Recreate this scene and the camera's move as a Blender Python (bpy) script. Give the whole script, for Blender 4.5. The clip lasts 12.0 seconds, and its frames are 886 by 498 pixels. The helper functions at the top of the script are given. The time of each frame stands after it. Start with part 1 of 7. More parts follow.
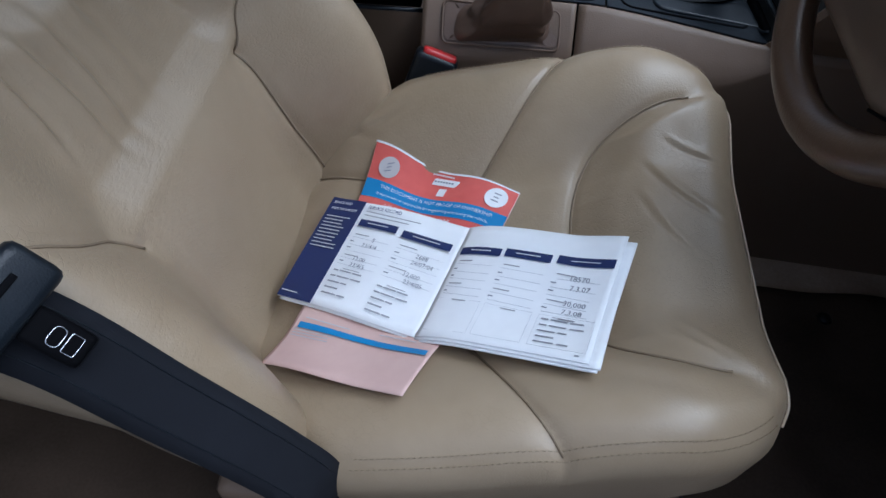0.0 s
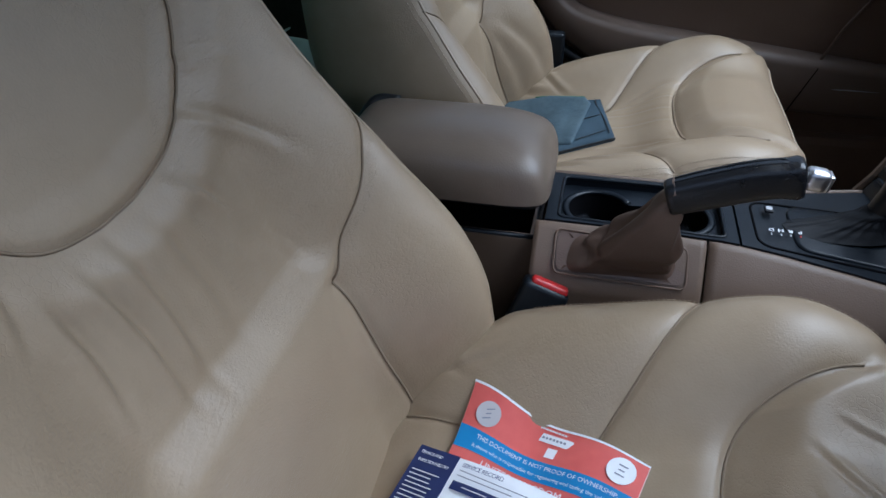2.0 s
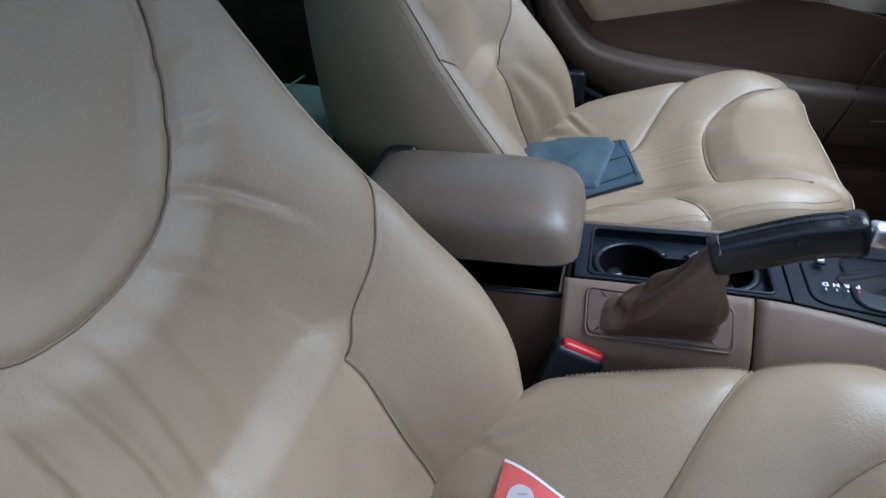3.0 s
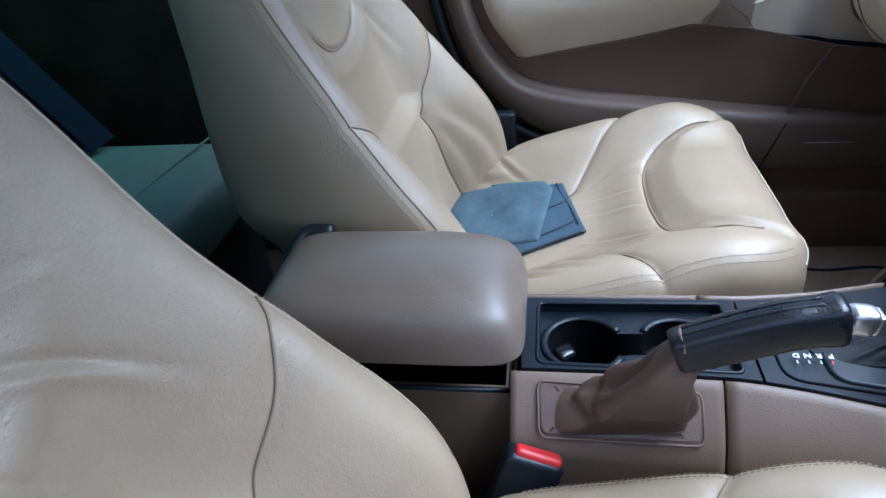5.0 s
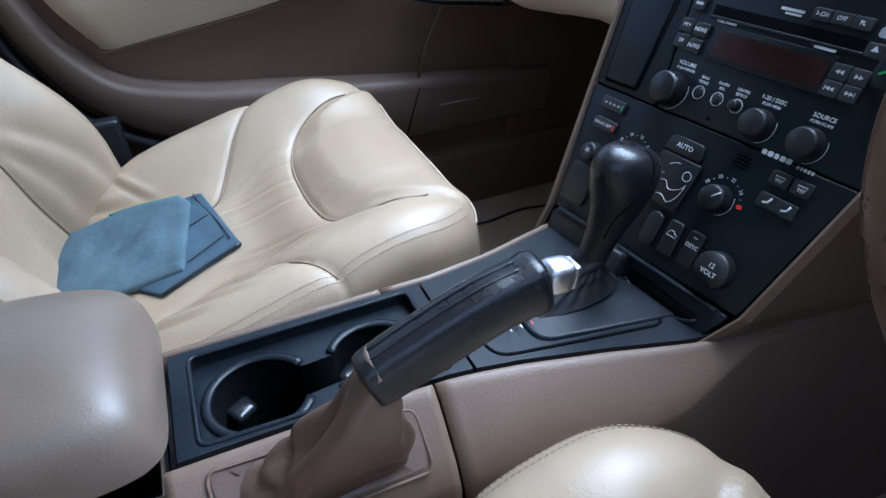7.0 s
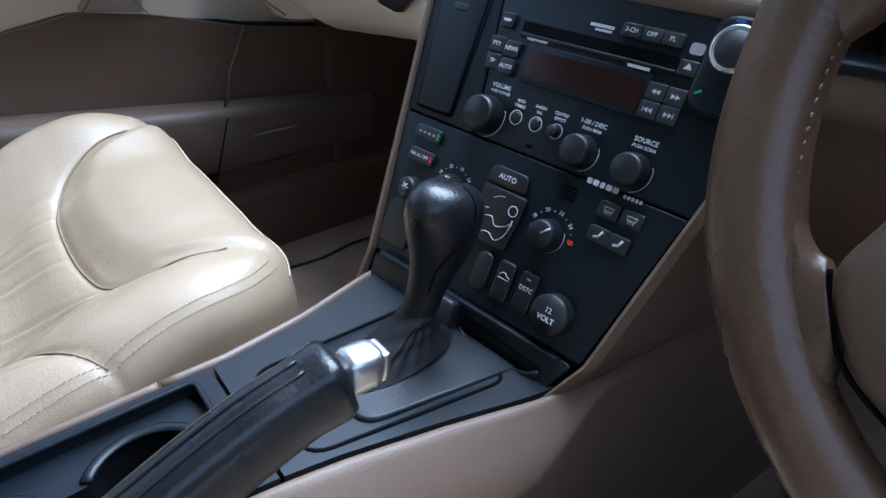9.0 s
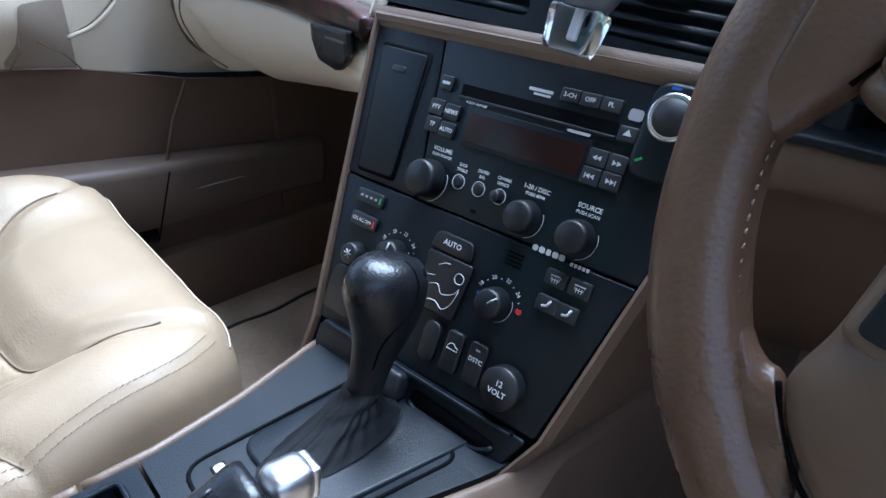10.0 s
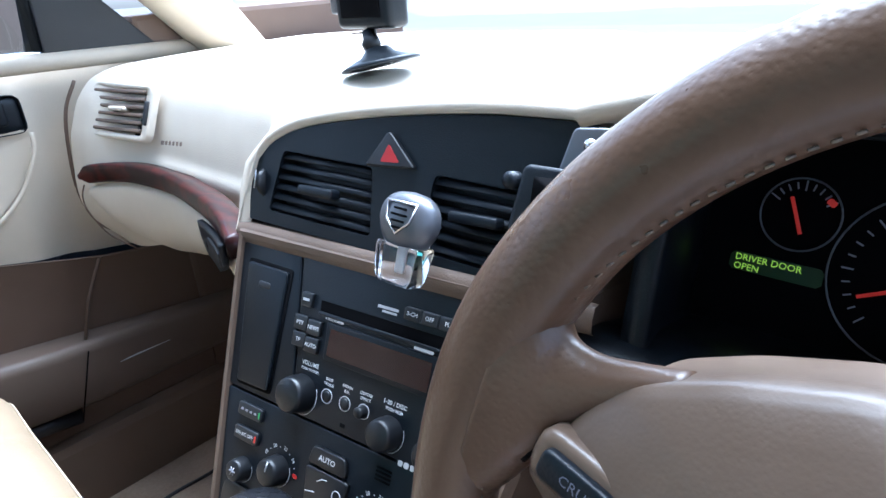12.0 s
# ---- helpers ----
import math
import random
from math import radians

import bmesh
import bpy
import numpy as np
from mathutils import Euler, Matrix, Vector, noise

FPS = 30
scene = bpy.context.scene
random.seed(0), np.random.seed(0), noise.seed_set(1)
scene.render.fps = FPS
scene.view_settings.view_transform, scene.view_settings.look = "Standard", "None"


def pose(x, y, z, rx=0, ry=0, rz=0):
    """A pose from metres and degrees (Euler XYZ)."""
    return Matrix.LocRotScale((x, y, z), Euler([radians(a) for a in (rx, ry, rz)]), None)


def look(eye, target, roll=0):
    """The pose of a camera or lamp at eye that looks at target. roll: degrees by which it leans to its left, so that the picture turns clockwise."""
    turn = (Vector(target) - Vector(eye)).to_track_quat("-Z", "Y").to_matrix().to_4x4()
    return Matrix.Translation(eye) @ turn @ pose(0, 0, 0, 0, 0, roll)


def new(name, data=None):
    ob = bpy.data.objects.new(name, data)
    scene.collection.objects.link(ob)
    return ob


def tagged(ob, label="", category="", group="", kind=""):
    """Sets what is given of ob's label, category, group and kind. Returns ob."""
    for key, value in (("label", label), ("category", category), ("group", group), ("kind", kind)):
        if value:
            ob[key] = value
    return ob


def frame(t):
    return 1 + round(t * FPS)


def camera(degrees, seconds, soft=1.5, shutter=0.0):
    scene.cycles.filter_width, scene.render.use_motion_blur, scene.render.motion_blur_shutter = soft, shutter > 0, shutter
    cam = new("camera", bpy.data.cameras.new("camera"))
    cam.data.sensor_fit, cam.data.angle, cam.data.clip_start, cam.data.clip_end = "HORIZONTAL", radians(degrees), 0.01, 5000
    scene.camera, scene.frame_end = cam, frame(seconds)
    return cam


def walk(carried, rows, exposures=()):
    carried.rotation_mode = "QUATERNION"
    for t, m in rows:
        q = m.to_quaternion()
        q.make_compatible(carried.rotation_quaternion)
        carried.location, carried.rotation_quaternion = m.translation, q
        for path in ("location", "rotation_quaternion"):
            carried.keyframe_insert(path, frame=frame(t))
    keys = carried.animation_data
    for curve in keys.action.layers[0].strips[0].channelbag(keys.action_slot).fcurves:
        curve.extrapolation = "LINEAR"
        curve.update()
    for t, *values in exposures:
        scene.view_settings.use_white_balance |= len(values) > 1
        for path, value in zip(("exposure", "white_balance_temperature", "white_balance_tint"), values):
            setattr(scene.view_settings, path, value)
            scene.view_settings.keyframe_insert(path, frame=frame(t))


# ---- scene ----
# Car frame: x to the bonnet, y to the passenger's side, z up from the road.
cam = camera(71.1, 12.0)
PATH = [
    (0, (0.698, -0.786, 1.058), (0.559, 0.38, -0.56), -0.1),
    (0.5, (0.688, -0.771, 1.068), (0.505, 0.503, -0.463), -0.3),
    (1, (0.667, -0.747, 1.061), (0.387, 0.609, -0.382), -1.0),
    (1.5, (0.648, -0.716, 1.043), (0.294, 0.72, -0.304), -1.3),
    (2, (0.639, -0.677, 1.037), (0.221, 0.853, -0.18), -2.2),
    (2.5, (0.63, -0.646, 1.035), (0.141, 0.919, -0.11), -4.0),
    (2.7, (0.627, -0.634, 1.034), (0.132, 0.938, -0.099), -4.4),
    (4.3, (0.621, -0.549, 1.036), (0.133, 1.028, -0.091), -5.4),
    (4.5, (0.623, -0.533, 1.039), (0.173, 1.059, -0.085), -5.9),
    (5, (0.623, -0.495, 1.044), (0.288, 1.146, -0.049), -6.4),
    (5.5, (0.623, -0.462, 1.038), (0.462, 1.207, -0.051), -6.8),
    (6, (0.634, -0.422, 1.01), (0.791, 1.233, -0.102), -5.4),
    (6.5, (0.654, -0.385, 0.98), (1.146, 1.199, -0.139), -3.9),
    (7, (0.67, -0.362, 0.961), (1.289, 1.15, -0.192), -2.4),
    (7.5, (0.692, -0.344, 0.938), (1.452, 1.096, -0.223), -0.0),
    (7.7, (0.698, -0.34, 0.931), (1.516, 1.079, -0.217), 0.2),
    (9.3, (0.754, -0.294, 0.935), (1.835, 0.988, -0.155), 2.0),
    (9.5, (0.759, -0.292, 0.936), (1.869, 0.982, -0.134), 2.2),
    (10, (0.776, -0.283, 0.949), (1.943, 0.984, -0.067), 1.5),
    (10.5, (0.793, -0.279, 0.963), (2.008, 0.998, 0.017), 1.3),
    (11, (0.809, -0.286, 0.984), (2.058, 1.0, 0.098), 0.1),
    (11.5, (0.827, -0.299, 1.012), (2.093, 1.005, 0.177), -2.1),
    (12, (0.859, -0.323, 1.044), (2.177, 0.958, 0.255), -4.3),
]
EXPOSURES = [(0.0, 0.82, 5080, 8), (1.5, 0.82, 5080, 8), (2.5, 1.15, 5000, 8), (4.5, 1.75, 4680, 8), (5.5, 1.95, 4660, 8), (7.5, 1.95, 4720, 8), (9.5, 2.2, 4740, 8), (11.0, 2.6, 4850, 8), (12.0, 2.75, 4900, 8)]
walk(cam, [(t, look(eye, target, roll)) for t, eye, target, roll in PATH], EXPOSURES)

# ---- light ----
world = bpy.data.worlds.new("overcast_sky")
scene.world = world
world.use_nodes = True
sky = world.node_tree.nodes.new("ShaderNodeTexSky")
sky.sky_type, sky.sun_disc = "NISHITA", False
sky.sun_elevation, sky.sun_rotation, sky.dust_density = radians(62), radians(82), 3.0
cloud = world.node_tree.nodes.new("ShaderNodeHueSaturation")
cloud.inputs["Saturation"].default_value = 0.45
world.node_tree.links.new(sky.outputs[0], cloud.inputs["Color"])
world.node_tree.links.new(cloud.outputs[0], world.node_tree.nodes["Background"].inputs[0])
world.node_tree.nodes["Background"].inputs[1].default_value = 0.10
sun_data = bpy.data.lights.new("sun", "SUN")
sun_data.energy, sun_data.angle, sun_data.color = 2.6, radians(60), (1.0, 0.97, 0.93)
sun = new("sun", sun_data)
sun.matrix_world = look((5.0, 0.6, 8.8), (0.8, 0.0, 0.6))

# ---- materials ----
def nodes_of(name):
    m = bpy.data.materials.new(name)
    m.use_nodes = True
    return m, m.node_tree.nodes, m.node_tree.links


def surface(name, dark, light, rough=0.5, metal=0.0, grain=900.0, grain_bump=0.1, blotch=6.0, fine=60.0, crackle=0.0, crackle_scale=350.0, coat=0.0, spec=0.5, rough_var=0.1, stretch=(1, 1, 1), wrinkle=0.0, creased=0.0):
    """A surface whose colour drifts between dark and light at two scales, with a fine relief."""
    m, n, l = nodes_of(name)
    b = n["Principled BSDF"]
    co = n.new("ShaderNodeTexCoord")
    mp = n.new("ShaderNodeMapping")
    mp.inputs["Scale"].default_value = stretch
    l.new(co.outputs["Object"], mp.inputs[0])

    def noisy(scale, detail=4.0):
        t = n.new("ShaderNodeTexNoise")
        t.inputs["Scale"].default_value, t.inputs["Detail"].default_value = scale, detail
        l.new(mp.outputs[0], t.inputs["Vector"])
        return t

    big, small = noisy(blotch), noisy(fine)
    add = n.new("ShaderNodeMath")
    add.operation = "MULTIPLY_ADD"
    l.new(small.outputs[0], add.inputs[0])
    add.inputs[1].default_value = 0.45
    l.new(big.outputs[0], add.inputs[2])
    ramp = n.new("ShaderNodeValToRGB")
    ramp.color_ramp.elements[0].position, ramp.color_ramp.elements[1].position = 0.45, 0.98
    ramp.color_ramp.elements[0].color, ramp.color_ramp.elements[1].color = (*dark, 1), (*light, 1)
    l.new(add.outputs[0], ramp.inputs[0])
    l.new(ramp.outputs[0], b.inputs["Base Color"])
    rr = n.new("ShaderNodeMapRange")
    rr.inputs["To Min"].default_value, rr.inputs["To Max"].default_value = max(0.02, rough - rough_var), min(1.0, rough + rough_var)
    l.new(add.outputs[0], rr.inputs["Value"])
    rr.inputs["From Min"].default_value, rr.inputs["From Max"].default_value = 0.45, 1.0
    l.new(rr.outputs[0], b.inputs["Roughness"])
    b.inputs["Metallic"].default_value = metal
    b.inputs["Specular IOR Level"].default_value = spec
    b.inputs["Coat Weight"].default_value = coat
    b.inputs["Coat Roughness"].default_value = 0.08
    last = None

    def relief(source, strength, distance):
        nonlocal last
        bump = n.new("ShaderNodeBump")
        bump.inputs["Strength"].default_value, bump.inputs["Distance"].default_value = strength, distance
        l.new(source, bump.inputs["Height"])
        if last:
            l.new(last, bump.inputs["Normal"])
        last = bump.outputs[0]

    if wrinkle:
        w = noisy(22.0, 3.0)
        w.inputs["Distortion"].default_value = 1.2
        relief(w.outputs[0], wrinkle, 0.004)
    if creased:
        # patches of fine creasing, as in worn hide
        fine_net, where = noisy(210.0, 3.0), noisy(7.0, 2.0)
        fine_net.inputs["Distortion"].default_value = 1.5
        cut = n.new("ShaderNodeMapRange")
        cut.inputs["From Min"].default_value, cut.inputs["From Max"].default_value = 0.47, 0.60
        l.new(where.outputs[0], cut.inputs["Value"])
        both = n.new("ShaderNodeMath")
        both.operation = "MULTIPLY"
        l.new(fine_net.outputs[0], both.inputs[0])
        l.new(cut.outputs[0], both.inputs[1])
        relief(both.outputs[0], creased, 0.0016)
    if crackle:
        v = n.new("ShaderNodeTexVoronoi")
        v.feature = "SMOOTH_F1"
        v.inputs["Scale"].default_value = crackle_scale
        l.new(mp.outputs[0], v.inputs["Vector"])
        relief(v.outputs["Distance"], crackle, 0.0006)
    if grain_bump:
        relief(noisy(grain, 2.0).outputs[0], grain_bump, 0.0004)
    if last:
        l.new(last, b.inputs["Normal"])
    return m


def plain(name, colour, rough=0.5, metal=0.0, emit=0.0, transmission=0.0):
    m, n, l = nodes_of(name)
    b = n["Principled BSDF"]
    b.inputs["Base Color"].default_value = (*colour, 1)
    b.inputs["Roughness"].default_value, b.inputs["Metallic"].default_value = rough, metal
    b.inputs["Transmission Weight"].default_value = transmission
    if emit:
        b.inputs["Emission Color"].default_value = (*colour, 1)
        b.inputs["Emission Strength"].default_value = emit
    return m


def tinted_pane(name, colour):
    m, n, l = nodes_of(name)
    n.remove(n["Principled BSDF"])
    clear, shiny, mix = n.new("ShaderNodeBsdfTransparent"), n.new("ShaderNodeBsdfGlossy"), n.new("ShaderNodeMixShader")
    clear.inputs[0].default_value = (*colour, 1)
    shiny.inputs["Roughness"].default_value = 0.02
    mix.inputs[0].default_value = 0.06
    l.new(clear.outputs[0], mix.inputs[1])
    l.new(shiny.outputs[0], mix.inputs[2])
    l.new(mix.outputs[0], n["Material Output"].inputs[0])
    return m


def leather(name, dark, light, rough, worn, cover=0.0, mesh=170.0):
    """Upholstery hide: pebbled grain, a net of fine creases in patches, and bunched wrinkles where it is worn."""
    m, n, l = nodes_of(name)
    b = n["Principled BSDF"]
    co = n.new("ShaderNodeTexCoord")

    def mapped(scale, turn=(0, 0, 0)):
        mp = n.new("ShaderNodeMapping")
        mp.inputs["Scale"].default_value, mp.inputs["Rotation"].default_value = scale, turn
        l.new(co.outputs["Object"], mp.inputs[0])
        return mp.outputs[0]

    def noisy(vector, scale, detail=3.0, bend=0.0):
        t = n.new("ShaderNodeTexNoise")
        t.inputs["Scale"].default_value, t.inputs["Detail"].default_value, t.inputs["Distortion"].default_value = scale, detail, bend
        l.new(vector, t.inputs["Vector"])
        return t.outputs[0]

    def ranged(value, a, c, lo=0.0, hi=1.0):
        r = n.new("ShaderNodeMapRange")
        r.interpolation_type = "SMOOTHSTEP"
        for key, v in (("From Min", a), ("From Max", c), ("To Min", lo), ("To Max", hi)):
            r.inputs[key].default_value = v
        l.new(value, r.inputs["Value"])
        return r.outputs[0]

    def maths(kind, p, q):
        t = n.new("ShaderNodeMath")
        t.operation = kind
        for k, v in ((0, p), (1, q)):
            if isinstance(v, float):
                t.inputs[k].default_value = v
            else:
                l.new(v, t.inputs[k])
        return t.outputs[0]

    flat = mapped((1, 1, 1))
    big = noisy(flat, 5.0, 4.0)
    tone = maths("ADD", maths("MULTIPLY", noisy(flat, 45.0), 0.4), big)
    ramp = n.new("ShaderNodeValToRGB")
    ramp.color_ramp.elements[0].position, ramp.color_ramp.elements[1].position = 0.42, 0.95
    ramp.color_ramp.elements[0].color, ramp.color_ramp.elements[1].color = (*dark, 1), (*light, 1)
    l.new(tone, ramp.inputs[0])
    # a net of hairline creases
    bent = n.new("ShaderNodeVectorMath")
    bent.operation = "MULTIPLY_ADD"
    wob = n.new("ShaderNodeTexNoise")
    wob.inputs["Scale"].default_value = 30.0
    l.new(flat, wob.inputs["Vector"])
    l.new(wob.outputs["Color"], bent.inputs[0])
    bent.inputs[1].default_value = (0.02, 0.02, 0.02)
    l.new(flat, bent.inputs[2])
    cells = n.new("ShaderNodeTexVoronoi")
    cells.feature = "DISTANCE_TO_EDGE"
    cells.inputs["Scale"].default_value = mesh
    l.new(bent.outputs[0], cells.inputs["Vector"])
    line = ranged(cells.outputs["Distance"], 0.0, 0.085, 1.0, 0.0)
    patch = ranged(noisy(flat, 8.0, 2.0), 0.50 - cover, 0.66 - cover)
    net = maths("MULTIPLY", line, patch)
    # bunched wrinkles, drawn out along the pull of the hide
    pull = noisy(mapped((1.0, 0.36, 1.0), (0.6, 0.2, 0.5)), 330.0, 2.0, 0.6)
    where = ranged(noisy(mapped((1, 1, 1.3)), 5.0, 2.0), 0.47 - cover, 0.66 - cover)
    bunch = maths("MULTIPLY", pull, where)
    # crease lines multiplied slightly darker than the hide
    crease_tint = n.new("ShaderNodeMix")
    crease_tint.data_type, crease_tint.blend_type = "RGBA", "MULTIPLY"
    l.new(maths("MULTIPLY", net, 0.10), crease_tint.inputs[0])
    l.new(ramp.outputs[0], crease_tint.inputs[6])
    crease_tint.inputs[7].default_value = (0.55, 0.50, 0.45, 1)
    l.new(crease_tint.outputs[2], b.inputs["Base Color"])
    l.new(ranged(tone, 0.4, 1.0, rough - 0.07, rough + 0.09), b.inputs["Roughness"])
    pebble = n.new("ShaderNodeTexVoronoi")
    pebble.feature = "SMOOTH_F1"
    pebble.inputs["Scale"].default_value = 520.0
    l.new(flat, pebble.inputs["Vector"])
    last = None
    for source, strength, distance in ((bunch, 0.42 * worn, 0.0014), (net, -0.30 * worn, 0.0005), (pebble.outputs["Distance"], 0.26, 0.0005), (noisy(flat, 1500.0, 2.0), 0.06, 0.0004)):
        bump = n.new("ShaderNodeBump")
        bump.invert = strength < 0
        bump.inputs["Strength"].default_value, bump.inputs["Distance"].default_value = abs(strength), distance
        l.new(source, bump.inputs["Height"])
        if last:
            l.new(last, bump.inputs["Normal"])
        last = bump.outputs[0]
    l.new(last, b.inputs["Normal"])
    return m


LEATHER = leather("tan_leather", (0.272, 0.203, 0.128), (0.335, 0.258, 0.170), 0.39, 1.0)
LEATHER_CRACKED = leather("cracked_tan_leather", (0.265, 0.198, 0.125), (0.335, 0.258, 0.170), 0.36, 1.1, 0.5, 330.0)
# dark green puts the bench's shade and tinted window light into the colour
LEATHER_BENCH_SHADED = leather("green_shaded_leather", (0.075, 0.112, 0.094), (0.105, 0.15, 0.126), 0.42, 0.3)
LEATHER_SMOOTH = leather("smooth_tan_leather", (0.28, 0.21, 0.135), (0.335, 0.258, 0.172), 0.36, 0.4)
THREAD = surface("seam_thread", (0.16, 0.115, 0.07), (0.24, 0.18, 0.115), 0.7, grain=2500, grain_bump=0.3)
STITCH_PALE = surface("pale_stitching", (0.13, 0.10, 0.07), (0.2, 0.16, 0.12), 0.7, grain=2500, grain_bump=0.3)
PIPING = surface("pale_piping", (0.38, 0.30, 0.21), (0.46, 0.37, 0.27), 0.55, grain=2000, grain_bump=0.2)
TRIM_BEIGE = surface("beige_trim_plastic", (0.122, 0.082, 0.055), (0.147, 0.101, 0.070), 0.5, crackle=0.3, crackle_scale=700, blotch=3, fine=25)
TRIM_CREAM = surface("cream_door_skin", (0.52, 0.445, 0.33), (0.60, 0.52, 0.40), 0.55, crackle=0.35, crackle_scale=650, blotch=3, fine=25)
DASH_CREAM = surface("pale_cream_dash_skin", (0.60, 0.525, 0.415), (0.68, 0.605, 0.49), 0.5, crackle=0.3, crackle_scale=650, blotch=3, fine=25)
TRIM_BROWN = surface("brown_trim_plastic", (0.104, 0.064, 0.041), (0.132, 0.085, 0.057), 0.55, crackle=0.3, crackle_scale=600, blotch=3, fine=25)
TRIM_POCKET = surface("taupe_pocket_plastic", (0.125, 0.090, 0.066), (0.155, 0.113, 0.084), 0.5, crackle=0.3, crackle_scale=650, blotch=3, fine=25)
TRIM_TAUPE = surface("taupe_door_plastic", (0.25, 0.20, 0.15), (0.30, 0.245, 0.19), 0.5, crackle=0.3, crackle_scale=650, blotch=3, fine=25)
ARMREST_SKIN = surface("armrest_skin", (0.126, 0.096, 0.070), (0.154, 0.120, 0.090), 0.37, crackle=0.22, crackle_scale=520, blotch=5, fine=40)
BLACK_PLASTIC = surface("black_plastic", (0.005, 0.007, 0.0098), (0.009, 0.0122, 0.0165), 0.36, crackle=0.2, crackle_scale=900, blotch=4, fine=50, spec=0.28)
BLACK_GLOSS = surface("glossy_black_rubber", (0.008, 0.009, 0.011), (0.014, 0.015, 0.018), 0.18, grain_bump=0.03)
BLACK_SOFT = surface("soft_black_rubber", (0.005, 0.0058, 0.007), (0.010, 0.011, 0.013), 0.42, grain=1500, grain_bump=0.1)
BLACK_LEATHER = surface("black_leather", (0.006, 0.0065, 0.008), (0.012, 0.0125, 0.0145), 0.32, crackle=0.3, crackle_scale=500, grain=1500)
BUTTON_BLACK = surface("grey_black_button", (0.011, 0.0125, 0.015), (0.018, 0.020, 0.023), 0.42, grain=1500, grain_bump=0.1)
# near-black for black parts, and for shade painted into wells, slots and hollows
BLACK_DEEP = surface("black_and_recess_shade", (0.002, 0.002, 0.0025), (0.004, 0.004, 0.005), 0.8, spec=0.06)
WHEEL_LEATHER = surface("brown_wheel_leather", (0.078, 0.045, 0.026), (0.102, 0.062, 0.038), 0.32, crackle=0.30, crackle_scale=480, blotch=7, fine=60, rough_var=0.07)
HUB_SKIN = surface("tan_hub_plastic", (0.096, 0.066, 0.045), (0.122, 0.086, 0.060), 0.36, crackle=0.10, crackle_scale=700, blotch=5, fine=40)
THREAD_PALE = surface("pale_seam_thread", (0.31, 0.245, 0.165), (0.38, 0.305, 0.21), 0.65, grain=2500, grain_bump=0.3)
SEAM_SOFT = surface("tan_seam_thread", (0.23, 0.175, 0.11), (0.29, 0.22, 0.14), 0.7, grain=2500, grain_bump=0.3)
GAITER = surface("brown_gaiter_vinyl", (0.088, 0.055, 0.039), (0.122, 0.080, 0.058), 0.42, crackle=0.3, crackle_scale=500, wrinkle=0.06)
# lit and shaded copies of one brown carpet, the light put into the colour
CARPET_LIT = surface("lit_carpet_brown", (0.27, 0.20, 0.145), (0.45, 0.345, 0.255), 0.95, grain=700, grain_bump=1.0, blotch=9, fine=220, spec=0.1)
CARPET_SHADE = surface("shaded_carpet_brown", (0.026, 0.018, 0.013), (0.056, 0.039, 0.028), 0.95, grain=700, grain_bump=1.0, blotch=9, fine=220, spec=0.1)
BOOT = surface("dull_black_leather", (0.005, 0.0052, 0.006), (0.009, 0.0095, 0.011), 0.52, crackle=0.3, crackle_scale=500, spec=0.3)
CLOTH = surface("blue_grey_suede", (0.044, 0.068, 0.084), (0.092, 0.128, 0.148), 0.95, grain=1800, grain_bump=0.4, blotch=18, fine=120, spec=0.15, wrinkle=0.2)
CLOTH_DARK = surface("dark_blue_fabric", (0.036, 0.058, 0.078), (0.062, 0.092, 0.118), 0.9, grain=1800, grain_bump=0.4, spec=0.15)
WEBBING = surface("black_webbing", (0.006, 0.0065, 0.009), (0.012, 0.013, 0.017), 0.8, grain=1600, grain_bump=0.6, spec=0.15)
NAVY_WEB = surface("navy_webbing", (0.003, 0.005, 0.012), (0.005, 0.008, 0.018), 0.8, grain=1600, grain_bump=0.6, spec=0.1)
CHROME = surface("satin_chrome", (0.62, 0.62, 0.64), (0.74, 0.74, 0.75), 0.2, metal=1.0, rough_var=0.06)
SATIN = surface("satin_silver", (0.66, 0.66, 0.68), (0.75, 0.75, 0.76), 0.36, metal=1.0, rough_var=0.05)
SILVER = surface("silver_paint", (0.13, 0.137, 0.155), (0.18, 0.188, 0.205), 0.35, metal=0.5)
RED_BUTTON = surface("red_plastic", (0.36, 0.01, 0.012), (0.48, 0.02, 0.02), 0.32)
HEADLINER = surface("headliner_cloth", (0.5, 0.46, 0.4), (0.58, 0.54, 0.47), 0.95, grain=1200, grain_bump=0.5)
ASPHALT = surface("grey_asphalt", (0.055, 0.055, 0.056), (0.10, 0.099, 0.097), 0.9, grain=300, grain_bump=0.8, blotch=1.0, fine=40)
WALL_BRICK = surface("brown_render", (0.10, 0.075, 0.058), (0.16, 0.125, 0.10), 0.9, grain=200, grain_bump=0.8, blotch=1.5, fine=30)
PAINT = surface("car_paint", (0.04, 0.06, 0.09), (0.05, 0.075, 0.11), 0.25, metal=0.4, coat=0.6)
PAPER = surface("white_paper", (0.80, 0.81, 0.83), (0.88, 0.89, 0.91), 0.7, grain=3000, grain_bump=0.05, blotch=10)
INK_NAVY = surface("navy_ink", (0.012, 0.022, 0.09), (0.018, 0.03, 0.115), 0.5)
INK_GREY = plain("grey_ink", (0.30, 0.30, 0.33), 0.7)
INK_PEN = plain("pen_ink", (0.16, 0.17, 0.22), 0.7)
SEAL_GREY = plain("pale_grey_seal", (0.52, 0.50, 0.50), 0.5)
INK_FAINT = plain("faint_ink", (0.50, 0.51, 0.55), 0.7)
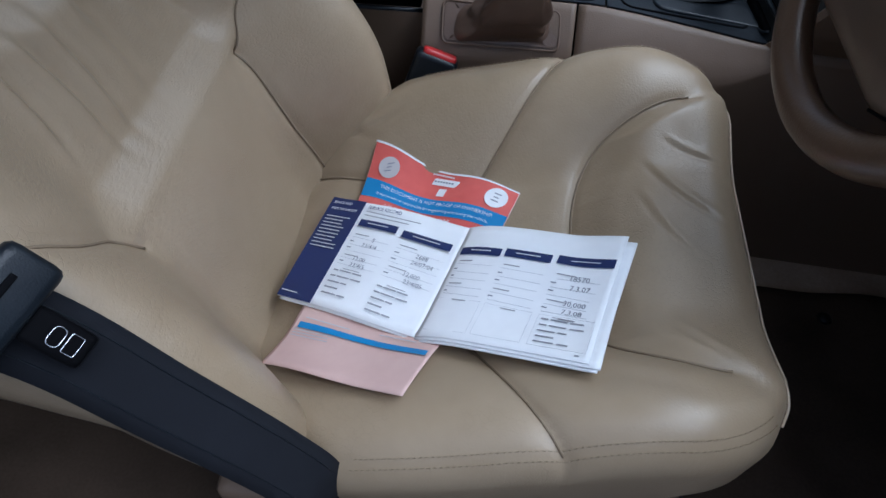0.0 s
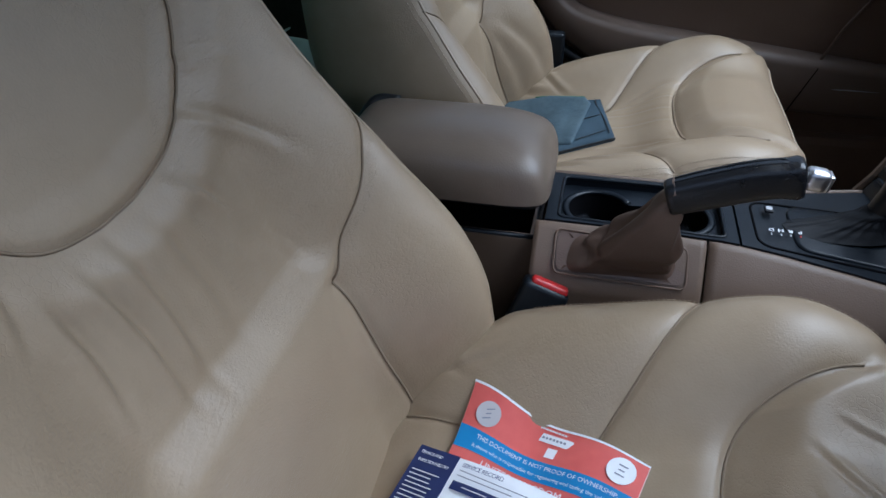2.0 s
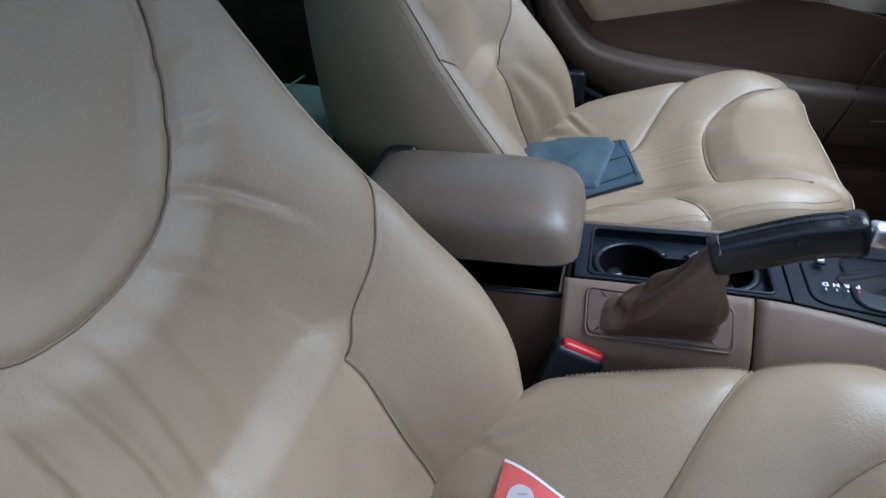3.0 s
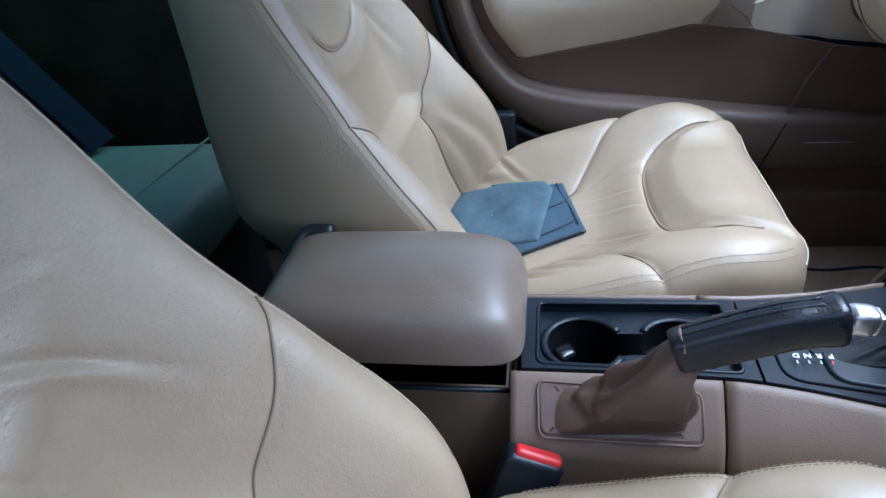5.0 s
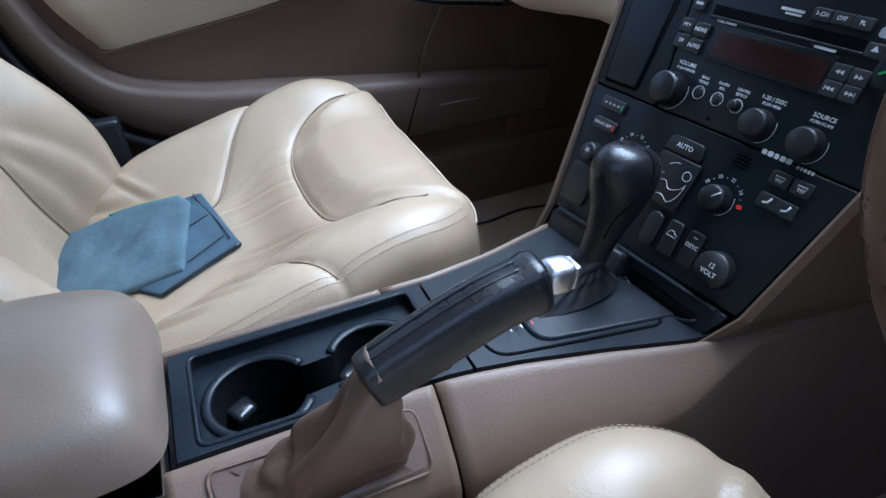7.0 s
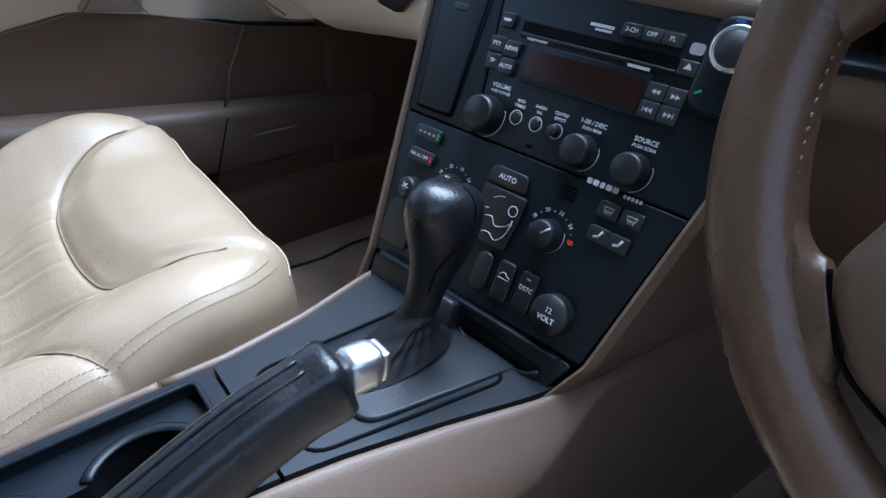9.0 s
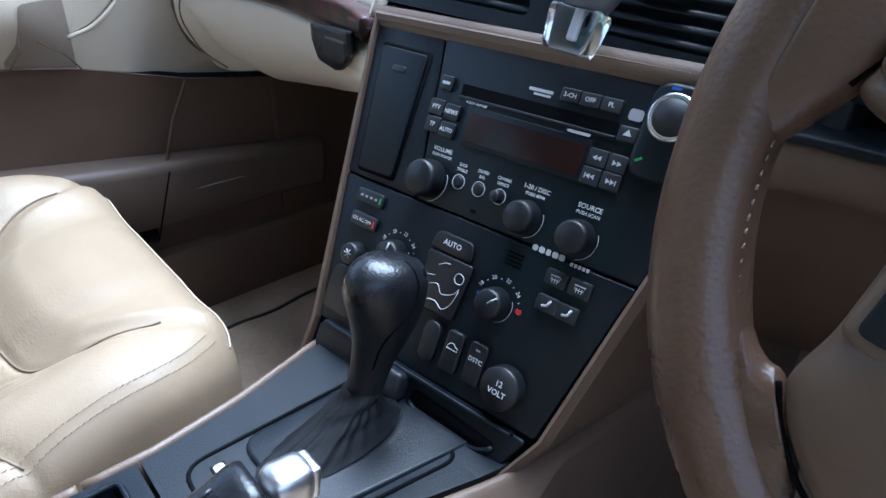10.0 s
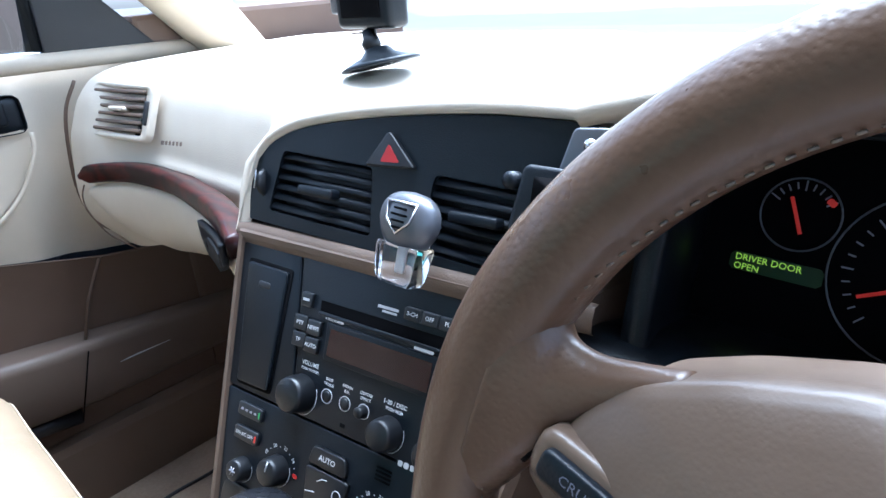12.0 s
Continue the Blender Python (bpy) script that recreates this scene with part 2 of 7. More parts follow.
INK_STAMP = plain("stamp_ink", (0.26, 0.27, 0.32), 0.7)
PRINT_BRIGHT = plain("bright_print", (0.66, 0.67, 0.68), 0.5)
INK_WHITE = plain("white_ink", (0.78, 0.79, 0.8), 0.6)
PAPER_RED = surface("red_printed_paper", (0.62, 0.10, 0.085), (0.72, 0.15, 0.125), 0.6, blotch=14, fine=90)
PAPER_PINK = surface("pink_printed_paper", (0.60, 0.40, 0.36), (0.68, 0.48, 0.43), 0.65, blotch=14)
PAPER_BLUE = surface("blue_printed_paper", (0.02, 0.19, 0.46), (0.035, 0.25, 0.55), 0.6, blotch=14)
PRINT_WHITE = plain("pale_print", (0.48, 0.49, 0.50), 0.6)
PRINT_RED = plain("red_print", (0.55, 0.02, 0.015), 0.5)
PRINT_BLUE = plain("blue_print", (0.02, 0.10, 0.42), 0.5)
LED_RED = plain("red_lamp", (0.5, 0.025, 0.015), 0.4, emit=0.05)
LED_GREEN = plain("green_lamp", (0.06, 0.36, 0.09), 0.4, emit=0.004)
LCD_GREEN = plain("green_display_light", (0.36, 0.58, 0.05), 0.4, emit=0.13)
LCD_BACK = surface("green_display_back", (0.015, 0.045, 0.012), (0.02, 0.06, 0.016), 0.4)
LCD_RED = surface("dark_red_display", (0.016, 0.005, 0.0045), (0.022, 0.007, 0.006), 0.16)
PLASTIC_CLEAR = plain("clear_plastic", (0.95, 0.96, 0.98), 0.03, transmission=1.0)
PANE_GREEN = tinted_pane("green_tinted_glass", (0.20, 0.55, 0.44))
PANE = tinted_pane("window_glass", (0.92, 0.95, 0.93))


def burr_wood():
    m, n, l = nodes_of("polished_burr_wood")
    b = n["Principled BSDF"]
    co, t, w, ramp = n.new("ShaderNodeTexCoord"), n.new("ShaderNodeTexNoise"), n.new("ShaderNodeTexWave"), n.new("ShaderNodeValToRGB")
    t.inputs["Scale"].default_value, t.inputs["Detail"].default_value, t.inputs["Distortion"].default_value = 55.0, 8.0, 2.0
    w.inputs["Scale"].default_value, w.inputs["Distortion"].default_value, w.inputs["Detail"].default_value = 16.0, 10.0, 4.0
    mix = n.new("ShaderNodeMath")
    mix.operation = "MULTIPLY"
    l.new(co.outputs["Object"], t.inputs["Vector"])
    l.new(co.outputs["Object"], w.inputs["Vector"])
    l.new(t.outputs[0], mix.inputs[0])
    l.new(w.outputs[0], mix.inputs[1])
    ramp.color_ramp.elements[0].color, ramp.color_ramp.elements[1].color = (0.011, 0.0011, 0.0008, 1), (0.048, 0.0042, 0.0023, 1)
    ramp.color_ramp.elements[1].position = 0.55
    l.new(mix.outputs[0], ramp.inputs[0])
    l.new(ramp.outputs[0], b.inputs["Base Color"])
    b.inputs["Roughness"].default_value, b.inputs["Coat Weight"].default_value, b.inputs["Coat Roughness"].default_value = 0.5, 0.35, 0.05
    b.inputs["Specular IOR Level"].default_value = 0.15
    return m


WOOD = burr_wood()

# ---- shapes ----
def smooth(a, b, x):
    t = np.clip((np.asarray(x, float) - a) / (b - a), 0, 1)
    return t * t * (3 - 2 * t)


def curve_at(stops, x):
    """Piecewise line through (x, value) stops."""
    return np.interp(x, [s[0] for s in stops], [s[1] for s in stops])


def soft_at(stops, x, reach=0.025):
    """The same line with its corners eased."""
    return sum(curve_at(stops, np.asarray(x, float) + reach * k) for k in (-1.0, -0.5, 0.0, 0.5, 1.0)) / 5


def thing(name, label="", category="", group="", kind="", at=(0, 0, 0)):
    ob = new(name)
    ob.location = at
    return tagged(ob, label, category, group, kind)


def part(name, bm, material, parent=None, label="", soft=True, m=None):
    """Links a bmesh or a mesh as one object under a thing or a part."""
    if isinstance(bm, bmesh.types.BMesh):
        data = bpy.data.meshes.new(name)
        bm.to_mesh(data)
        bm.free()
    else:
        data = bm
    data.materials.clear()
    data.materials.append(material)
    if soft:
        data.polygons.foreach_set("use_smooth", [True] * len(data.polygons))
    ob = new(name, data)
    if m is not None:
        ob.matrix_world = m
    if parent:
        ob.parent = parent
        ob.matrix_parent_inverse = world_of(parent).inverted()
    return tagged(ob, label)


def world_of(ob):
    return (world_of(ob.parent) @ ob.matrix_parent_inverse if ob.parent else Matrix()) @ ob.matrix_basis


def grid_mesh(name, rows, close_u=False, close_v=False, caps=False):
    """A mesh over an array of points (n, m, 3)."""
    rows = np.asarray(rows, float)
    n, m = rows.shape[:2]
    i, j = np.meshgrid(np.arange(n - (not close_u)), np.arange(m - (not close_v)), indexing="ij")
    i2, j2 = (i + 1) % n, (j + 1) % m
    quads = np.stack([i * m + j, i2 * m + j, i2 * m + j2, i * m + j2], -1).reshape(-1, 4).tolist()
    if caps:
        quads.append([k for k in range(m)])
        quads.append([(n - 1) * m + k for k in reversed(range(m))])
    me = bpy.data.meshes.new(name)
    me.from_pydata(rows.reshape(-1, 3).tolist(), [], quads)
    bm = bmesh.new()
    bm.from_mesh(me)
    bpy.data.meshes.remove(me)
    bmesh.ops.recalc_face_normals(bm, faces=bm.faces)
    return bm


def box(size, at=(0, 0, 0), bevel=0.0, steps=2, m=None):
    bm = bmesh.new()
    bmesh.ops.create_cube(bm, size=1.0)
    bmesh.ops.scale(bm, vec=size, verts=bm.verts)
    if bevel:
        bmesh.ops.bevel(bm, geom=list(bm.edges), offset=bevel, segments=steps, profile=0.6, affect="EDGES")
    bmesh.ops.translate(bm, vec=at, verts=bm.verts)
    if m is not None:
        bmesh.ops.transform(bm, matrix=m, verts=bm.verts)
    return bm


def rounded(points, radius, steps=5):
    """A closed outline with its corners rounded."""
    out, n = [], len(points)
    for k, p in enumerate(points):
        p, a, b = Vector(p), Vector(points[k - 1]), Vector(points[(k + 1) % n])
        r = radius[k] if isinstance(radius, (list, tuple)) else radius
        da, db = (a - p), (b - p)
        cut = min(r, 0.49 * da.length, 0.49 * db.length)
        pa, pb = p + da.normalized() * cut, p + db.normalized() * cut
        for s in range(steps + 1):
            t = s / steps
            out.append(tuple(pa * (1 - t) ** 2 + p * 2 * t * (1 - t) + pb * t * t))
    return out


def slab(outline, depth, bevel=0.0, steps=2, m=None, base=0.0):
    """An outline in (u, v) raised by depth along +w, its upper rim bevelled."""
    bm = bmesh.new()
    low = [bm.verts.new((p[0], p[1], base)) for p in outline]
    f = bm.faces.new(low)
    r = bmesh.ops.extrude_face_region(bm, geom=[f])
    top = [v for v in r["geom"] if isinstance(v, bmesh.types.BMVert)]
    bmesh.ops.translate(bm, vec=(0, 0, depth), verts=top)
    if bevel:
        tops = set(top)
        rim = [e for e in bm.edges if e.verts[0] in tops and e.verts[1] in tops]
        bmesh.ops.bevel(bm, geom=rim, offset=bevel, segments=steps, profile=0.6, affect="EDGES")
    bmesh.ops.recalc_face_normals(bm, faces=bm.faces)
    if m is not None:
        bmesh.ops.transform(bm, matrix=m, verts=bm.verts)
    return bm


def rect(w, h, r=0.002, at=(0, 0), steps=4):
    x, y = at
    return rounded([(x - w / 2, y - h / 2), (x + w / 2, y - h / 2), (x + w / 2, y + h / 2), (x - w / 2, y + h / 2)], r, steps)


def ring_points(radius, n=32, at=(0, 0)):
    return [(at[0] + radius * math.cos(2 * math.pi * k / n), at[1] + radius * math.sin(2 * math.pi * k / n)) for k in range(n)]


def lathe(profile, n=40, m=None, closed=False):
    """Turns (radius, height) about +z."""
    rows = [[(r * math.cos(2 * math.pi * k / n), r * math.sin(2 * math.pi * k / n), h) for k in range(n)] for r, h in profile]
    bm = grid_mesh("lathe", rows, close_v=True, close_u=closed)
    bmesh.ops.remove_doubles(bm, verts=bm.verts, dist=1e-6)
    if m is not None:
        bmesh.ops.transform(bm, matrix=m, verts=bm.verts)
    return bm


def sweep(points, radius, n=10, flat=1.0, up=(0, 0, 1), closed=False):
    """A tube along points; radius is a number or one for each point, flat squeezes it along up."""
    pts = [Vector(p) for p in points]
    rows = []
    for k, p in enumerate(pts):
        a = pts[k - 1] if (k or closed) else p
        b = pts[(k + 1) % len(pts)] if (k < len(pts) - 1 or closed) else p
        d = (b - a).normalized()
        side = d.cross(Vector(up))
        side = side.normalized() if side.length > 1e-4 else d.orthogonal().normalized()
        top = side.cross(d).normalized()
        r = radius[k] if isinstance(radius, (list, tuple, np.ndarray)) else radius
        rows.append([p + side * (r * math.cos(2 * math.pi * j / n)) + top * (flat * r * math.sin(2 * math.pi * j / n)) for j in range(n)])
    return grid_mesh("sweep", rows, close_u=closed, close_v=True, caps=not closed)


def spline(points, n=40):
    """A smooth curve through points (Catmull-Rom)."""
    p = np.asarray(points, float)
    p = np.vstack([2 * p[0] - p[1], p, 2 * p[-1] - p[-2]])
    out = []
    per = max(2, n // (len(p) - 3))
    for k in range(1, len(p) - 2):
        for t in np.linspace(0, 1, per, endpoint=False):
            a, b, c, d = p[k - 1 : k + 3]
            out.append(0.5 * (2 * b + (c - a) * t + (2 * a - 5 * b + 4 * c - d) * t**2 + (3 * b - a - 3 * c + d) * t**3))
    out.append(p[-2])
    return np.array(out)


def off_line(px, py, line):
    """Distance of points to a polyline in the plane."""
    best = np.full(np.shape(px), 9.0)
    for (ax, ay), (bx, by) in zip(line[:-1], line[1:]):
        dx, dy = bx - ax, by - ay
        t = np.clip(((px - ax) * dx + (py - ay) * dy) / (dx * dx + dy * dy + 1e-12), 0, 1)
        best = np.minimum(best, np.hypot(px - ax - t * dx, py - ay - t * dy))
    return best


def basis(origin, x, y, z):
    m = Matrix((x, y, z)).transposed().to_4x4()
    m.translation = origin
    return m


def words(text, size, m, material, name, parent, label="", spread=1.0, thick=0.0, bold=0.0):
    """A line of built-in lettering, centred, lying in the plane of m."""
    c = bpy.data.curves.new(name, "FONT")
    c.body, c.size, c.align_x, c.align_y = text, size, "CENTER", "CENTER"
    c.space_character, c.extrude, c.resolution_u = spread, thick, 2
    c.offset = bold * size
    tmp = bpy.data.objects.new(name, c)
    scene.collection.objects.link(tmp)
    data = bpy.data.meshes.new_from_object(tmp.evaluated_get(bpy.context.evaluated_depsgraph_get()))
    bpy.data.objects.remove(tmp)
    bpy.data.curves.remove(c)
    return part(name, data, material, parent, label, soft=False, m=m)


def flat_bar(w, h, m, material, name, parent, label=""):
    return part(name, slab(rect(w, h, min(w, h) * 0.2, steps=1), 0.0002), material, parent, label, soft=False, m=m)

# ---- the car's shell ----
ground = part("ground", grid_mesh("ground", [[(x, y, 0.0) for y in (-300, -30, -6, 6, 30, 300)] for x in (-300, -30, -6, 6, 30, 300)]), ASPHALT)
tagged(ground, "grey asphalt under and around the car", "ground", kind="structure")


def shell_piece(name, bm, material, label, category, soft=False):
    return tagged(part(name, bm, material, soft=soft), label, category, kind="structure")


# floor in the shaded carpet copy, footwells in the lit one
shell_piece("floor", box((3.4, 1.64, 0.03), (0.4, 0.0, 0.185), 0.008), CARPET_SHADE, "worn, dusty brown carpet on the car's floor, coloured dark for shade", "carpet")
shell_piece("footwell_carpet", box((0.72, 1.60, 0.008), (1.31, 0.0, 0.203), 0.003), CARPET_LIT, "worn brown carpet in the front footwells, coloured light as if lit", "carpet")
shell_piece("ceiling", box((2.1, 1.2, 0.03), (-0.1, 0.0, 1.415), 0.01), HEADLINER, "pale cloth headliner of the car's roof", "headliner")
shell_piece("firewall", box((0.04, 1.7, 0.74), (1.78, 0.0, 0.57), 0.01), CARPET_SHADE, "dark carpeted bulkhead ahead of the footwells", "bulkhead")
shell_piece("wall_rear", box((0.05, 1.6, 0.8), (-0.98, 0.0, 0.6), 0.01), CARPET_SHADE, "back wall behind the rear bench, coloured dark for shade", "bulkhead")
# footwell slope
shell_piece("toe_board", grid_mesh("toe", [[(1.45, y, 0.2), (1.62, y, 0.28), (1.74, y, 0.45)] for y in np.linspace(-0.8, 0.8, 9)]), CARPET_LIT, "sloping carpeted toe board", "carpet", True)
for side, name in ((1, "sill_left"), (-1, "sill_right")):
    shell_piece(name, box((2.9, 0.1, 0.16), (0.35, side * 0.82, 0.27), 0.02), TRIM_BEIGE, "beige plastic sill trim along the door opening", "sill")
for side, name in ((1, "b_pillar_left"), (-1, "b_pillar_right")):
    shell_piece(name, sweep([(0.10, side * 0.79, 0.3), (0.10, side * 0.79, 0.95), (0.02, side * 0.66, 1.4)], [0.07, 0.06, 0.05], 12), TRIM_BEIGE, "beige trimmed door pillar", "pillar", True)
    shell_piece(name.replace("b_", "a_"), sweep(spline([(1.52, side * 0.80, 0.92), (1.40, side * 0.77, 1.05), (1.18, side * 0.70, 1.24), (0.95, side * 0.6, 1.4)], 20), 0.055, 14), TRIM_CREAM, "cream trimmed windscreen pillar", "pillar", True)
    shell_piece(name.replace("b_", "roof_rail_"), sweep([(0.97, side * 0.6, 1.405), (-0.1, side * 0.62, 1.43), (-0.98, side * 0.58, 1.38)], 0.035, 10), HEADLINER, "pale roof rail above the doors", "trim", True)
    # rear doors borrow the shaded carpet colour to look unlit
    shell_piece(name.replace("b_", "rear_door_"), box((1.05, 0.08, 0.62), (-0.45, side * 0.81, 0.64), 0.03), CARPET_SHADE, "rear door panel, dark colour standing in for shade", "door")
    shell_piece(name.replace("b_", "c_"), sweep([(-0.98, side * 0.78, 0.9), (-0.85, side * 0.6, 1.4)], 0.08, 10), HEADLINER, "pale rear pillar", "pillar", True)
    pane = shell_piece(name.replace("b_pillar", "rear_window"), grid_mesh("p", [[(x, side * (0.8 - 0.15 * t), 0.95 + 0.44 * t) for t in (0, 1)] for x in (-0.95, 0.06)]), PANE_GREEN, "green tinted glass of the rear door", "window")
    shell_piece(name.replace("b_pillar", "kick_wall"), box((0.62, 0.05, 0.86), (1.62, side * 0.815, 0.6), 0.01), TRIM_BROWN, "dark kick panel beside the footwell", "kick panel")
shell_piece("rear_window", grid_mesh("rw", [[(-1.12, y, 0.98), (-0.92, y * 0.92, 1.40)] for y in (-0.62, 0.62)]), PANE_GREEN, "green tinted rear window", "window")
shell_piece("rear_shelf", box((0.3, 1.5, 0.02), (-1.0, 0, 0.97), 0.005), TRIM_BROWN, "brown rear parcel shelf", "shelf")
screen = shell_piece("windscreen", grid_mesh("ws", [[(1.78, y, 0.965), (1.40, y * 0.93, 1.19), (0.96, y * 0.8, 1.40)] for y in (-0.74, -0.4, 0.0, 0.4, 0.74)]), PANE, "curved windscreen glass", "windscreen", True)
screen.visible_shadow = False
# unseen panel added to keep windscreen light out of the footwells
shell_piece("light_leak_panel", box((0.44, 1.68, 0.03), (1.58, 0.0, 0.915), 0.006), CARPET_SHADE, "added unseen panel that stops light leaking under the windscreen", "bulkhead")
# added backdrop, its length fitted so the camera meets it through the side window
shell_piece("backdrop_wall_2", box((5.9, 0.2, 1.75), (-1.05, 3.2, 0.875), 0.01), WALL_BRICK, "added wall standing for the dark outside the passenger's window", "wall")
# unseen wall added to hold back sky light at the driver's door
shell_piece("blocking_wall_1", box((9.0, 0.2, 1.5), (1.0, -2.55, 0.75), 0.01), WALL_BRICK, "added unseen wall that cuts the side light from the driver's door", "wall")
# the driver's door stands open, swung out from its hinges
open_door = thing("door_2", "open driver's door, swung out beside the car", "door", kind="structure", at=(1.38, -0.86, 0.25))
md = pose(1.38, -0.87, 0, 0, 0, -118)
part("door_skin", box((1.12, 0.05, 0.72), (0.56, -0.03, 0.62), 0.02, m=md), PAINT, open_door, "dark painted outer door skin")
part("inner_panel", box((1.04, 0.05, 0.66), (0.56, 0.02, 0.62), 0.02, m=md), TRIM_BEIGE, open_door)
part("window_frame", sweep([md @ Vector(p) for p in ((0.02, 0, 0.97), (0.45, 0, 1.36), (1.05, 0, 1.38), (1.1, 0, 0.97))], 0.018, 8), BLACK_PLASTIC, open_door)

# ---- front seats ----
def mirrored(line):
    return [(a, -b) for a, b in line]


# Seams in plan (x, across) and on the backrest (height, across).
BOLSTER_SEAM = [tuple(p) for p in spline([(0.40, 0.135), (0.47, 0.133), (0.56, 0.115), (0.635, 0.098), (0.675, 0.1), (0.70, 0.135), (0.735, 0.19), (0.782, 0.262)], 36)]
FRONT_SEAM = [tuple(p) for p in spline([(0.945, 0.205), (0.92, 0.178), (0.886, 0.17), (0.846, 0.153), (0.813, 0.13), (0.796, 0.1), (0.787, 0.055), (0.785, 0.0), (0.787, -0.055), (0.796, -0.1), (0.813, -0.13), (0.846, -0.153), (0.886, -0.17), (0.92, -0.178), (0.945, -0.205)], 56)]
BACK_LOW_SEAM = [tuple(p) for p in spline([(0.652, 0.128), (0.60, 0.132), (0.54, 0.1375), (0.48, 0.143), (0.40, 0.142)], 24)]
BACK_HIGH_SEAM = [tuple(p) for p in spline([(0.652, 0.128), (0.69, 0.15), (0.73, 0.182), (0.765, 0.21), (0.79, 0.245)], 24)]
COLLAR_SEAM = [tuple(p) for p in spline([(1.02, 0.16), (0.95, 0.146), (0.905, 0.127), (0.86, 0.099), (0.830, 0.060), (0.818, 0.016), (0.816, -0.012), (0.817, -0.036), (0.826, -0.070), (0.853, -0.098), (0.900, -0.122), (0.95, -0.140), (1.02, -0.15)], 60)]


def groove(px, py, lines):
    """A narrow valley with a wide shoulder along each seam."""
    out = 0.0
    for line in lines:
        d = off_line(px, py, line)
        out = out + 0.0040 * np.exp(-((d / 0.0044) ** 2)) + 0.0050 * np.exp(-((d / 0.017) ** 2))
    return out


def folds(px, py, lines):
    """Soft creases: (start, end, depth, width), each with a raised lip on one side."""
    out = 0.0
    for (ax, ay), (bx, by), depth, width in lines:
        ux, uy = bx - ax, by - ay
        length = math.hypot(ux, uy)
        ux, uy = ux / length, uy / length
        along = ((px - ax) * ux + (py - ay) * uy) / length
        across = (px - ax) * -uy + (py - ay) * ux + 0.06 * length * np.sin(along * 3.0)
        fade = smooth(-0.15, 0.2, along) * (1 - smooth(0.55, 1.15, along))
        out = out + fade * depth * (np.exp(-((across / width) ** 2)) - 0.9 * np.exp(-(((across - 1.9 * width) / (1.3 * width)) ** 2)))
    return out


def across(x, w, taper):
    """Draws the outer side in towards the front."""
    k = 1 - taper / 0.262 * smooth(0.58, 0.95, x)
    return np.where(np.asarray(w) < 0, np.asarray(w) * k, w)


def cushion_height(x, w, creases, fill=0.0):
    base = 0.455 + 0.262 * (x - 0.46) - 0.019 * smooth(0.85, 1.0, x) - 0.02 * smooth(0.52, 0.42, x)
    bolster = np.where(np.asarray(w) > 0, 0.067, 0.058) * smooth(0.085, 0.215, np.abs(w)) * (1 - 0.62 * smooth(0.82, 1.0, x)) * (0.75 + 0.25 * smooth(0.45, 0.65, x))
    inside = smooth(0.0, 0.045, x - curve_at([(-0.3, 1.0), (-0.21, 0.95), (-0.17, 0.886), (-0.13, 0.813), (-0.055, 0.787), (0, 0.785), (0.055, 0.787), (0.13, 0.813), (0.17, 0.886), (0.21, 0.95), (0.3, 1.0)], w))
    seams = [BOLSTER_SEAM, mirrored(BOLSTER_SEAM), FRONT_SEAM]
    base = base + fill * smooth(0.70, 0.80, x) * (1 - smooth(0.06, 0.215, np.abs(w))) * (1 - 0.35 * smooth(0.86, 0.96, x))
    z = base + bolster + inside * (0.009 + 0.005 * np.exp(-(((x - 0.85) / 0.05) ** 2) - (w / 0.13) ** 2))
    z = z - groove(x, w, seams[:2]) - groove(x, w, seams[2:]) * (1 - 0.65 * smooth(0.12, 0.19, np.abs(w)))
    return z - folds(x, w, creases)


def seat_cushion(cy, dx, creases, flip, taper, fill):
    """Stations along x; each runs up one side, over the top and down the other."""
    r, back, front, low = 0.045, 0.36, 0.961, 0.36
    xs = list(np.linspace(back, front - r, 220)) + [front - r + r * math.sin(a) for a in np.linspace(0.1, math.pi / 2, 12)] + [front] * 4
    drop = [0.0] * 220 + [r * (1 - math.cos(a)) for a in np.linspace(0.1, math.pi / 2, 12)] + [r + 0.03, r + 0.06, r + 0.1, 0.2]
    rows = []
    for k, x in enumerate(xs):
        corner = 0.105
        over = max(0.0, x - (front - corner))
        W = 0.262 - (corner - math.sqrt(max(corner**2 - min(over, corner) ** 2, 0.0))) * 0.8
        W -= 0.012 * smooth(0.6, 0.4, x) + 0.05 * smooth(0.585, 0.50, x)
        top = np.linspace(-(W - r), W - r, 220)
        arc = np.linspace(0, math.pi / 2, 10)[1:]
        w = np.r_[-W - 0.004, -W, (-(W - r) - r * np.sin(arc))[::-1], top, (W - r) + r * np.sin(arc), W, W + 0.004]
        fall = np.r_[0, 0, (r * (1 - np.cos(arc)))[::-1], 0 * top, r * (1 - np.cos(arc)), 0, 0]
        z = cushion_height(np.full_like(w, x), np.clip(w, -(W - 0.2 * r), W - 0.2 * r), creases, fill) - fall - drop[k]
        z[[0, -1]] = low
        z[[1, -2]] = z[[2, -3]] - 0.05
        z = np.maximum(z, low)
        if taper:
            w[0], z[0] = -W + 0.020, 0.43
        rows.append(np.stack([np.full_like(w, x + dx), cy + flip * across(x, w, taper), z], -1))
    return grid_mesh("cushion", rows, caps=True)


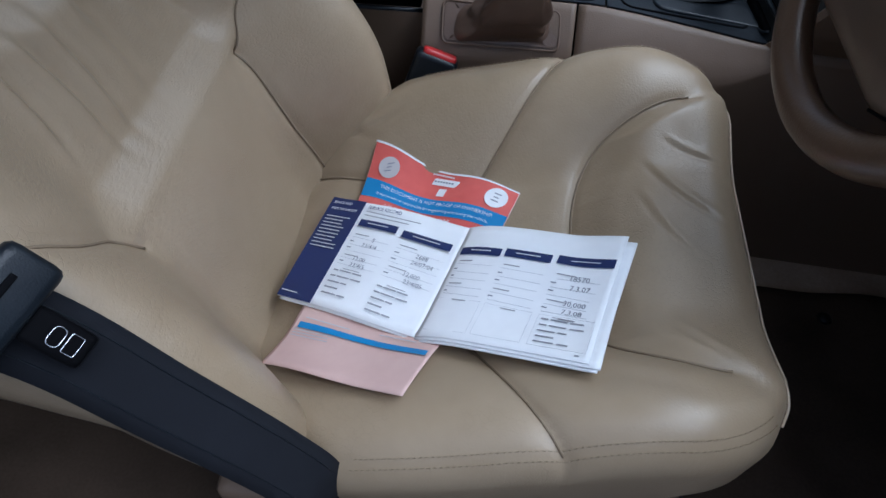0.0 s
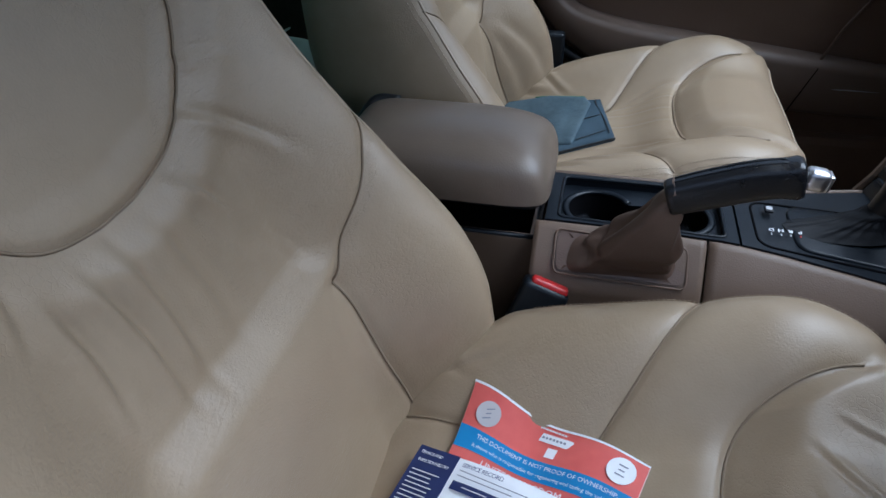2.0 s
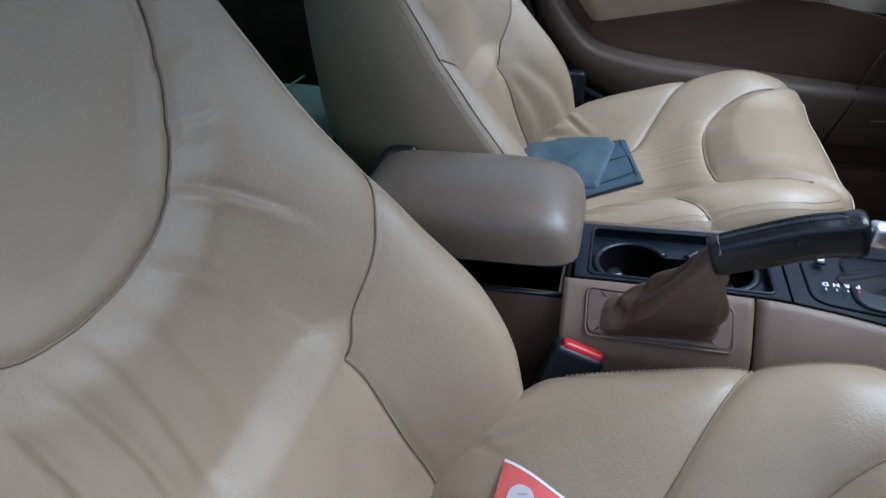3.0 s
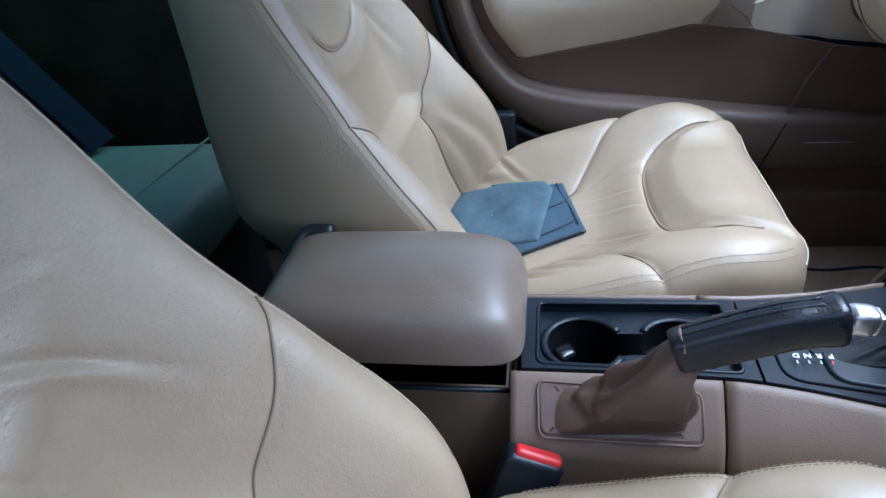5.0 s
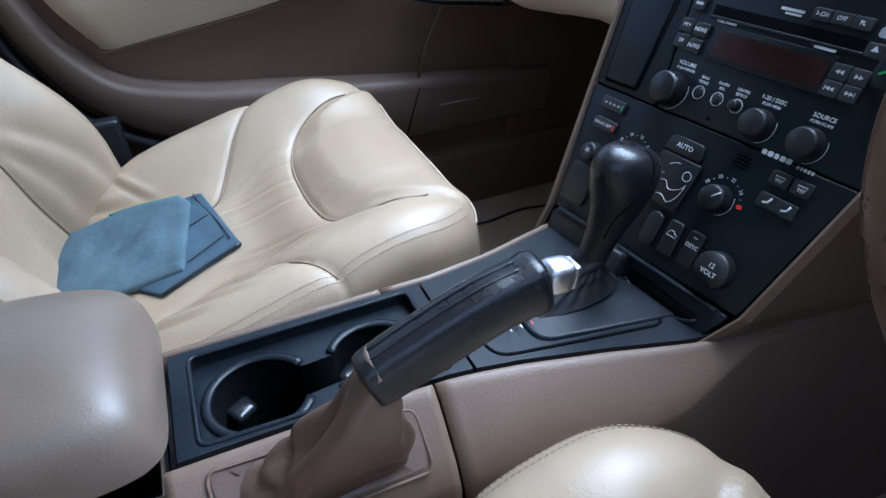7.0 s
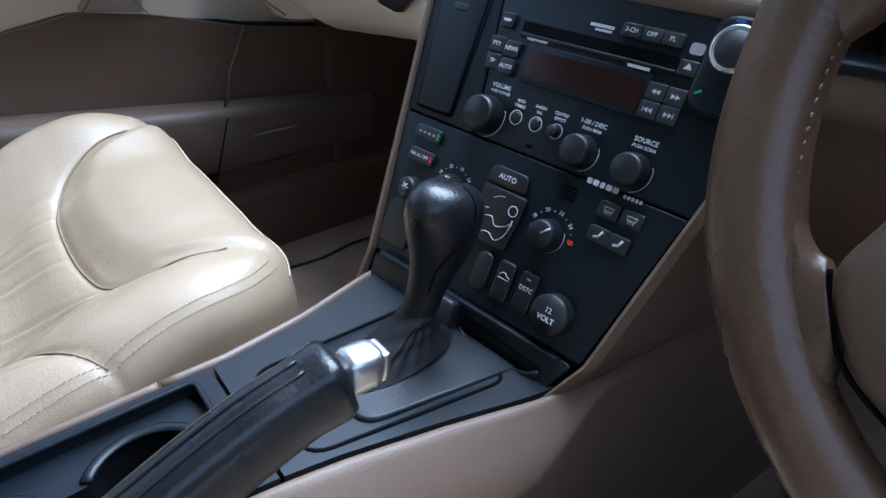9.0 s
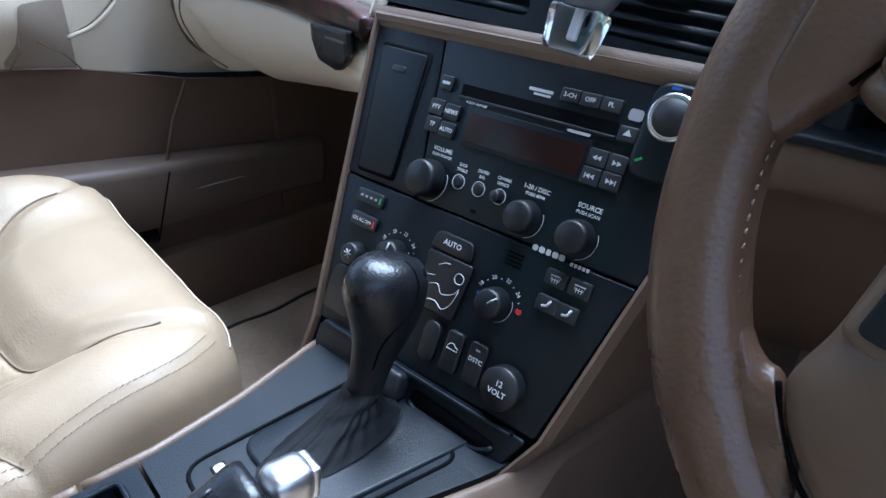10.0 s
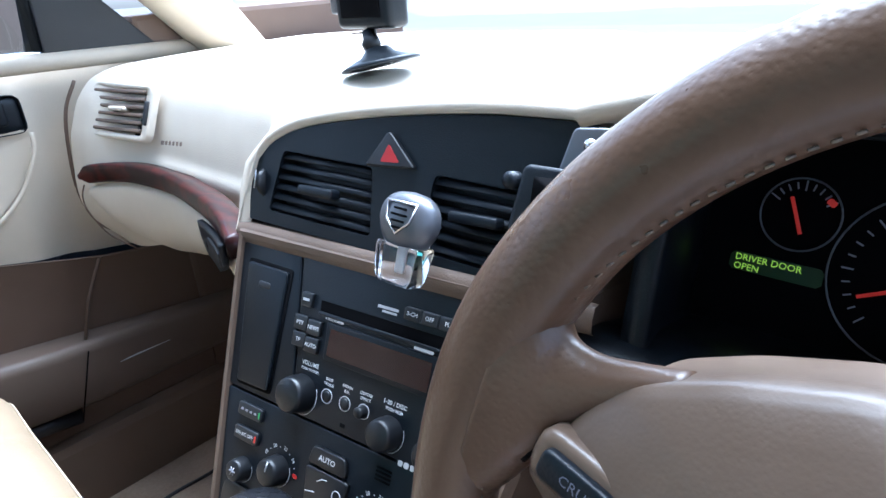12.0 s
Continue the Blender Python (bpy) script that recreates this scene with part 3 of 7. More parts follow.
def back_front(z, w, creases):
    """How far the front skin stands ahead of the back's base line."""
    bolster = soft_at([(0.3, 0.09), (0.45, 0.108), (0.53, 0.12), (0.6, 0.13), (0.66, 0.117), (0.7, 0.095), (0.78, 0.064), (0.86, 0.034), (0.93, 0.012), (1.0, 0.0), (1.2, 0.0)], z) * smooth(0.10, 0.222, np.abs(w))
    belly = 0.020 * smooth(0.49, 0.656, z) * (1 - smooth(0.662, 0.698, z)) * (1 - smooth(0.1, 0.17, np.abs(w)))
    collar = -0.006 * smooth(0.0, 0.03, z - curve_at([(-0.3, 1.1), (-0.15, 1.02), (-0.122, 0.900), (-0.098, 0.853), (-0.070, 0.826), (-0.012, 0.816), (0.06, 0.830), (0.127, 0.905), (0.155, 1.02), (0.3, 1.1)], w))
    ridge = 0.0025 * np.exp(-(((off_line(z, w, COLLAR_SEAM) - 0.026) / 0.012) ** 2)) * (collar > -0.001)
    seams = [BACK_LOW_SEAM, BACK_HIGH_SEAM, mirrored(BACK_HIGH_SEAM), COLLAR_SEAM]
    f = bolster + belly + collar + ridge - groove(z, w, seams) * (1 - 0.85 * smooth(0.205, 0.240, np.abs(w)))
    return f - folds(z, w, creases)


BACK_WIDTH = [(0.3, 0.235), (0.42, 0.25), (0.55, 0.268), (0.66, 0.265), (0.78, 0.243), (0.88, 0.215), (0.97, 0.19), (1.04, 0.165), (1.13, 0.15), (1.2, 0.14)]


def width_at(z, wide):
    return float(soft_at(BACK_WIDTH, z)) + wide * float(smooth(0.80, 0.96, z))


def seat_back(cy, dx, creases, flip, lean, wide):
    r, high = 0.042, 1.17
    zs = list(np.linspace(0.37, high - 0.06, 260)) + [high - 0.06 + 0.06 * math.sin(a) for a in np.linspace(0.12, math.pi / 2, 10)]
    rows = []
    for z in zs:
        over = max(0.0, z - (high - 0.06)) / 0.06
        squash = math.sqrt(max(1 - over**2, 0.0))
        W = width_at(z, wide) * (0.75 + 0.25 * squash)
        top = np.linspace(-(W - r), W - r, 220)
        arc = np.linspace(0, math.pi / 2, 10)[1:]
        w = np.r_[(-(W - r) - r * np.sin(arc))[::-1], top, (W - r) + r * np.sin(arc)]
        fall = np.r_[(r * (1 - np.cos(arc)))[::-1], 0 * top, r * (1 - np.cos(arc))]
        f = back_front(np.full_like(w, z), np.clip(w, -(W - 0.15 * r), W - 0.15 * r), creases) - fall
        deep = float(curve_at([(0.4, 0.165), (0.6, 0.157), (0.72, 0.15), (0.85, 0.128), (0.95, 0.115), (1.1, 0.085), (1.2, 0.07)], z))
        f = f * (0.3 + 0.7 * squash) - deep * 0.5 * (1 - squash)
        side = np.linspace(0.15, 1.0, 6)
        edge = f[-1]
        wr = W + 0.004 - 0.03 * side**3 - 0.055 * float(smooth(0.68, 0.56, z)) * side
        fr = edge + (-deep - edge) * side
        wb = np.linspace(wr[-1] - 0.019, -(wr[-1] - 0.019), 14)
        fb = -deep - 0.02 * (1 - (wb / W) ** 2) * squash
        wl, fl = -wr[::-1], fr[::-1]
        ww, ff = np.r_[w, wr, wb, wl], np.r_[f, fr, fb * 1.0, fl]
        x = 0.46 - lean * (z - 0.456) + ff
        rows.append(np.stack([x + dx, cy + flip * ww, np.full_like(ww, z)], -1))
    return grid_mesh("back", rows, close_v=True, caps=True)


def on_back(z, w, dx, cy, flip, lean, creases, lift=0.0, wide=0.0):
    W = width_at(z, wide)
    r = 0.042
    a = abs(w)
    fall = 0.0
    if a > W - r:
        s = min(1.0, (a - (W - r)) / r)
        fall = r * (1 - math.sqrt(1 - s * s))
    f = float(back_front(np.array([z]), np.array([np.clip(w, -(W - 0.15 * r), W - 0.15 * r)]), creases)[0]) - fall
    return (0.46 - lean * (z - 0.456) + f + lift + dx, cy + flip * w, z)


def on_cushion(x, w, dx, cy, flip, creases, lift=0.0, taper=0.0, fill=0.0):
    W, r = 0.262, 0.045
    a = abs(w)
    fall = 0.0
    if a > W - r:
        s = min(1.0, (a - (W - r)) / r)
        fall = r * (1 - math.sqrt(1 - s * s))
    z = float(cushion_height(np.array([x]), np.array([np.clip(w, -(W - 0.2 * r), W - 0.2 * r)]), creases, fill)[0]) - fall
    return (x + dx, cy + flip * float(across(x, w, taper)), z + lift)


def cushion_rim(inset, front_only):
    """Half of the cushion's outline in plan, drawn in by inset, and its mirror."""
    half = [] if front_only else [(0.60 + 0.256 * k / 60, 0.262 - inset) for k in range(60)]
    half += [(0.856 + (0.105 - inset) * math.sin(a), 0.178 + (0.084 - inset) * math.cos(a)) for a in np.linspace(1.2 if front_only else 0.0, math.pi / 2, 24)]
    half += [(0.961 - inset, 0.178 - 0.178 * k / 12) for k in range(1, 13)]
    return half + [(x, -w) for x, w in reversed(half[:-1])]


def on_edge(x, w, dx, cy, flip, taper, fill):
    r, over = 0.045, max(0.0, x - 0.856)
    W = 0.262 - (0.105 - math.sqrt(max(0.105**2 - min(over, 0.105) ** 2, 0.0))) * 0.8 - 0.012 * float(smooth(0.6, 0.4, x)) - 0.05 * float(smooth(0.585, 0.50, x))
    s, q = min(max((abs(w) - (W - r)) / r, 0), 1), min(max((x - 0.916) / r, 0), 1)
    fall = r * (2 - math.sqrt(1 - s * s) - math.sqrt(1 - q * q))
    z = float(cushion_height(np.array([x]), np.array([np.clip(w, -(W - 0.2 * r), W - 0.2 * r)]), [], fill)[0])
    return (x + dx + 0.001 * q, cy + flip * float(across(x, w + 0.0006 * np.sign(w), taper)), z - fall + 0.0008)


def stitching(points, parent, mat, long=0.0032, pitch=0.0052, wide=0.0004):
    """A run of short threads lying along a line, one mesh."""
    p = np.asarray(points, float)
    step = np.r_[0, np.cumsum(np.linalg.norm(np.diff(p, axis=0), axis=1))]
    verts, faces = [], []
    for s0 in np.arange(0, step[-1] - long, pitch):
        a, b = [np.array([np.interp(v, step, p[:, k]) for k in range(3)]) for v in (s0, s0 + long)]
        d = Vector(b - a).normalized()
        u = d.orthogonal().normalized()
        v = d.cross(u)
        n = len(verts)
        for q in (a, b):
            verts += [tuple(Vector(q) + u * (wide * c) + v * (wide * e)) for c, e in ((1, 0), (0, 1), (-1, 0), (0, -1))]
        faces += [(n + k, n + (k + 1) % 4, n + 4 + (k + 1) % 4, n + 4 + k) for k in range(4)] + [(n, n + 1, n + 2, n + 3), (n + 7, n + 6, n + 5, n + 4)]
    data = bpy.data.meshes.new("stitching")
    data.from_pydata(verts, [], faces)
    return part("stitching", data, mat, parent)


def car_seat(cy, dx, label, cushion_folds, back_folds, flip=1, lean=0.297, taper=0.0, wide=0.0, fill=0.0, sewn=False):
    seat = thing("front_seat", label, "car seat", "front seats", at=(0.62 + dx, cy, 0.2))
    cushion = part("seat_cushion", seat_cushion(cy, dx, cushion_folds, flip, taper, fill), LEATHER, seat)
    backrest = part("backrest", seat_back(cy, dx, back_folds, flip, lean, wide), LEATHER, seat)
    for line in (BOLSTER_SEAM[4:-1], mirrored(BOLSTER_SEAM)[4:-1], FRONT_SEAM[6:-6]):
        part("seam", sweep([on_cushion(x, w, dx, cy, flip, cushion_folds, 0.0013, taper, fill) for x, w in line], 0.0012, 6), THREAD, cushion)
    for line in (BACK_LOW_SEAM[:-5], BACK_HIGH_SEAM[:-2], mirrored(BACK_HIGH_SEAM)[:-2], COLLAR_SEAM):
        part("seam", sweep([on_back(z, w, dx, cy, flip, lean, back_folds, 0.0013, wide) for z, w in line], 0.0012, 6), THREAD, backrest)
    # stitched double seam round the cushion's edge, and a pale welt along its front
    for inset, mat, rad, front_only in ((0.019, SEAM_SOFT, 0.0007, False), (0.012, SEAM_SOFT, 0.0008, False), (0.005, PIPING, 0.0012, True)):
        line = cushion_rim(inset, front_only)
        for run in ([line] if front_only else [line[:76], line[-76:]]):
            path = [on_edge(x, w, dx, cy, flip, taper, fill) for x, w in run]
            if front_only:
                part("welt", sweep(path, rad, 7), mat, cushion)
            else:
                stitching(path, cushion, THREAD_PALE if sewn else mat, wide=0.00045 if sewn else 0.0004)
    for s in (-1, 1):
        for inset, mat, rad in ((0.0, LEATHER_SMOOTH, 0.0020), (-0.007, SEAM_SOFT, 0.0008)):
            pts = []
            for z in np.linspace(0.44, 1.05, 46):
                W = width_at(z, wide)
                p = on_back(z, s * (W - 0.011 - max(inset, 0) * 0.8), dx, cy, flip, lean, [], 0.0, wide)
                pts.append((p[0] - 0.0005 + (inset if inset < 0 else 0), p[1] + (flip * s * 0.008 if inset < 0 else 0), p[2]))
            part("welt", sweep(pts, rad, 6), mat, backrest) if inset == 0 else stitching(pts, backrest, THREAD_PALE if sewn else mat, wide=0.0006 if sewn else 0.0004)
            if sewn and inset < 0:
                stitching([(p[0] - 0.007, p[1] + flip * s * 0.002, p[2]) for p in pts], backrest, THREAD_PALE, wide=0.0006)
    base = part("seat_base", box((0.42, 0.46, 0.14), (0.66 + dx, cy, 0.30), 0.02), TRIM_BROWN, seat, "brown plastic seat base")
    for s in (-1, 1):
        part("seat_rail", box((0.5, 0.035, 0.03), (0.64 + dx, cy + s * 0.19, 0.215), 0.006), BLACK_PLASTIC, seat, "dark metal seat rail")
    return seat


DRIVER_CUSHION_FOLDS = [((0.86, 0.09), (0.93, 0.02), 0.0020, 0.0035), ((0.85, 0.05), (0.9, -0.03), 0.0014, 0.0035), ((0.88, 0.12), (0.94, 0.1), 0.0017, 0.0028), ((0.47, 0.2), (0.55, 0.16), 0.0028, 0.0042), ((0.5, 0.17), (0.58, 0.185), 0.0021, 0.0042), ((0.76, -0.15), (0.88, -0.2), 0.0015, 0.0084), ((0.87, -0.12), (0.92, -0.17), 0.0014, 0.0042)]
DRIVER_BACK_FOLDS = [((0.845, 0.083), (0.795, 0.145), 0.0030, 0.0042), ((0.835, 0.105), (0.765, 0.165), 0.0012, 0.0060), ((0.814, 0.040), (0.770, 0.074), 0.0030, 0.0040), ((0.803, -0.060), (0.690, -0.056), 0.0042, 0.0050), ((0.803, -0.030), (0.680, -0.034), 0.0032, 0.0055), ((0.806, -0.090), (0.715, -0.096), 0.0038, 0.0046), ((0.832, -0.107), (0.795, -0.116), 0.0018, 0.0045), ((0.800, 0.005), (0.690, 0.012), 0.0024, 0.0070), ((0.795, 0.030), (0.700, 0.072), 0.0010, 0.0060), ((0.73, 0.10), (0.685, 0.122), 0.0012, 0.0040), ((0.875, 0.105), (0.872, 0.150), 0.0016, 0.0040), ((0.905, 0.118), (0.925, 0.165), 0.0016, 0.0045)]
PASSENGER_CUSHION_FOLDS = [((0.785, -0.115), (0.66, -0.055), 0.0034, 0.0050), ((0.79, -0.135), (0.69, -0.105), 0.0034, 0.0050), ((0.795, -0.15), (0.72, -0.14), 0.0028, 0.0045), ((0.775, -0.02), (0.655, 0.02), 0.0020, 0.0050), ((0.775, 0.03), (0.66, 0.065), 0.0022, 0.0050), ((0.785, 0.075), (0.68, 0.09), 0.0020, 0.0045), ((0.80, 0.12), (0.70, 0.10), 0.0022, 0.0050), ((0.83, -0.145), (0.90, -0.19), 0.0020, 0.0050), ((0.58, -0.19), (0.66, -0.215), 0.0030, 0.0050), ((0.62, -0.175), (0.70, -0.21), 0.0030, 0.0050), ((0.67, -0.17), (0.74, -0.2), 0.0022, 0.0050), ((0.47, 0.19), (0.56, 0.15), 0.0045, 0.0060), ((0.50, 0.22), (0.57, 0.20), 0.0035, 0.0050), ((0.54, 0.20), (0.60, 0.135), 0.0030, 0.0045), ((0.49, 0.15), (0.56, 0.11), 0.0028, 0.0045)]
PASSENGER_BACK_FOLDS = [((0.65, 0.16), (0.5, 0.2), 0.0040, 0.0096), ((0.63, 0.14), (0.48, 0.16), 0.0032, 0.0072), ((0.85, 0.1), (0.76, 0.15), 0.0024, 0.0080), ((0.84, -0.1), (0.75, -0.13), 0.0024, 0.0080)]
driver_seat = car_seat(-0.393, 0.0, "tan leather driver's seat with creased backrest and documents on it", DRIVER_CUSHION_FOLDS, DRIVER_BACK_FOLDS, taper=0.030, wide=0.030)
# the driver's inner shoulder has cracked with use
worn_back = next(c for c in driver_seat.children if c.name.startswith("backrest")).data
worn_back.materials.append(LEATHER_CRACKED)
for face in worn_back.polygons:
    height, off = face.center[2], face.center[1] + 0.393
    if 0.66 < height and float(np.interp(height, [0.82, 0.95], [0.03, 0.14])) < off < float(np.interp(height, [0.66, 0.79, 0.80], [0.129, 0.245, 0.5])):
        face.material_index = 1
passenger_seat = car_seat(0.383, -0.012, "tan leather passenger seat with wrinkled cushion", PASSENGER_CUSHION_FOLDS, PASSENGER_BACK_FOLDS, taper=0.014, fill=0.026, sewn=True)

# ---- centre console ----
CON_RIGHT = [(0.2, -0.044), (0.7, -0.044), (0.8, -0.049), (0.86, -0.057), (0.93, -0.071), (1.01, -0.092), (1.06, -0.1), (1.5, -0.13)]
CON_LEFT = [(0.2, 0.072), (0.83, 0.074), (0.9, 0.088), (0.98, 0.112), (1.06, 0.13), (1.5, 0.15)]
CON_TOP = [(0.2, 0.6), (0.82, 0.599), (0.92, 0.592), (1.0, 0.588), (1.06, 0.588), (1.5, 0.57)]


def con_edges(x):
    return float(curve_at(CON_LEFT, x)), float(curve_at(CON_RIGHT, x)), float(curve_at(CON_TOP, x))


def con_section(x):
    yl, yr, zt = con_edges(x)
    a = float(curve_at([(0.2, 1.0), (0.86, 1.0), (0.93, 0.90), (0.98, 0.68), (1.02, 0.36), (1.06, 0.1), (1.5, 0.1)], x))
    low = zt - 0.012 if x > 0.84 else 0.44
    left = [(x, yl + 0.03, 0.2), (x, yl + 0.022, 0.5), (x, yl + 0.012, zt - 0.03), (x, yl + 0.008, zt - 0.006), (x, yl + 0.006, zt), (x, yl + 0.003, zt + 0.0015), (x, yl, zt - 0.002), (x, yl - 0.001, low)]
    right = [(x, yr + 0.001, low), (x, yr, zt - 0.002), (x, yr - 0.003, zt + 0.001), (x, yr - 0.007, zt)]
    for dy, dz in ((0.005, 0.0), (0.025, 0.022), (0.039, 0.040), (0.0455, 0.0535), (0.0470, 0.058), (0.0475, 0.063)):
        right.append((x, yr - 0.007 - dy * a, zt - 0.004 - dz * a))
    return left + right + [(x, yr - 0.008 - 0.0475 * a, zt - 0.02 - 0.07 * a), (x, yr - 0.010 - 0.048 * a, 0.4), (x, yr - 0.018 - 0.05 * a, 0.2)]


console = thing("centre_console", "beige plastic centre console with a black top panel between the seats", "centre console", at=(0.7, 0.0, 0.2))


def console_span(a, b, n, name):
    rows = [con_section(x) for x in np.linspace(a, b, n)]
    low = [[(p[0], p[1] * 0.98, p[2] - 0.012) for p in rows[0]]]
    end = [[(p[0], p[1] * 0.98, p[2] - 0.012) for p in rows[-1]]]
    return part(name, grid_mesh(name, low + rows + end), TRIM_BEIGE, console)


# the handbrake part and the forward part meet in an open joint
rear_body = console_span(0.586, 0.7835, 30, "rear_shell")
front_body = console_span(0.7865, 1.5, 60, "front_shell")

# storage box under the armrest
outer = [(0.34, -0.052), (0.59, -0.052), (0.59, 0.085), (0.34, 0.085)]
inner = [(0.352, -0.042), (0.580, -0.042), (0.580, 0.075), (0.352, 0.075)]
rows = [[(x, y - 0.012 * (y < 0), 0.2) for x, y in outer], [(x, y, 0.572) for x, y in outer], [(x, y, 0.574) for x, y in inner], [(x, y, 0.445) for x, y in inner]]
part("storage_box", grid_mesh("b", rows, close_v=True), TRIM_BEIGE, console, soft=False)
liner = [[(x, y, z) for x, y in ((0.353, -0.041), (0.579, -0.041), (0.579, 0.074), (0.353, 0.074))] for z in (0.5755, 0.452)]
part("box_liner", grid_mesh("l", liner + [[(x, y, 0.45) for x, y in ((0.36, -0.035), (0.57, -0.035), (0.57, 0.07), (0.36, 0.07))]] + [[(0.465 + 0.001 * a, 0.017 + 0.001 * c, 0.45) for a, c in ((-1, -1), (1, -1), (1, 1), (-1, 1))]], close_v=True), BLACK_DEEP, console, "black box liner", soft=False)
part("box_rim", sweep([(0.345, -0.049, 0.574), (0.585, -0.049, 0.574), (0.585, 0.08, 0.574), (0.345, 0.08, 0.574)], 0.0035, 6, closed=True), BLACK_PLASTIC, console)

# armrest lid
armrest = thing("armrest", "padded taupe armrest lid on the centre console", "armrest", at=(0.46, 0.0, 0.59))


def padded(cx, cy, lx, ly, z0, z1, r, dome, front_drop=0.0, n=48):
    rows = []
    for i in range(n + 1):
        u = -1 + 2 * i / n
        row = []
        for j in range(n + 1):
            v = -1 + 2 * j / n
            su, sv = math.sin(u * math.pi / 2), math.sin(v * math.pi / 2)
            e = 7.0
            k = (abs(su) ** e + abs(sv) ** e) ** (1 / e)
            m = max(abs(su), abs(sv))
            s = 1.0 if k < 1e-6 else m / k
            x, y = su * s * lx / 2, sv * s * ly / 2
            q = min(1.0, m)
            z = z0 + (z1 - z0) * (1 - q**9) ** 0.35 + dome * (1 - (y / (ly / 2)) ** 2) * (1 - q**4) - front_drop * smooth(0.2, 1.0, su)
            row.append((cx + x, cy + y, max(z, z0)))
        rows.append(row)
    return grid_mesh("pad", rows)


part("lid_pad", padded(0.466, 0.004, 0.270, 0.166, 0.636, 0.691, 0.03, 0.014, 0.006), ARMREST_SKIN, armrest)
part("lid_base", slab(rect(0.25, 0.145, 0.02, (0.466, 0.004)), 0.014, 0.003, base=0.627), BLACK_PLASTIC, armrest, "dark plastic lid base")
part("lid_hinge", sweep([(0.334, -0.06, 0.632), (0.334, 0.065, 0.632)], 0.014, 10), BLACK_PLASTIC, armrest, "black hinge barrel")
part("lid_hinge", box((0.045, 0.022, 0.020), (0.352, 0.098, 0.664), 0.008, 3), BLACK_SOFT, armrest, "black hinge barrel")

part("hinge_arm", sweep(spline([(0.372, 0.101, 0.672), (0.340, 0.098, 0.672), (0.326, 0.075, 0.656), (0.318, 0.045, 0.630), (0.316, 0.02, 0.600)], 20), 0.009, 10), BLACK_SOFT, armrest, "black hinge arm")

# black top panels
def holed_panel(a, b, hole, depth_z, name, label):
    """A panel with one rounded opening, its rim turned down."""
    outer = []
    for x in np.linspace(a, b, 12):
        outer.append((x, con_edges(x)[1] + 0.0025))
    for x in np.linspace(b, a, 12):
        outer.append((x, con_edges(x)[0] - 0.0025))
    bm = bmesh.new()

    def loop(pts):
        vs = [bm.verts.new((p[0], p[1], float(curve_at(CON_TOP, p[0])) + 0.0005)) for p in pts]
        return vs, [bm.edges.new((vs[k], vs[(k + 1) % len(vs)])) for k in range(len(vs))]

    ov, oe = loop(outer)
    edges = list(oe)
    holes = []
    for h in hole:
        hv, he = loop(h)
        edges += he
        holes.append(he)
    bmesh.ops.triangle_fill(bm, use_beauty=True, use_dissolve=False, edges=edges)
    for e in [oe] + holes:
        r = bmesh.ops.extrude_edge_only(bm, edges=e)
        bmesh.ops.translate(bm, vec=(0, 0, -depth_z), verts=[v for v in r["geom"] if isinstance(v, bmesh.types.BMVert)])
    bmesh.ops.recalc_face_normals(bm, faces=bm.faces)
    return part(name, bm, BLACK_PLASTIC, console, label, soft=False)


tray = rounded([(0.612, -0.034), (0.806, -0.040), (0.806, 0.064), (0.612, 0.062)], 0.008)
holed_panel(0.5965, 0.8195, [tray], 0.012, "cup_panel", "black plastic panel with two cup holders")
holed_panel(0.8225, 1.035, [], 0.006, "shift_panel", "black plastic panel round the gear lever")
# the tray's floor with two cups joined by a slot
cups = [(0.66, 0.008, 0.0395), (0.757, 0.010, 0.0375)]
outline = []
for cx, cy, r, a0, a1 in ((0.66, 0.008, 0.0395, 0.42, 2 * math.pi - 0.42), (0.757, 0.010, 0.0375, math.pi + 0.42, 3 * math.pi - 0.42)):
    outline += [(cx + r * math.cos(t), cy + r * math.sin(t)) for t in np.linspace(a0, a1, 40)]
bm = bmesh.new()
fl = [bm.verts.new((x, y, 0.588)) for x, y in rounded([(0.6125, -0.0335), (0.8055, -0.0395), (0.8055, 0.0635), (0.6125, 0.0615)], 0.008)]
cu = [bm.verts.new((x, y, 0.588)) for x, y in outline]
ed = [bm.edges.new((v[k], v[(k + 1) % len(v)])) for v in (fl, cu) for k in range(len(v))]
bmesh.ops.triangle_fill(bm, use_beauty=True, use_dissolve=False, edges=ed)
bmesh.ops.recalc_face_normals(bm, faces=bm.faces)
cup_tray = part("cup_tray", bm, BLACK_PLASTIC, console, "black cup holder tray", soft=False)
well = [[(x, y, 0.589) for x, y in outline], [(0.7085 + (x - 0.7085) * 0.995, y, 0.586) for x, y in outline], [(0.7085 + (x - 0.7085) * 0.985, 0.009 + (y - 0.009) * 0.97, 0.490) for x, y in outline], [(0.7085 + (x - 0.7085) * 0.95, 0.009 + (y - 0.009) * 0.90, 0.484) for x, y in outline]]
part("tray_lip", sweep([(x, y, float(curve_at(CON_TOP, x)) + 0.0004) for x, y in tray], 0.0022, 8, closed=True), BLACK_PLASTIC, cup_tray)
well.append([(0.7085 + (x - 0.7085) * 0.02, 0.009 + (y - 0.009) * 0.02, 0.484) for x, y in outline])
# well coloured near-black so its shade does not depend on light
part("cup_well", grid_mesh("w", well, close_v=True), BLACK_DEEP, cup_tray)
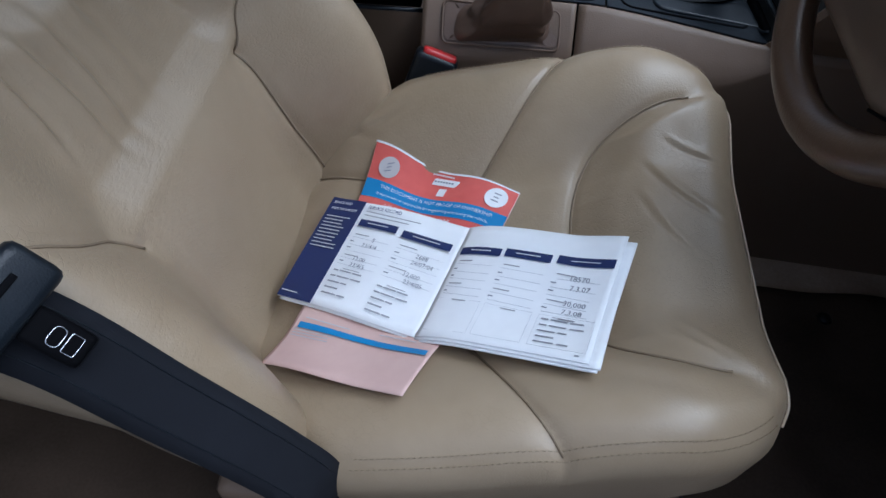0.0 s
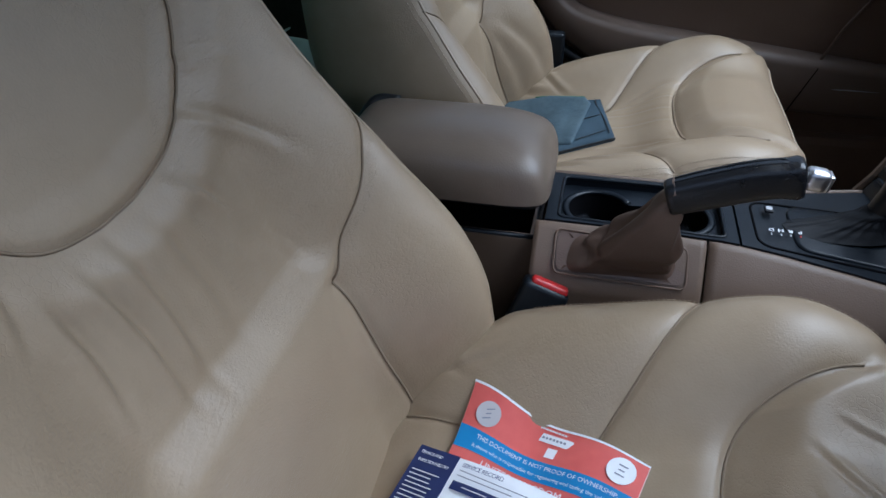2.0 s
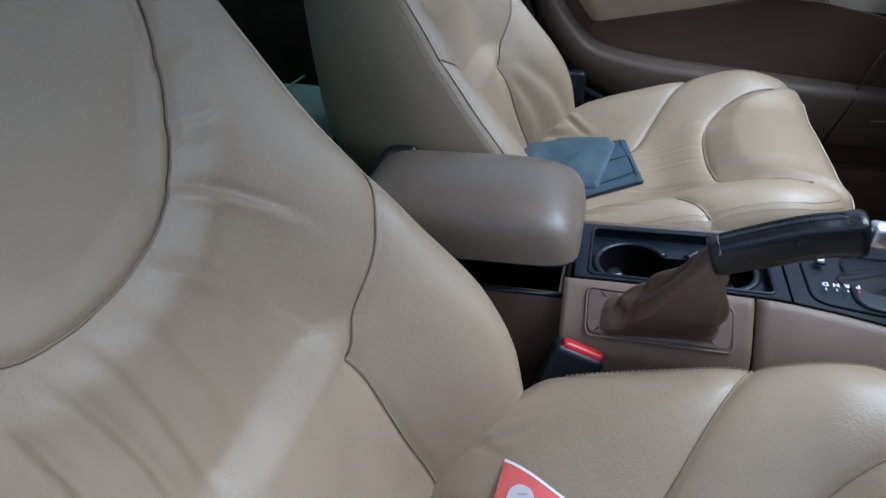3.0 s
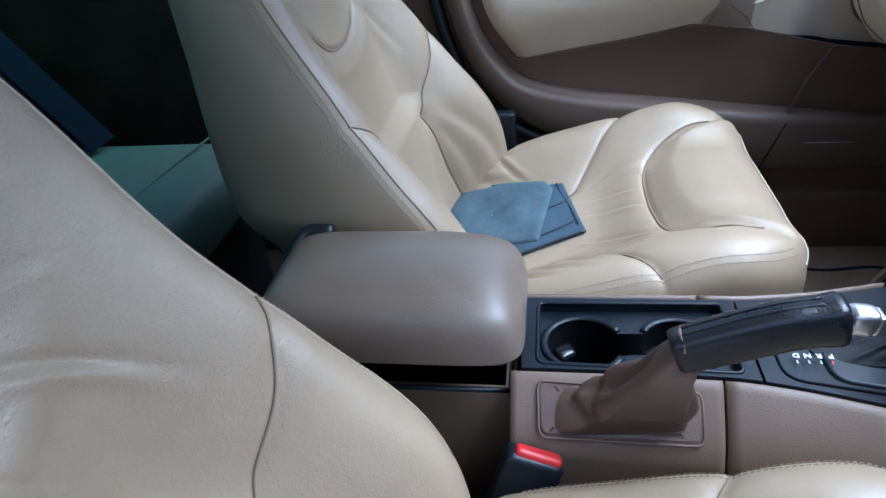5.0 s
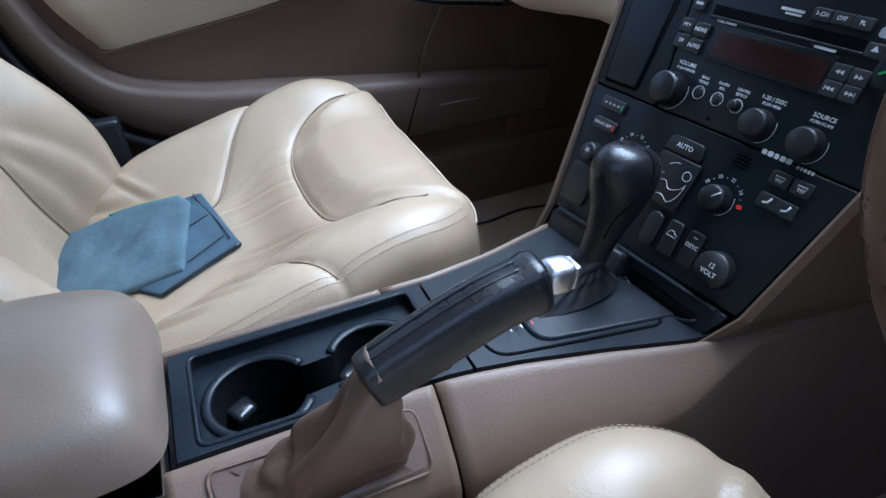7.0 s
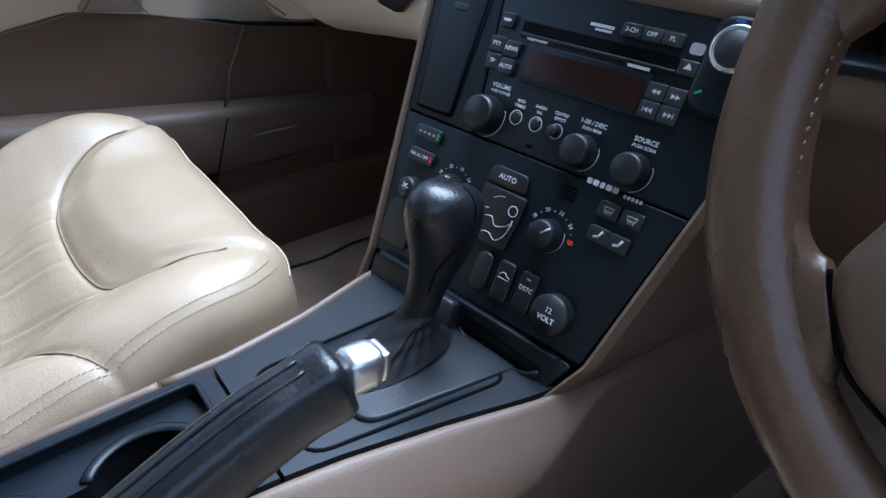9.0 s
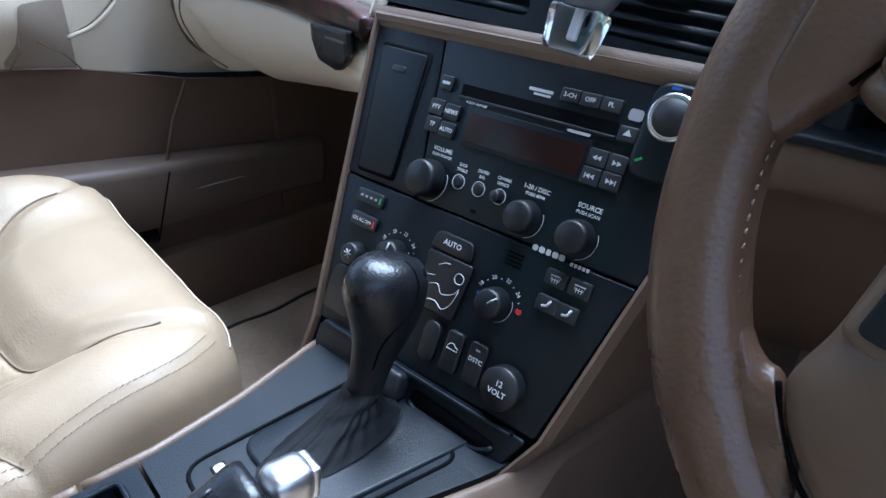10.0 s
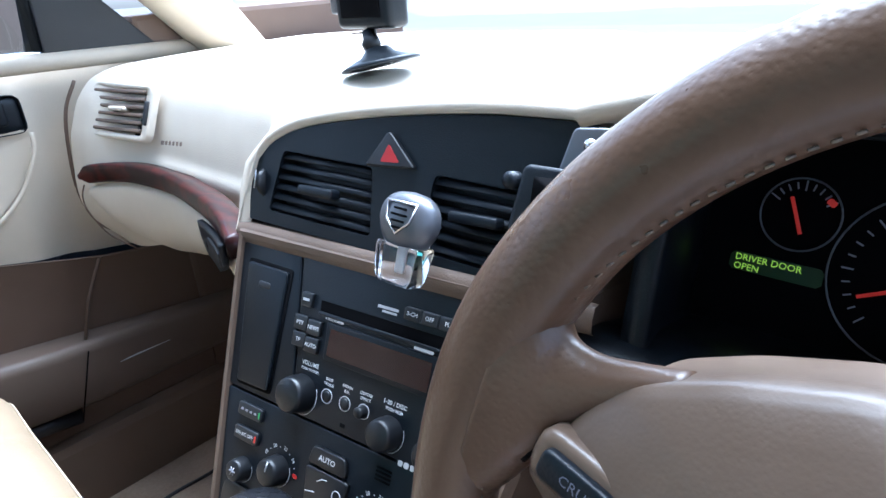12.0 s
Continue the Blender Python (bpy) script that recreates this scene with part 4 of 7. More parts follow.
for cx, cy, r in cups:
    part("cup_ring", sweep([(cx + (r + 0.002) * math.cos(t), cy + (r + 0.002) * math.sin(t), 0.589) for t in np.linspace(0.5 if cx < 0.7 else math.pi + 0.5, 2 * math.pi - 0.5 if cx < 0.7 else 3 * math.pi - 0.5, 40)], 0.0042, 10, flat=0.6), BLACK_PLASTIC, cup_tray)
    for a in (2.2, 4.0, 5.4) if cx < 0.7 else (0.9, 2.3, 4.1):
        part("grip_finger", box((0.018, 0.022, 0.012), (-0.008, 0, 0), 0.005, 3, m=pose(cx + r * math.cos(a), cy + r * math.sin(a), 0.553, 0, -14, math.degrees(a))), BLACK_GLOSS, cup_tray, "glossy black rubber grip finger")

# handbrake
handbrake = thing("handbrake", "handbrake lever with black leather grip, chrome button and brown gaiter", "handbrake", at=(0.7, -0.08, 0.57))
Y = -0.108
axis = spline([(0.722, Y, 0.6870), (0.755, Y, 0.7005), (0.80, Y, 0.717), (0.838, Y, 0.7245)], 30)
ks = np.linspace(0, 1, len(axis))
rads = 0.0160 + 0.0012 * np.sin(ks * 3.1) + 0.002 * smooth(0.8, 1.0, ks)
rows = []
for k, p in enumerate(axis):
    d = axis[min(k + 1, len(axis) - 1)] - axis[max(k - 1, 0)]
    d = d / np.linalg.norm(d)
    up = np.array([-d[2], 0, d[0]])
    f = float(1.0 - 0.08 * smooth(0.04, 0.0, ks[k]) - 0.10 * smooth(0.96, 1.0, ks[k]))
    row = []
    for t in np.linspace(0, 2 * math.pi, 28, endpoint=False):
        c, s = math.cos(t), math.sin(t)
        c, s = math.copysign(abs(c) ** 0.6, c), math.copysign(abs(s) ** 0.6, s)
        row.append(p + up * (rads[k] * 1.12 * s * f) + np.array([0, 1, 0]) * (rads[k] * 0.88 * c * f))
    rows.append(row)
grip = part("grip", grid_mesh("g", rows, close_v=True, caps=True), BLACK_LEATHER, handbrake, "black leather grip with stitched seam")
for off in (-0.004, 0.004):
    pts = [p + np.array([-0.35, 0, 0.94]) * (rads[k] * 1.13) + np.array([0, off, 0]) for k, p in enumerate(axis)][3:-3]
    part("stitching", sweep(pts, 0.0009, 6), BLACK_SOFT, grip)
mb = pose(0.851, Y, 0.7235, 0, 8, 0)
part("release_button", box((0.022, 0.019, 0.022), (-0.002, 0, 0), 0.008, 4, m=mb), SATIN, handbrake, "satin chrome release button")
part("button_tip", box((0.005, 0.015, 0.017), (0.0085, 0, 0), 0.002, 3, m=mb), SATIN, handbrake)
# gaiter: a leaning cone of vinyl out of a sunk tray in the shoulder
rows = []
low_loop = rounded([(0.626, -0.0915), (0.752, -0.0875), (0.752, -0.062), (0.634, -0.058)], 0.016, 14)
nl = len(low_loop)
for s in np.linspace(0, 1, 36):
    row = []
    for k, (x, y) in enumerate(low_loop):
        t = math.atan2(y + 0.0745, (x - 0.685) * 0.3)
        c, sn = math.cos(t), math.sin(t)
        foot = np.array([x, y, 0.598 + (y + 0.056) * 1.05])
        top = np.array([0.7330, Y, 0.6905]) + np.array([0.0085, 0, -0.0196]) * c + np.array([0.001, 0.0180, 0.001]) * sn
        p = foot * (1 - s) + top * s
        belly = math.sin(math.pi * s)
        p = p + np.array([-0.004 * c, -0.004, -0.010]) * belly
        crease = belly * (0.0052 * math.sin(3 * t + 3.5 * s + 0.4) + 0.0034 * math.sin(5 * t - 7 * s) + 0.0015 * math.sin(9 * t + 4 * s)) - 0.0062 * math.exp(-(((s - 0.12 - 0.05 * math.sin(2 * t)) / 0.05) ** 2)) - 0.0048 * math.exp(-(((s - 0.32 - 0.07 * math.sin(t + 1)) / 0.045) ** 2)) - 0.0016 * math.exp(-(((s - 0.90) / 0.03) ** 2))
        row.append(p + np.array([c, sn * 0.7, sn * 0.6]) * crease)
    rows.append(row)
rows.append([np.array([0.7335, Y, 0.6910]) + (np.array(p) - np.array([0.7330, Y, 0.6905])) * 0.3 for p in rows[-1]])
part("gaiter", grid_mesh("g", rows, close_v=True), GAITER, handbrake, "creased brown vinyl gaiter")
fr = rounded([(0.612, -0.056), (0.764, -0.060), (0.766, -0.094), (0.614, -0.093)], 0.008, 6)


def shoulder(x, y, up):
    return (x, y + 0.7 * up, 0.597 + (y + 0.056) * 1.05 + 0.7 * up)


part("gaiter_frame", sweep([shoulder(x, y, 0.0002) for x, y in fr], 0.0014, 8, closed=True), TRIM_BROWN, handbrake, "beige frame round the gaiter")
inner = [(0.689 + (x - 0.689) * 0.965, -0.0755 + (y + 0.0755) * 0.88) for x, y in fr]
fold_rows = [[shoulder(x, y, 0.0016) for x, y in inner]] + [[shoulder(0.685 + (x - 0.685) * k, -0.0755 + (y + 0.0755) * k, 0.0016 + (1 - k) * 0.006 + 0.0034 * math.sin(26 * k + 75 * x)) for x, y in inner] for k in (0.9, 0.8, 0.7, 0.6, 0.5, 0.4)]
part("gaiter_skirt", grid_mesh("skirt", fold_rows, close_v=True), GAITER, handbrake)

# gear lever
lever = thing("gear_lever", "automatic gear lever with black leather knob and gathered gaiter", "gear lever", at=(0.94, 0.005, 0.59))
px = rounded([(0.843, -0.043), (0.998, -0.062), (0.996, 0.052), (0.843, 0.046)], [0.018, 0.014, 0.014, 0.018])
plate = part("selector_plate", slab([(x, y) for x, y in px], 0.006, 0.003, base=0.590, m=pose(0, 0, 0.063, 0, 4.0, 0)), BLACK_PLASTIC, lever, "black selector plate with gate letters")
rows = []
for s in np.linspace(0, 1, 30):
    cen = np.array([0.934, 0.003, 0.5970]) * (1 - s) + np.array([0.968, 0.0058, 0.632]) * s
    row = []
    for t in np.linspace(0, 2 * math.pi, 72, endpoint=False):
        c, sn = math.cos(t), math.sin(t)
        k = (1 - s) ** 1.9
        a = 0.046 * k + 0.0140
        b = 0.013 * k + 0.0135
        pleat = (0.0012 * math.sin(9 * t + 3.0 * math.sin(2 * t)) + 0.0007 * math.sin(17 * t + 1.0)) * math.sin(math.pi * min(1.0, 0.12 + s * 0.95))
        ring = 0.0011 * math.sin(s * 21 + 3 * math.sin(t)) * s
        row.append(cen + np.array([(a + pleat + ring) * c, (b + pleat + ring) * sn, 0.006 * s * (1 - s) * c + 0.5 * pleat]))
    rows.append(row)
part("plate_groove", sweep([(x, y, float(curve_at(CON_TOP, x)) + 0.0006) for x, y in rounded([(0.841, -0.0445), (1.000, -0.0640), (0.998, 0.0540), (0.841, 0.0475)], [0.018, 0.014, 0.014, 0.018])], 0.0016, 6, closed=True), BLACK_DEEP, lever)
part("gaiter", grid_mesh("g", rows, close_v=True), BOOT, lever, "gathered black leather gaiter")
d = np.array([0.30, -0.035, 0.95])
d = d / np.linalg.norm(d)
e1 = np.cross([0, 1, 0], d)
e1 = e1 / np.linalg.norm(e1)
e2 = np.cross(d, e1)
prof = spline([(0.0, 0.0135), (0.02, 0.0150), (0.036, 0.0178), (0.052, 0.0222), (0.068, 0.0262), (0.083, 0.0276), (0.096, 0.0252), (0.1045, 0.0185), (0.108, 0.0092), (0.1085, 0.0005)], 60)
rows = []
for h, r in prof:
    cen = np.array([0.967, 0.006, 0.627]) + d * h
    top = smooth(0.04, 0.095, h)
    rows.append([cen + e1 * (r * math.cos(t) * (1 + 0.22 * top) - 0.006 * top) + e2 * (r * math.sin(t) * (1 - 0.12 * top)) for t in np.linspace(0, 2 * math.pi, 36, endpoint=False)])
knob = part("knob", grid_mesh("k", rows, close_v=True), BLACK_LEATHER, lever, "smooth black leather knob with seam")
seam = []
for h, r in prof[8:-6]:
    top = float(smooth(0.04, 0.095, h))
    t = -2.2 + 0.9 * top
    cen = np.array([0.967, 0.006, 0.627]) + d * h
    seam.append(cen + e1 * ((r + 0.0003) * math.cos(t) * (1 + 0.22 * top) - 0.006 * top) + e2 * ((r + 0.0003) * math.sin(t) * (1 - 0.12 * top)))
part("knob_seam", sweep(seam, 0.0007, 6), BLACK_DEEP, knob)
for k, ch in enumerate("PRND"):
    words(ch, 0.0085, pose(0.888 - 0.0103 * k, -0.0160, 0.6022, 0, 4, 178), PRINT_BRIGHT, "gate_letter", plate, bold=0.03)
    flat_bar(0.0045, 0.0014, pose(0.887 - 0.0103 * k, -0.0250, 0.6022, 0, 4, 90 - 4), LED_RED if k == 0 else PRINT_WHITE, "gate_mark", plate, "glowing red marker" if k == 0 else "")
part("lock_button", box((0.010, 0.012, 0.004), (0.860, 0.025, 0.6035), 0.0015), BLACK_SOFT, plate)
flat_bar(0.0072, 0.0072, pose(0.860, 0.025, 0.6058, 0, 0, 0), PRINT_WHITE, "lock_mark", plate)

# belt buckle of the driver's seat
buckle = thing("belt_buckle", "black belt buckle with a red button beside the driver's seat", "belt buckle", at=(0.59, -0.11, 0.5))
mk = pose(0.598, -0.116, 0.512, 0, 20, 0) @ pose(0, 0, 0, -16, 0, 0)
part("stalk", box((0.03, 0.014, 0.12), (0, 0, -0.07), 0.004, m=mk), BLACK_SOFT, buckle)
part("housing", box((0.058, 0.026, 0.08), (0, 0, 0), 0.008, 3, m=mk), BLACK_PLASTIC, buckle)
part("release_button", box((0.046, 0.015, 0.016), (0.002, -0.002, 0.0375), 0.005, 3, m=mk), RED_BUTTON, buckle, "bright red release button")

# ---- centre stack: radio, climate panel, cubby lid, ashtray ----
STACK = basis(Vector((1.0897, 0.016, 0.7641)), Vector((0.1322, -0.9912, 0.0)), Vector((0.433, 0.0578, 0.8995)).normalized(), Vector((-0.8916, -0.1189, 0.4369)).normalized())


def on_stack(u, v, w=0.0):
    return STACK @ Matrix.Translation((u, v, w))


dashboard = thing("dashboard", "cream and beige dashboard with dark centre stack and wood trim", "dashboard", at=(1.3, 0.0, 0.6))
FACE = [(-0.1475, 0.0915), (-0.1195, -0.172), (-0.1225, -0.2055), (0.0925, -0.2045), (0.1135, -0.164), (0.1446, -0.019), (0.160, 0.0915)]
rim = [(-0.156, 0.104), (-0.128, -0.172), (-0.131, -0.2055), (0.1, -0.2045), (0.122, -0.164), (0.153, -0.019), (0.172, 0.104)]


def carcass():
    """The beige body that carries the stack: its rim stands a little proud of the face and its sides run forward."""
    inner = [STACK @ Vector((u, v, -0.004)) for u, v in FACE]
    lip = [STACK @ Vector((u * 1.004, v * 1.004, 0.0025)) for u, v in FACE]
    lip2 = [STACK @ Vector((u * 0.6 + a * 0.4, v * 0.6 + b * 0.4, 0.004)) for (u, v), (a, b) in zip(FACE, rim)]
    edge = [STACK @ Vector((u, v, -0.002)) for u, v in rim]
    far = [Vector((1.55, p.y * 1.15 - (0.03 if p.y < 0 else -0.03), max(p.z - 0.02, 0.25))) for p in edge]
    return grid_mesh("carcass", [inner, lip, lip2, edge, far], close_v=True)


part("stack_surround", carcass(), TRIM_BEIGE, dashboard, "beige surround of the centre stack", soft=False)
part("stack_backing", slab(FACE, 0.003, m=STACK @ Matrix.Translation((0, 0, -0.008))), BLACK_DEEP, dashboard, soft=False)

radio = thing("car_radio", "black car radio with disc slot, dark red display and round knobs", "car radio", at=STACK @ Vector((0.04, 0.03, 0)))
radio_plate = part("faceplate", slab(rounded([(-0.0512, -0.0385), (0.1405, -0.0385), (0.1446, -0.019), (0.1585, 0.0895), (-0.0706, 0.0895)], 0.003), 0.005, 0.0012, m=STACK @ Matrix.Translation((0, 0, -0.005))), BLACK_PLASTIC, radio)


def button(u, v, w, h, parent, name="button", deep=0.0035, r=0.0015, mat=BUTTON_BLACK, label=""):
    return part(name, slab(rect(w, h, r), deep, min(0.0009, deep * 0.3), m=on_stack(u, v)), mat, parent, label)


def caption(text, u, v, size, parent, w=0.0004, mat=PRINT_BRIGHT, turn=0.0, name="lettering"):
    return words(text, size, on_stack(u, v, w) @ pose(0, 0, 0, 0, 0, turn), mat, name, parent, bold=0.018)


def knob(u, v, r, h, parent, name="knob", line=None, label=""):
    k = part(name, lathe([(r * 1.04, 0), (r * 1.02, h * 0.35), (r * 0.97, h * 0.75), (r * 0.9, h * 0.94), (r * 0.78, h), (0.0001, h * 1.02)], 36, m=on_stack(u, v)), BLACK_SOFT, parent, label)
    arc = [on_stack(u, v, 0.0008) @ Vector((r * 1.17 * math.cos(a), r * 1.17 * math.sin(a), 0)) for a in np.linspace(-1.35, 0.45, 24)]
    part("knob_ring", sweep(arc, 0.00028, 5), PRINT_WHITE, k)
    if line is not None:
        part("pointer", box((r * 0.75, 0.0013, 0.0008), (r * 0.5, 0, h * 1.015), 0, m=on_stack(u, v) @ pose(0, 0, 0, 0, 0, line)), PRINT_WHITE, k)
    return k


# disc slot and display
slot = part("disc_slot", slab([(-0.0395, 0.0480), (0.0915, 0.0480), (0.0905, 0.0575), (-0.0405, 0.0575)], 0.0008, m=on_stack(0, 0, 0.0002)), BLACK_DEEP, radio, "dark disc slot", soft=False)
part("slot_lip", box((0.132, 0.003, 0.0035), (0.0258, 0.0472, 0.0012), 0.001, m=STACK), BLACK_PLASTIC, radio)
part("display_bezel", slab(rounded([(-0.027, 0.0125), (0.0795, 0.0125), (0.0785, 0.0425), (-0.029, 0.0425)], 0.002), 0.0022, 0.0008, m=STACK), BLACK_PLASTIC, radio)
part("display", slab(rect(0.099, 0.0215, 0.0008, (0.0258, 0.0272)), 0.0006, m=on_stack(0, 0, 0.0022)), LCD_RED, radio, "unlit dark red display", soft=False)
button(-0.0548, 0.0548, 0.012, 0.0115, radio)
flat_bar(0.0075, 0.0022, on_stack(-0.0548, 0.0548, 0.0036), PRINT_WHITE, "mark", radio)
for u, v, t in ((-0.0572, 0.0352, "PTY"), (-0.0418, 0.0342, "NEWS"), (-0.0562, 0.0215, "TP"), (-0.0415, 0.0200, "AUTO")):
    b = button(u, v, 0.0142, 0.0122, radio)
    caption(t, u, v, 0.0046, b, 0.0037)
caption("4 DISC PLAYER", -0.0215, 0.0449, 0.003, radio, 0.0027)
flat_bar(0.020, 0.0022, on_stack(0.0265, 0.0662, 0.0004), PRINT_WHITE, "mark", radio)
flat_bar(0.014, 0.0016, on_stack(0.0285, 0.0632, 0.0004), PRINT_WHITE, "mark", radio)
for u, t in ((0.0512, "3-CH"), (0.0667, "OFF"), (0.0822, "PL")):
    b = button(u, 0.0672, 0.0148, 0.0095, radio)
    caption(t, u, 0.0672, 0.0044, b, 0.0037)
flat_bar(0.010, 0.0075, on_stack(0.0995, 0.0650, 0.0004), INK_GREY, "mark", radio)
b = button(0.0995, 0.0516, 0.0135, 0.0105, radio)
part("mark", slab([(-0.003, -0.001), (0.003, -0.001), (0, 0.0032)], 0.0002, m=on_stack(0.0995, 0.0516, 0.0036)), PRINT_WHITE, b, soft=False)
flat_bar(0.0175, 0.0022, on_stack(0.066, 0.0447, 0.0024), PRINT_WHITE, "mark", radio)
for u, v, flip, bar in ((0.0852, 0.0320, -1, 0), (0.0996, 0.0318, 1, 0), (0.0847, 0.0192, -1, 1), (0.0993, 0.0194, 1, 1)):
    b = button(u, v, 0.0138, 0.0122, radio)
    for k in (-0.0016, 0.0016):
        part("mark", slab([(u0 * flip, v0) for u0, v0 in ((k - 0.0014, -0.0018), (k + 0.0016, 0.0), (k - 0.0014, 0.0018))], 0.0002, m=on_stack(u, v, 0.0036)), PRINT_WHITE, b, soft=False)
    if bar:
        flat_bar(0.0006, 0.0036, on_stack(u + flip * 0.0038, v, 0.0036), PRINT_WHITE, "mark", b)
knob(-0.0445, -0.0205, 0.0150, 0.017, radio, "volume_knob")
caption("VOLUME", -0.0405, 0.0045, 0.0048, radio)
caption("PUSH POWER", -0.0398, -0.0002, 0.0032, radio)
for u, t1, t2 in ((-0.0172, "BASS/", "TREBLE"), (0.0022, "FADER/", "BAL"), (0.0214, "CENTRE/", "EFFECT")):
    out = u > 0.02
    part("small_knob", lathe([(0.0046, 0), (0.0043, 0.007 if out else 0.0015), (0.0035, 0.008 if out else 0.002), (0.0001, 0.0082 if out else 0.002)], 20, m=on_stack(u, -0.0148)), BLACK_SOFT, radio)
    ring = [on_stack(u, -0.0148, 0.0006) @ Vector((0.0056 * math.cos(a), 0.0056 * math.sin(a), 0)) for a in np.linspace(0, 2 * math.pi, 24, endpoint=False)]
    part("knob_ring", sweep(ring, 0.00038, 5, closed=True), PRINT_WHITE, radio)
    caption(t1, u, -0.0015, 0.0032, radio)
    caption(t2, u, -0.0055, 0.0032, radio)
knob(0.0478, -0.0222, 0.0122, 0.015, radio, "disc_knob")
caption("1-20 / DISC", 0.049, -0.0005, 0.0046, radio)
caption("PUSH MEM", 0.0492, -0.0052, 0.0034, radio)
knob(0.0905, -0.0226, 0.0125, 0.015, radio, "source_knob")
caption("SOURCE", 0.0915, -0.0008, 0.0048, radio)
caption("PUSH SCAN", 0.0915, -0.0055, 0.0034, radio)
part("sensor_slot", box((0.005, 0.003, 0.001), (0.0035, -0.0318, 0), 0.0004, m=STACK), BLACK_DEEP, radio)
for k, wdt in enumerate((0.0042, 0.0046, 0.0036, 0.0046, 0.0046)):
    flat_bar(wdt, 0.0042, on_stack(0.0630 + 0.0054 * k, -0.0392, 0.0006), PRINT_WHITE, "maker_mark", radio, "bright bars of the maker's mark")
for k in range(5):
    flat_bar(0.0021, 0.0028, on_stack(0.0928 + 0.0031 * k, -0.0408, 0.0006), PRINT_WHITE, "model_mark", radio)

# phone controller beside the radio
phone = thing("phone_controller", "black round phone controller with a silver ring on the stack", "phone controller", at=STACK @ Vector((0.125, 0.06, 0)))
part("pod", slab(rounded([(0.1075, 0.026), (0.149, 0.026), (0.155, 0.0885), (0.1085, 0.0885)], 0.013, 7), 0.010, 0.003, m=STACK), BLACK_PLASTIC, phone)
part("dial", lathe([(0.0125, 0.0), (0.0122, 0.010), (0.0105, 0.0125), (0.0001, 0.0125)], 32, m=on_stack(0.1285, 0.066, 0.010)), BLACK_SOFT, phone)
ring = [on_stack(0.1285, 0.066, 0.0195) @ Vector((0.0130 * math.cos(a), 0.0130 * math.sin(a), 0)) for a in np.linspace(0, 2 * math.pi, 32, endpoint=False)]
part("silver_ring", sweep(ring, 0.0022, 8, closed=True), CHROME, phone, "bright silver ring")
flat_bar(0.006, 0.0018, on_stack(0.1125, 0.0685, 0.0103), PRINT_BLUE, "mark", phone)
flat_bar(0.006, 0.0018, on_stack(0.122, 0.0845, 0.0103), PRINT_BLUE, "mark", phone)
flat_bar(0.005, 0.0016, on_stack(0.1145, 0.038, 0.0103) @ pose(0, 0, 0, 0, 0, 35), LED_GREEN, "mark", phone)

# cubby lid left of the radio
cubby = thing("cubby_lid", "dark plastic cubby lid with a finger notch beside the radio", "cubby lid", at=STACK @ Vector((-0.1, 0.02, 0)))
part("panel", slab(rounded([(-0.1335, -0.0385), (-0.0535, -0.0385), (-0.0730, 0.0895), (-0.1470, 0.0895)], 0.004), 0.0045, 0.0012, m=STACK @ Matrix.Translation((0, 0, -0.005))), BLACK_PLASTIC, cubby)
part("groove", slab(rounded([(-0.1235, -0.0345), (-0.0800, -0.0335), (-0.0785, 0.0745), (-0.1355, 0.0755)], 0.004), 0.0012, m=on_stack(0, 0, -0.001)), BLACK_DEEP, cubby)
lid = part("lid", slab(rounded([(-0.1205, -0.0315), (-0.0825, -0.0305), (-0.0815, 0.0715), (-0.1325, 0.0725)], 0.003), 0.0035, 0.0015, m=STACK), BLACK_PLASTIC, cubby)
part("finger_notch", slab(rect(0.015, 0.0055, 0.0025), 0.0012, 0.0006, m=on_stack(-0.1065, 0.0560, 0.0030)), BUTTON_BLACK, lid)

# climate panel
climate = thing("climate_panel", "black climate control panel with temperature knobs and seat heater buttons", "climate panel", at=STACK @ Vector((0.0, -0.09, 0)))
part("faceplate", slab(rounded([(-0.1170, -0.170), (0.1100, -0.166), (0.1355, -0.0545), (0.1395, -0.0405), (-0.1335, -0.0405)], 0.003), 0.0045, 0.001, m=STACK @ Matrix.Translation((0, 0, -0.005))), BLACK_PLASTIC, climate)
for v, lamp in ((-0.0528, LED_GREEN), (-0.0735, LED_RED)):
    b = button(-0.0968, v, 0.030, 0.0115, climate, r=0.003)
    flat_bar(0.0018, 0.0055, on_stack(-0.0845, v, 0.0037), lamp, "indicator", b, "small lit indicator" if lamp is LED_RED else "")
    if lamp is LED_RED:
        caption("ON AC OFF", -0.0985, v, 0.0042, b, 0.0037)
    else:
        for k in range(4):
            flat_bar(0.003, 0.002, on_stack(-0.106 + 0.0055 * k, v, 0.0037), INK_GREY, "mark", b)
f = knob(-0.0955, -0.1030, 0.0098, 0.012, climate, "fan_knob")
for a in (0, 60, 120):
    part("mark", box((0.008, 0.001, 0.0004), (0, 0, 0.0124), 0, m=on_stack(-0.0955, -0.1030) @ pose(0, 0, 0, 0, 0, a)), INK_GREY, f)
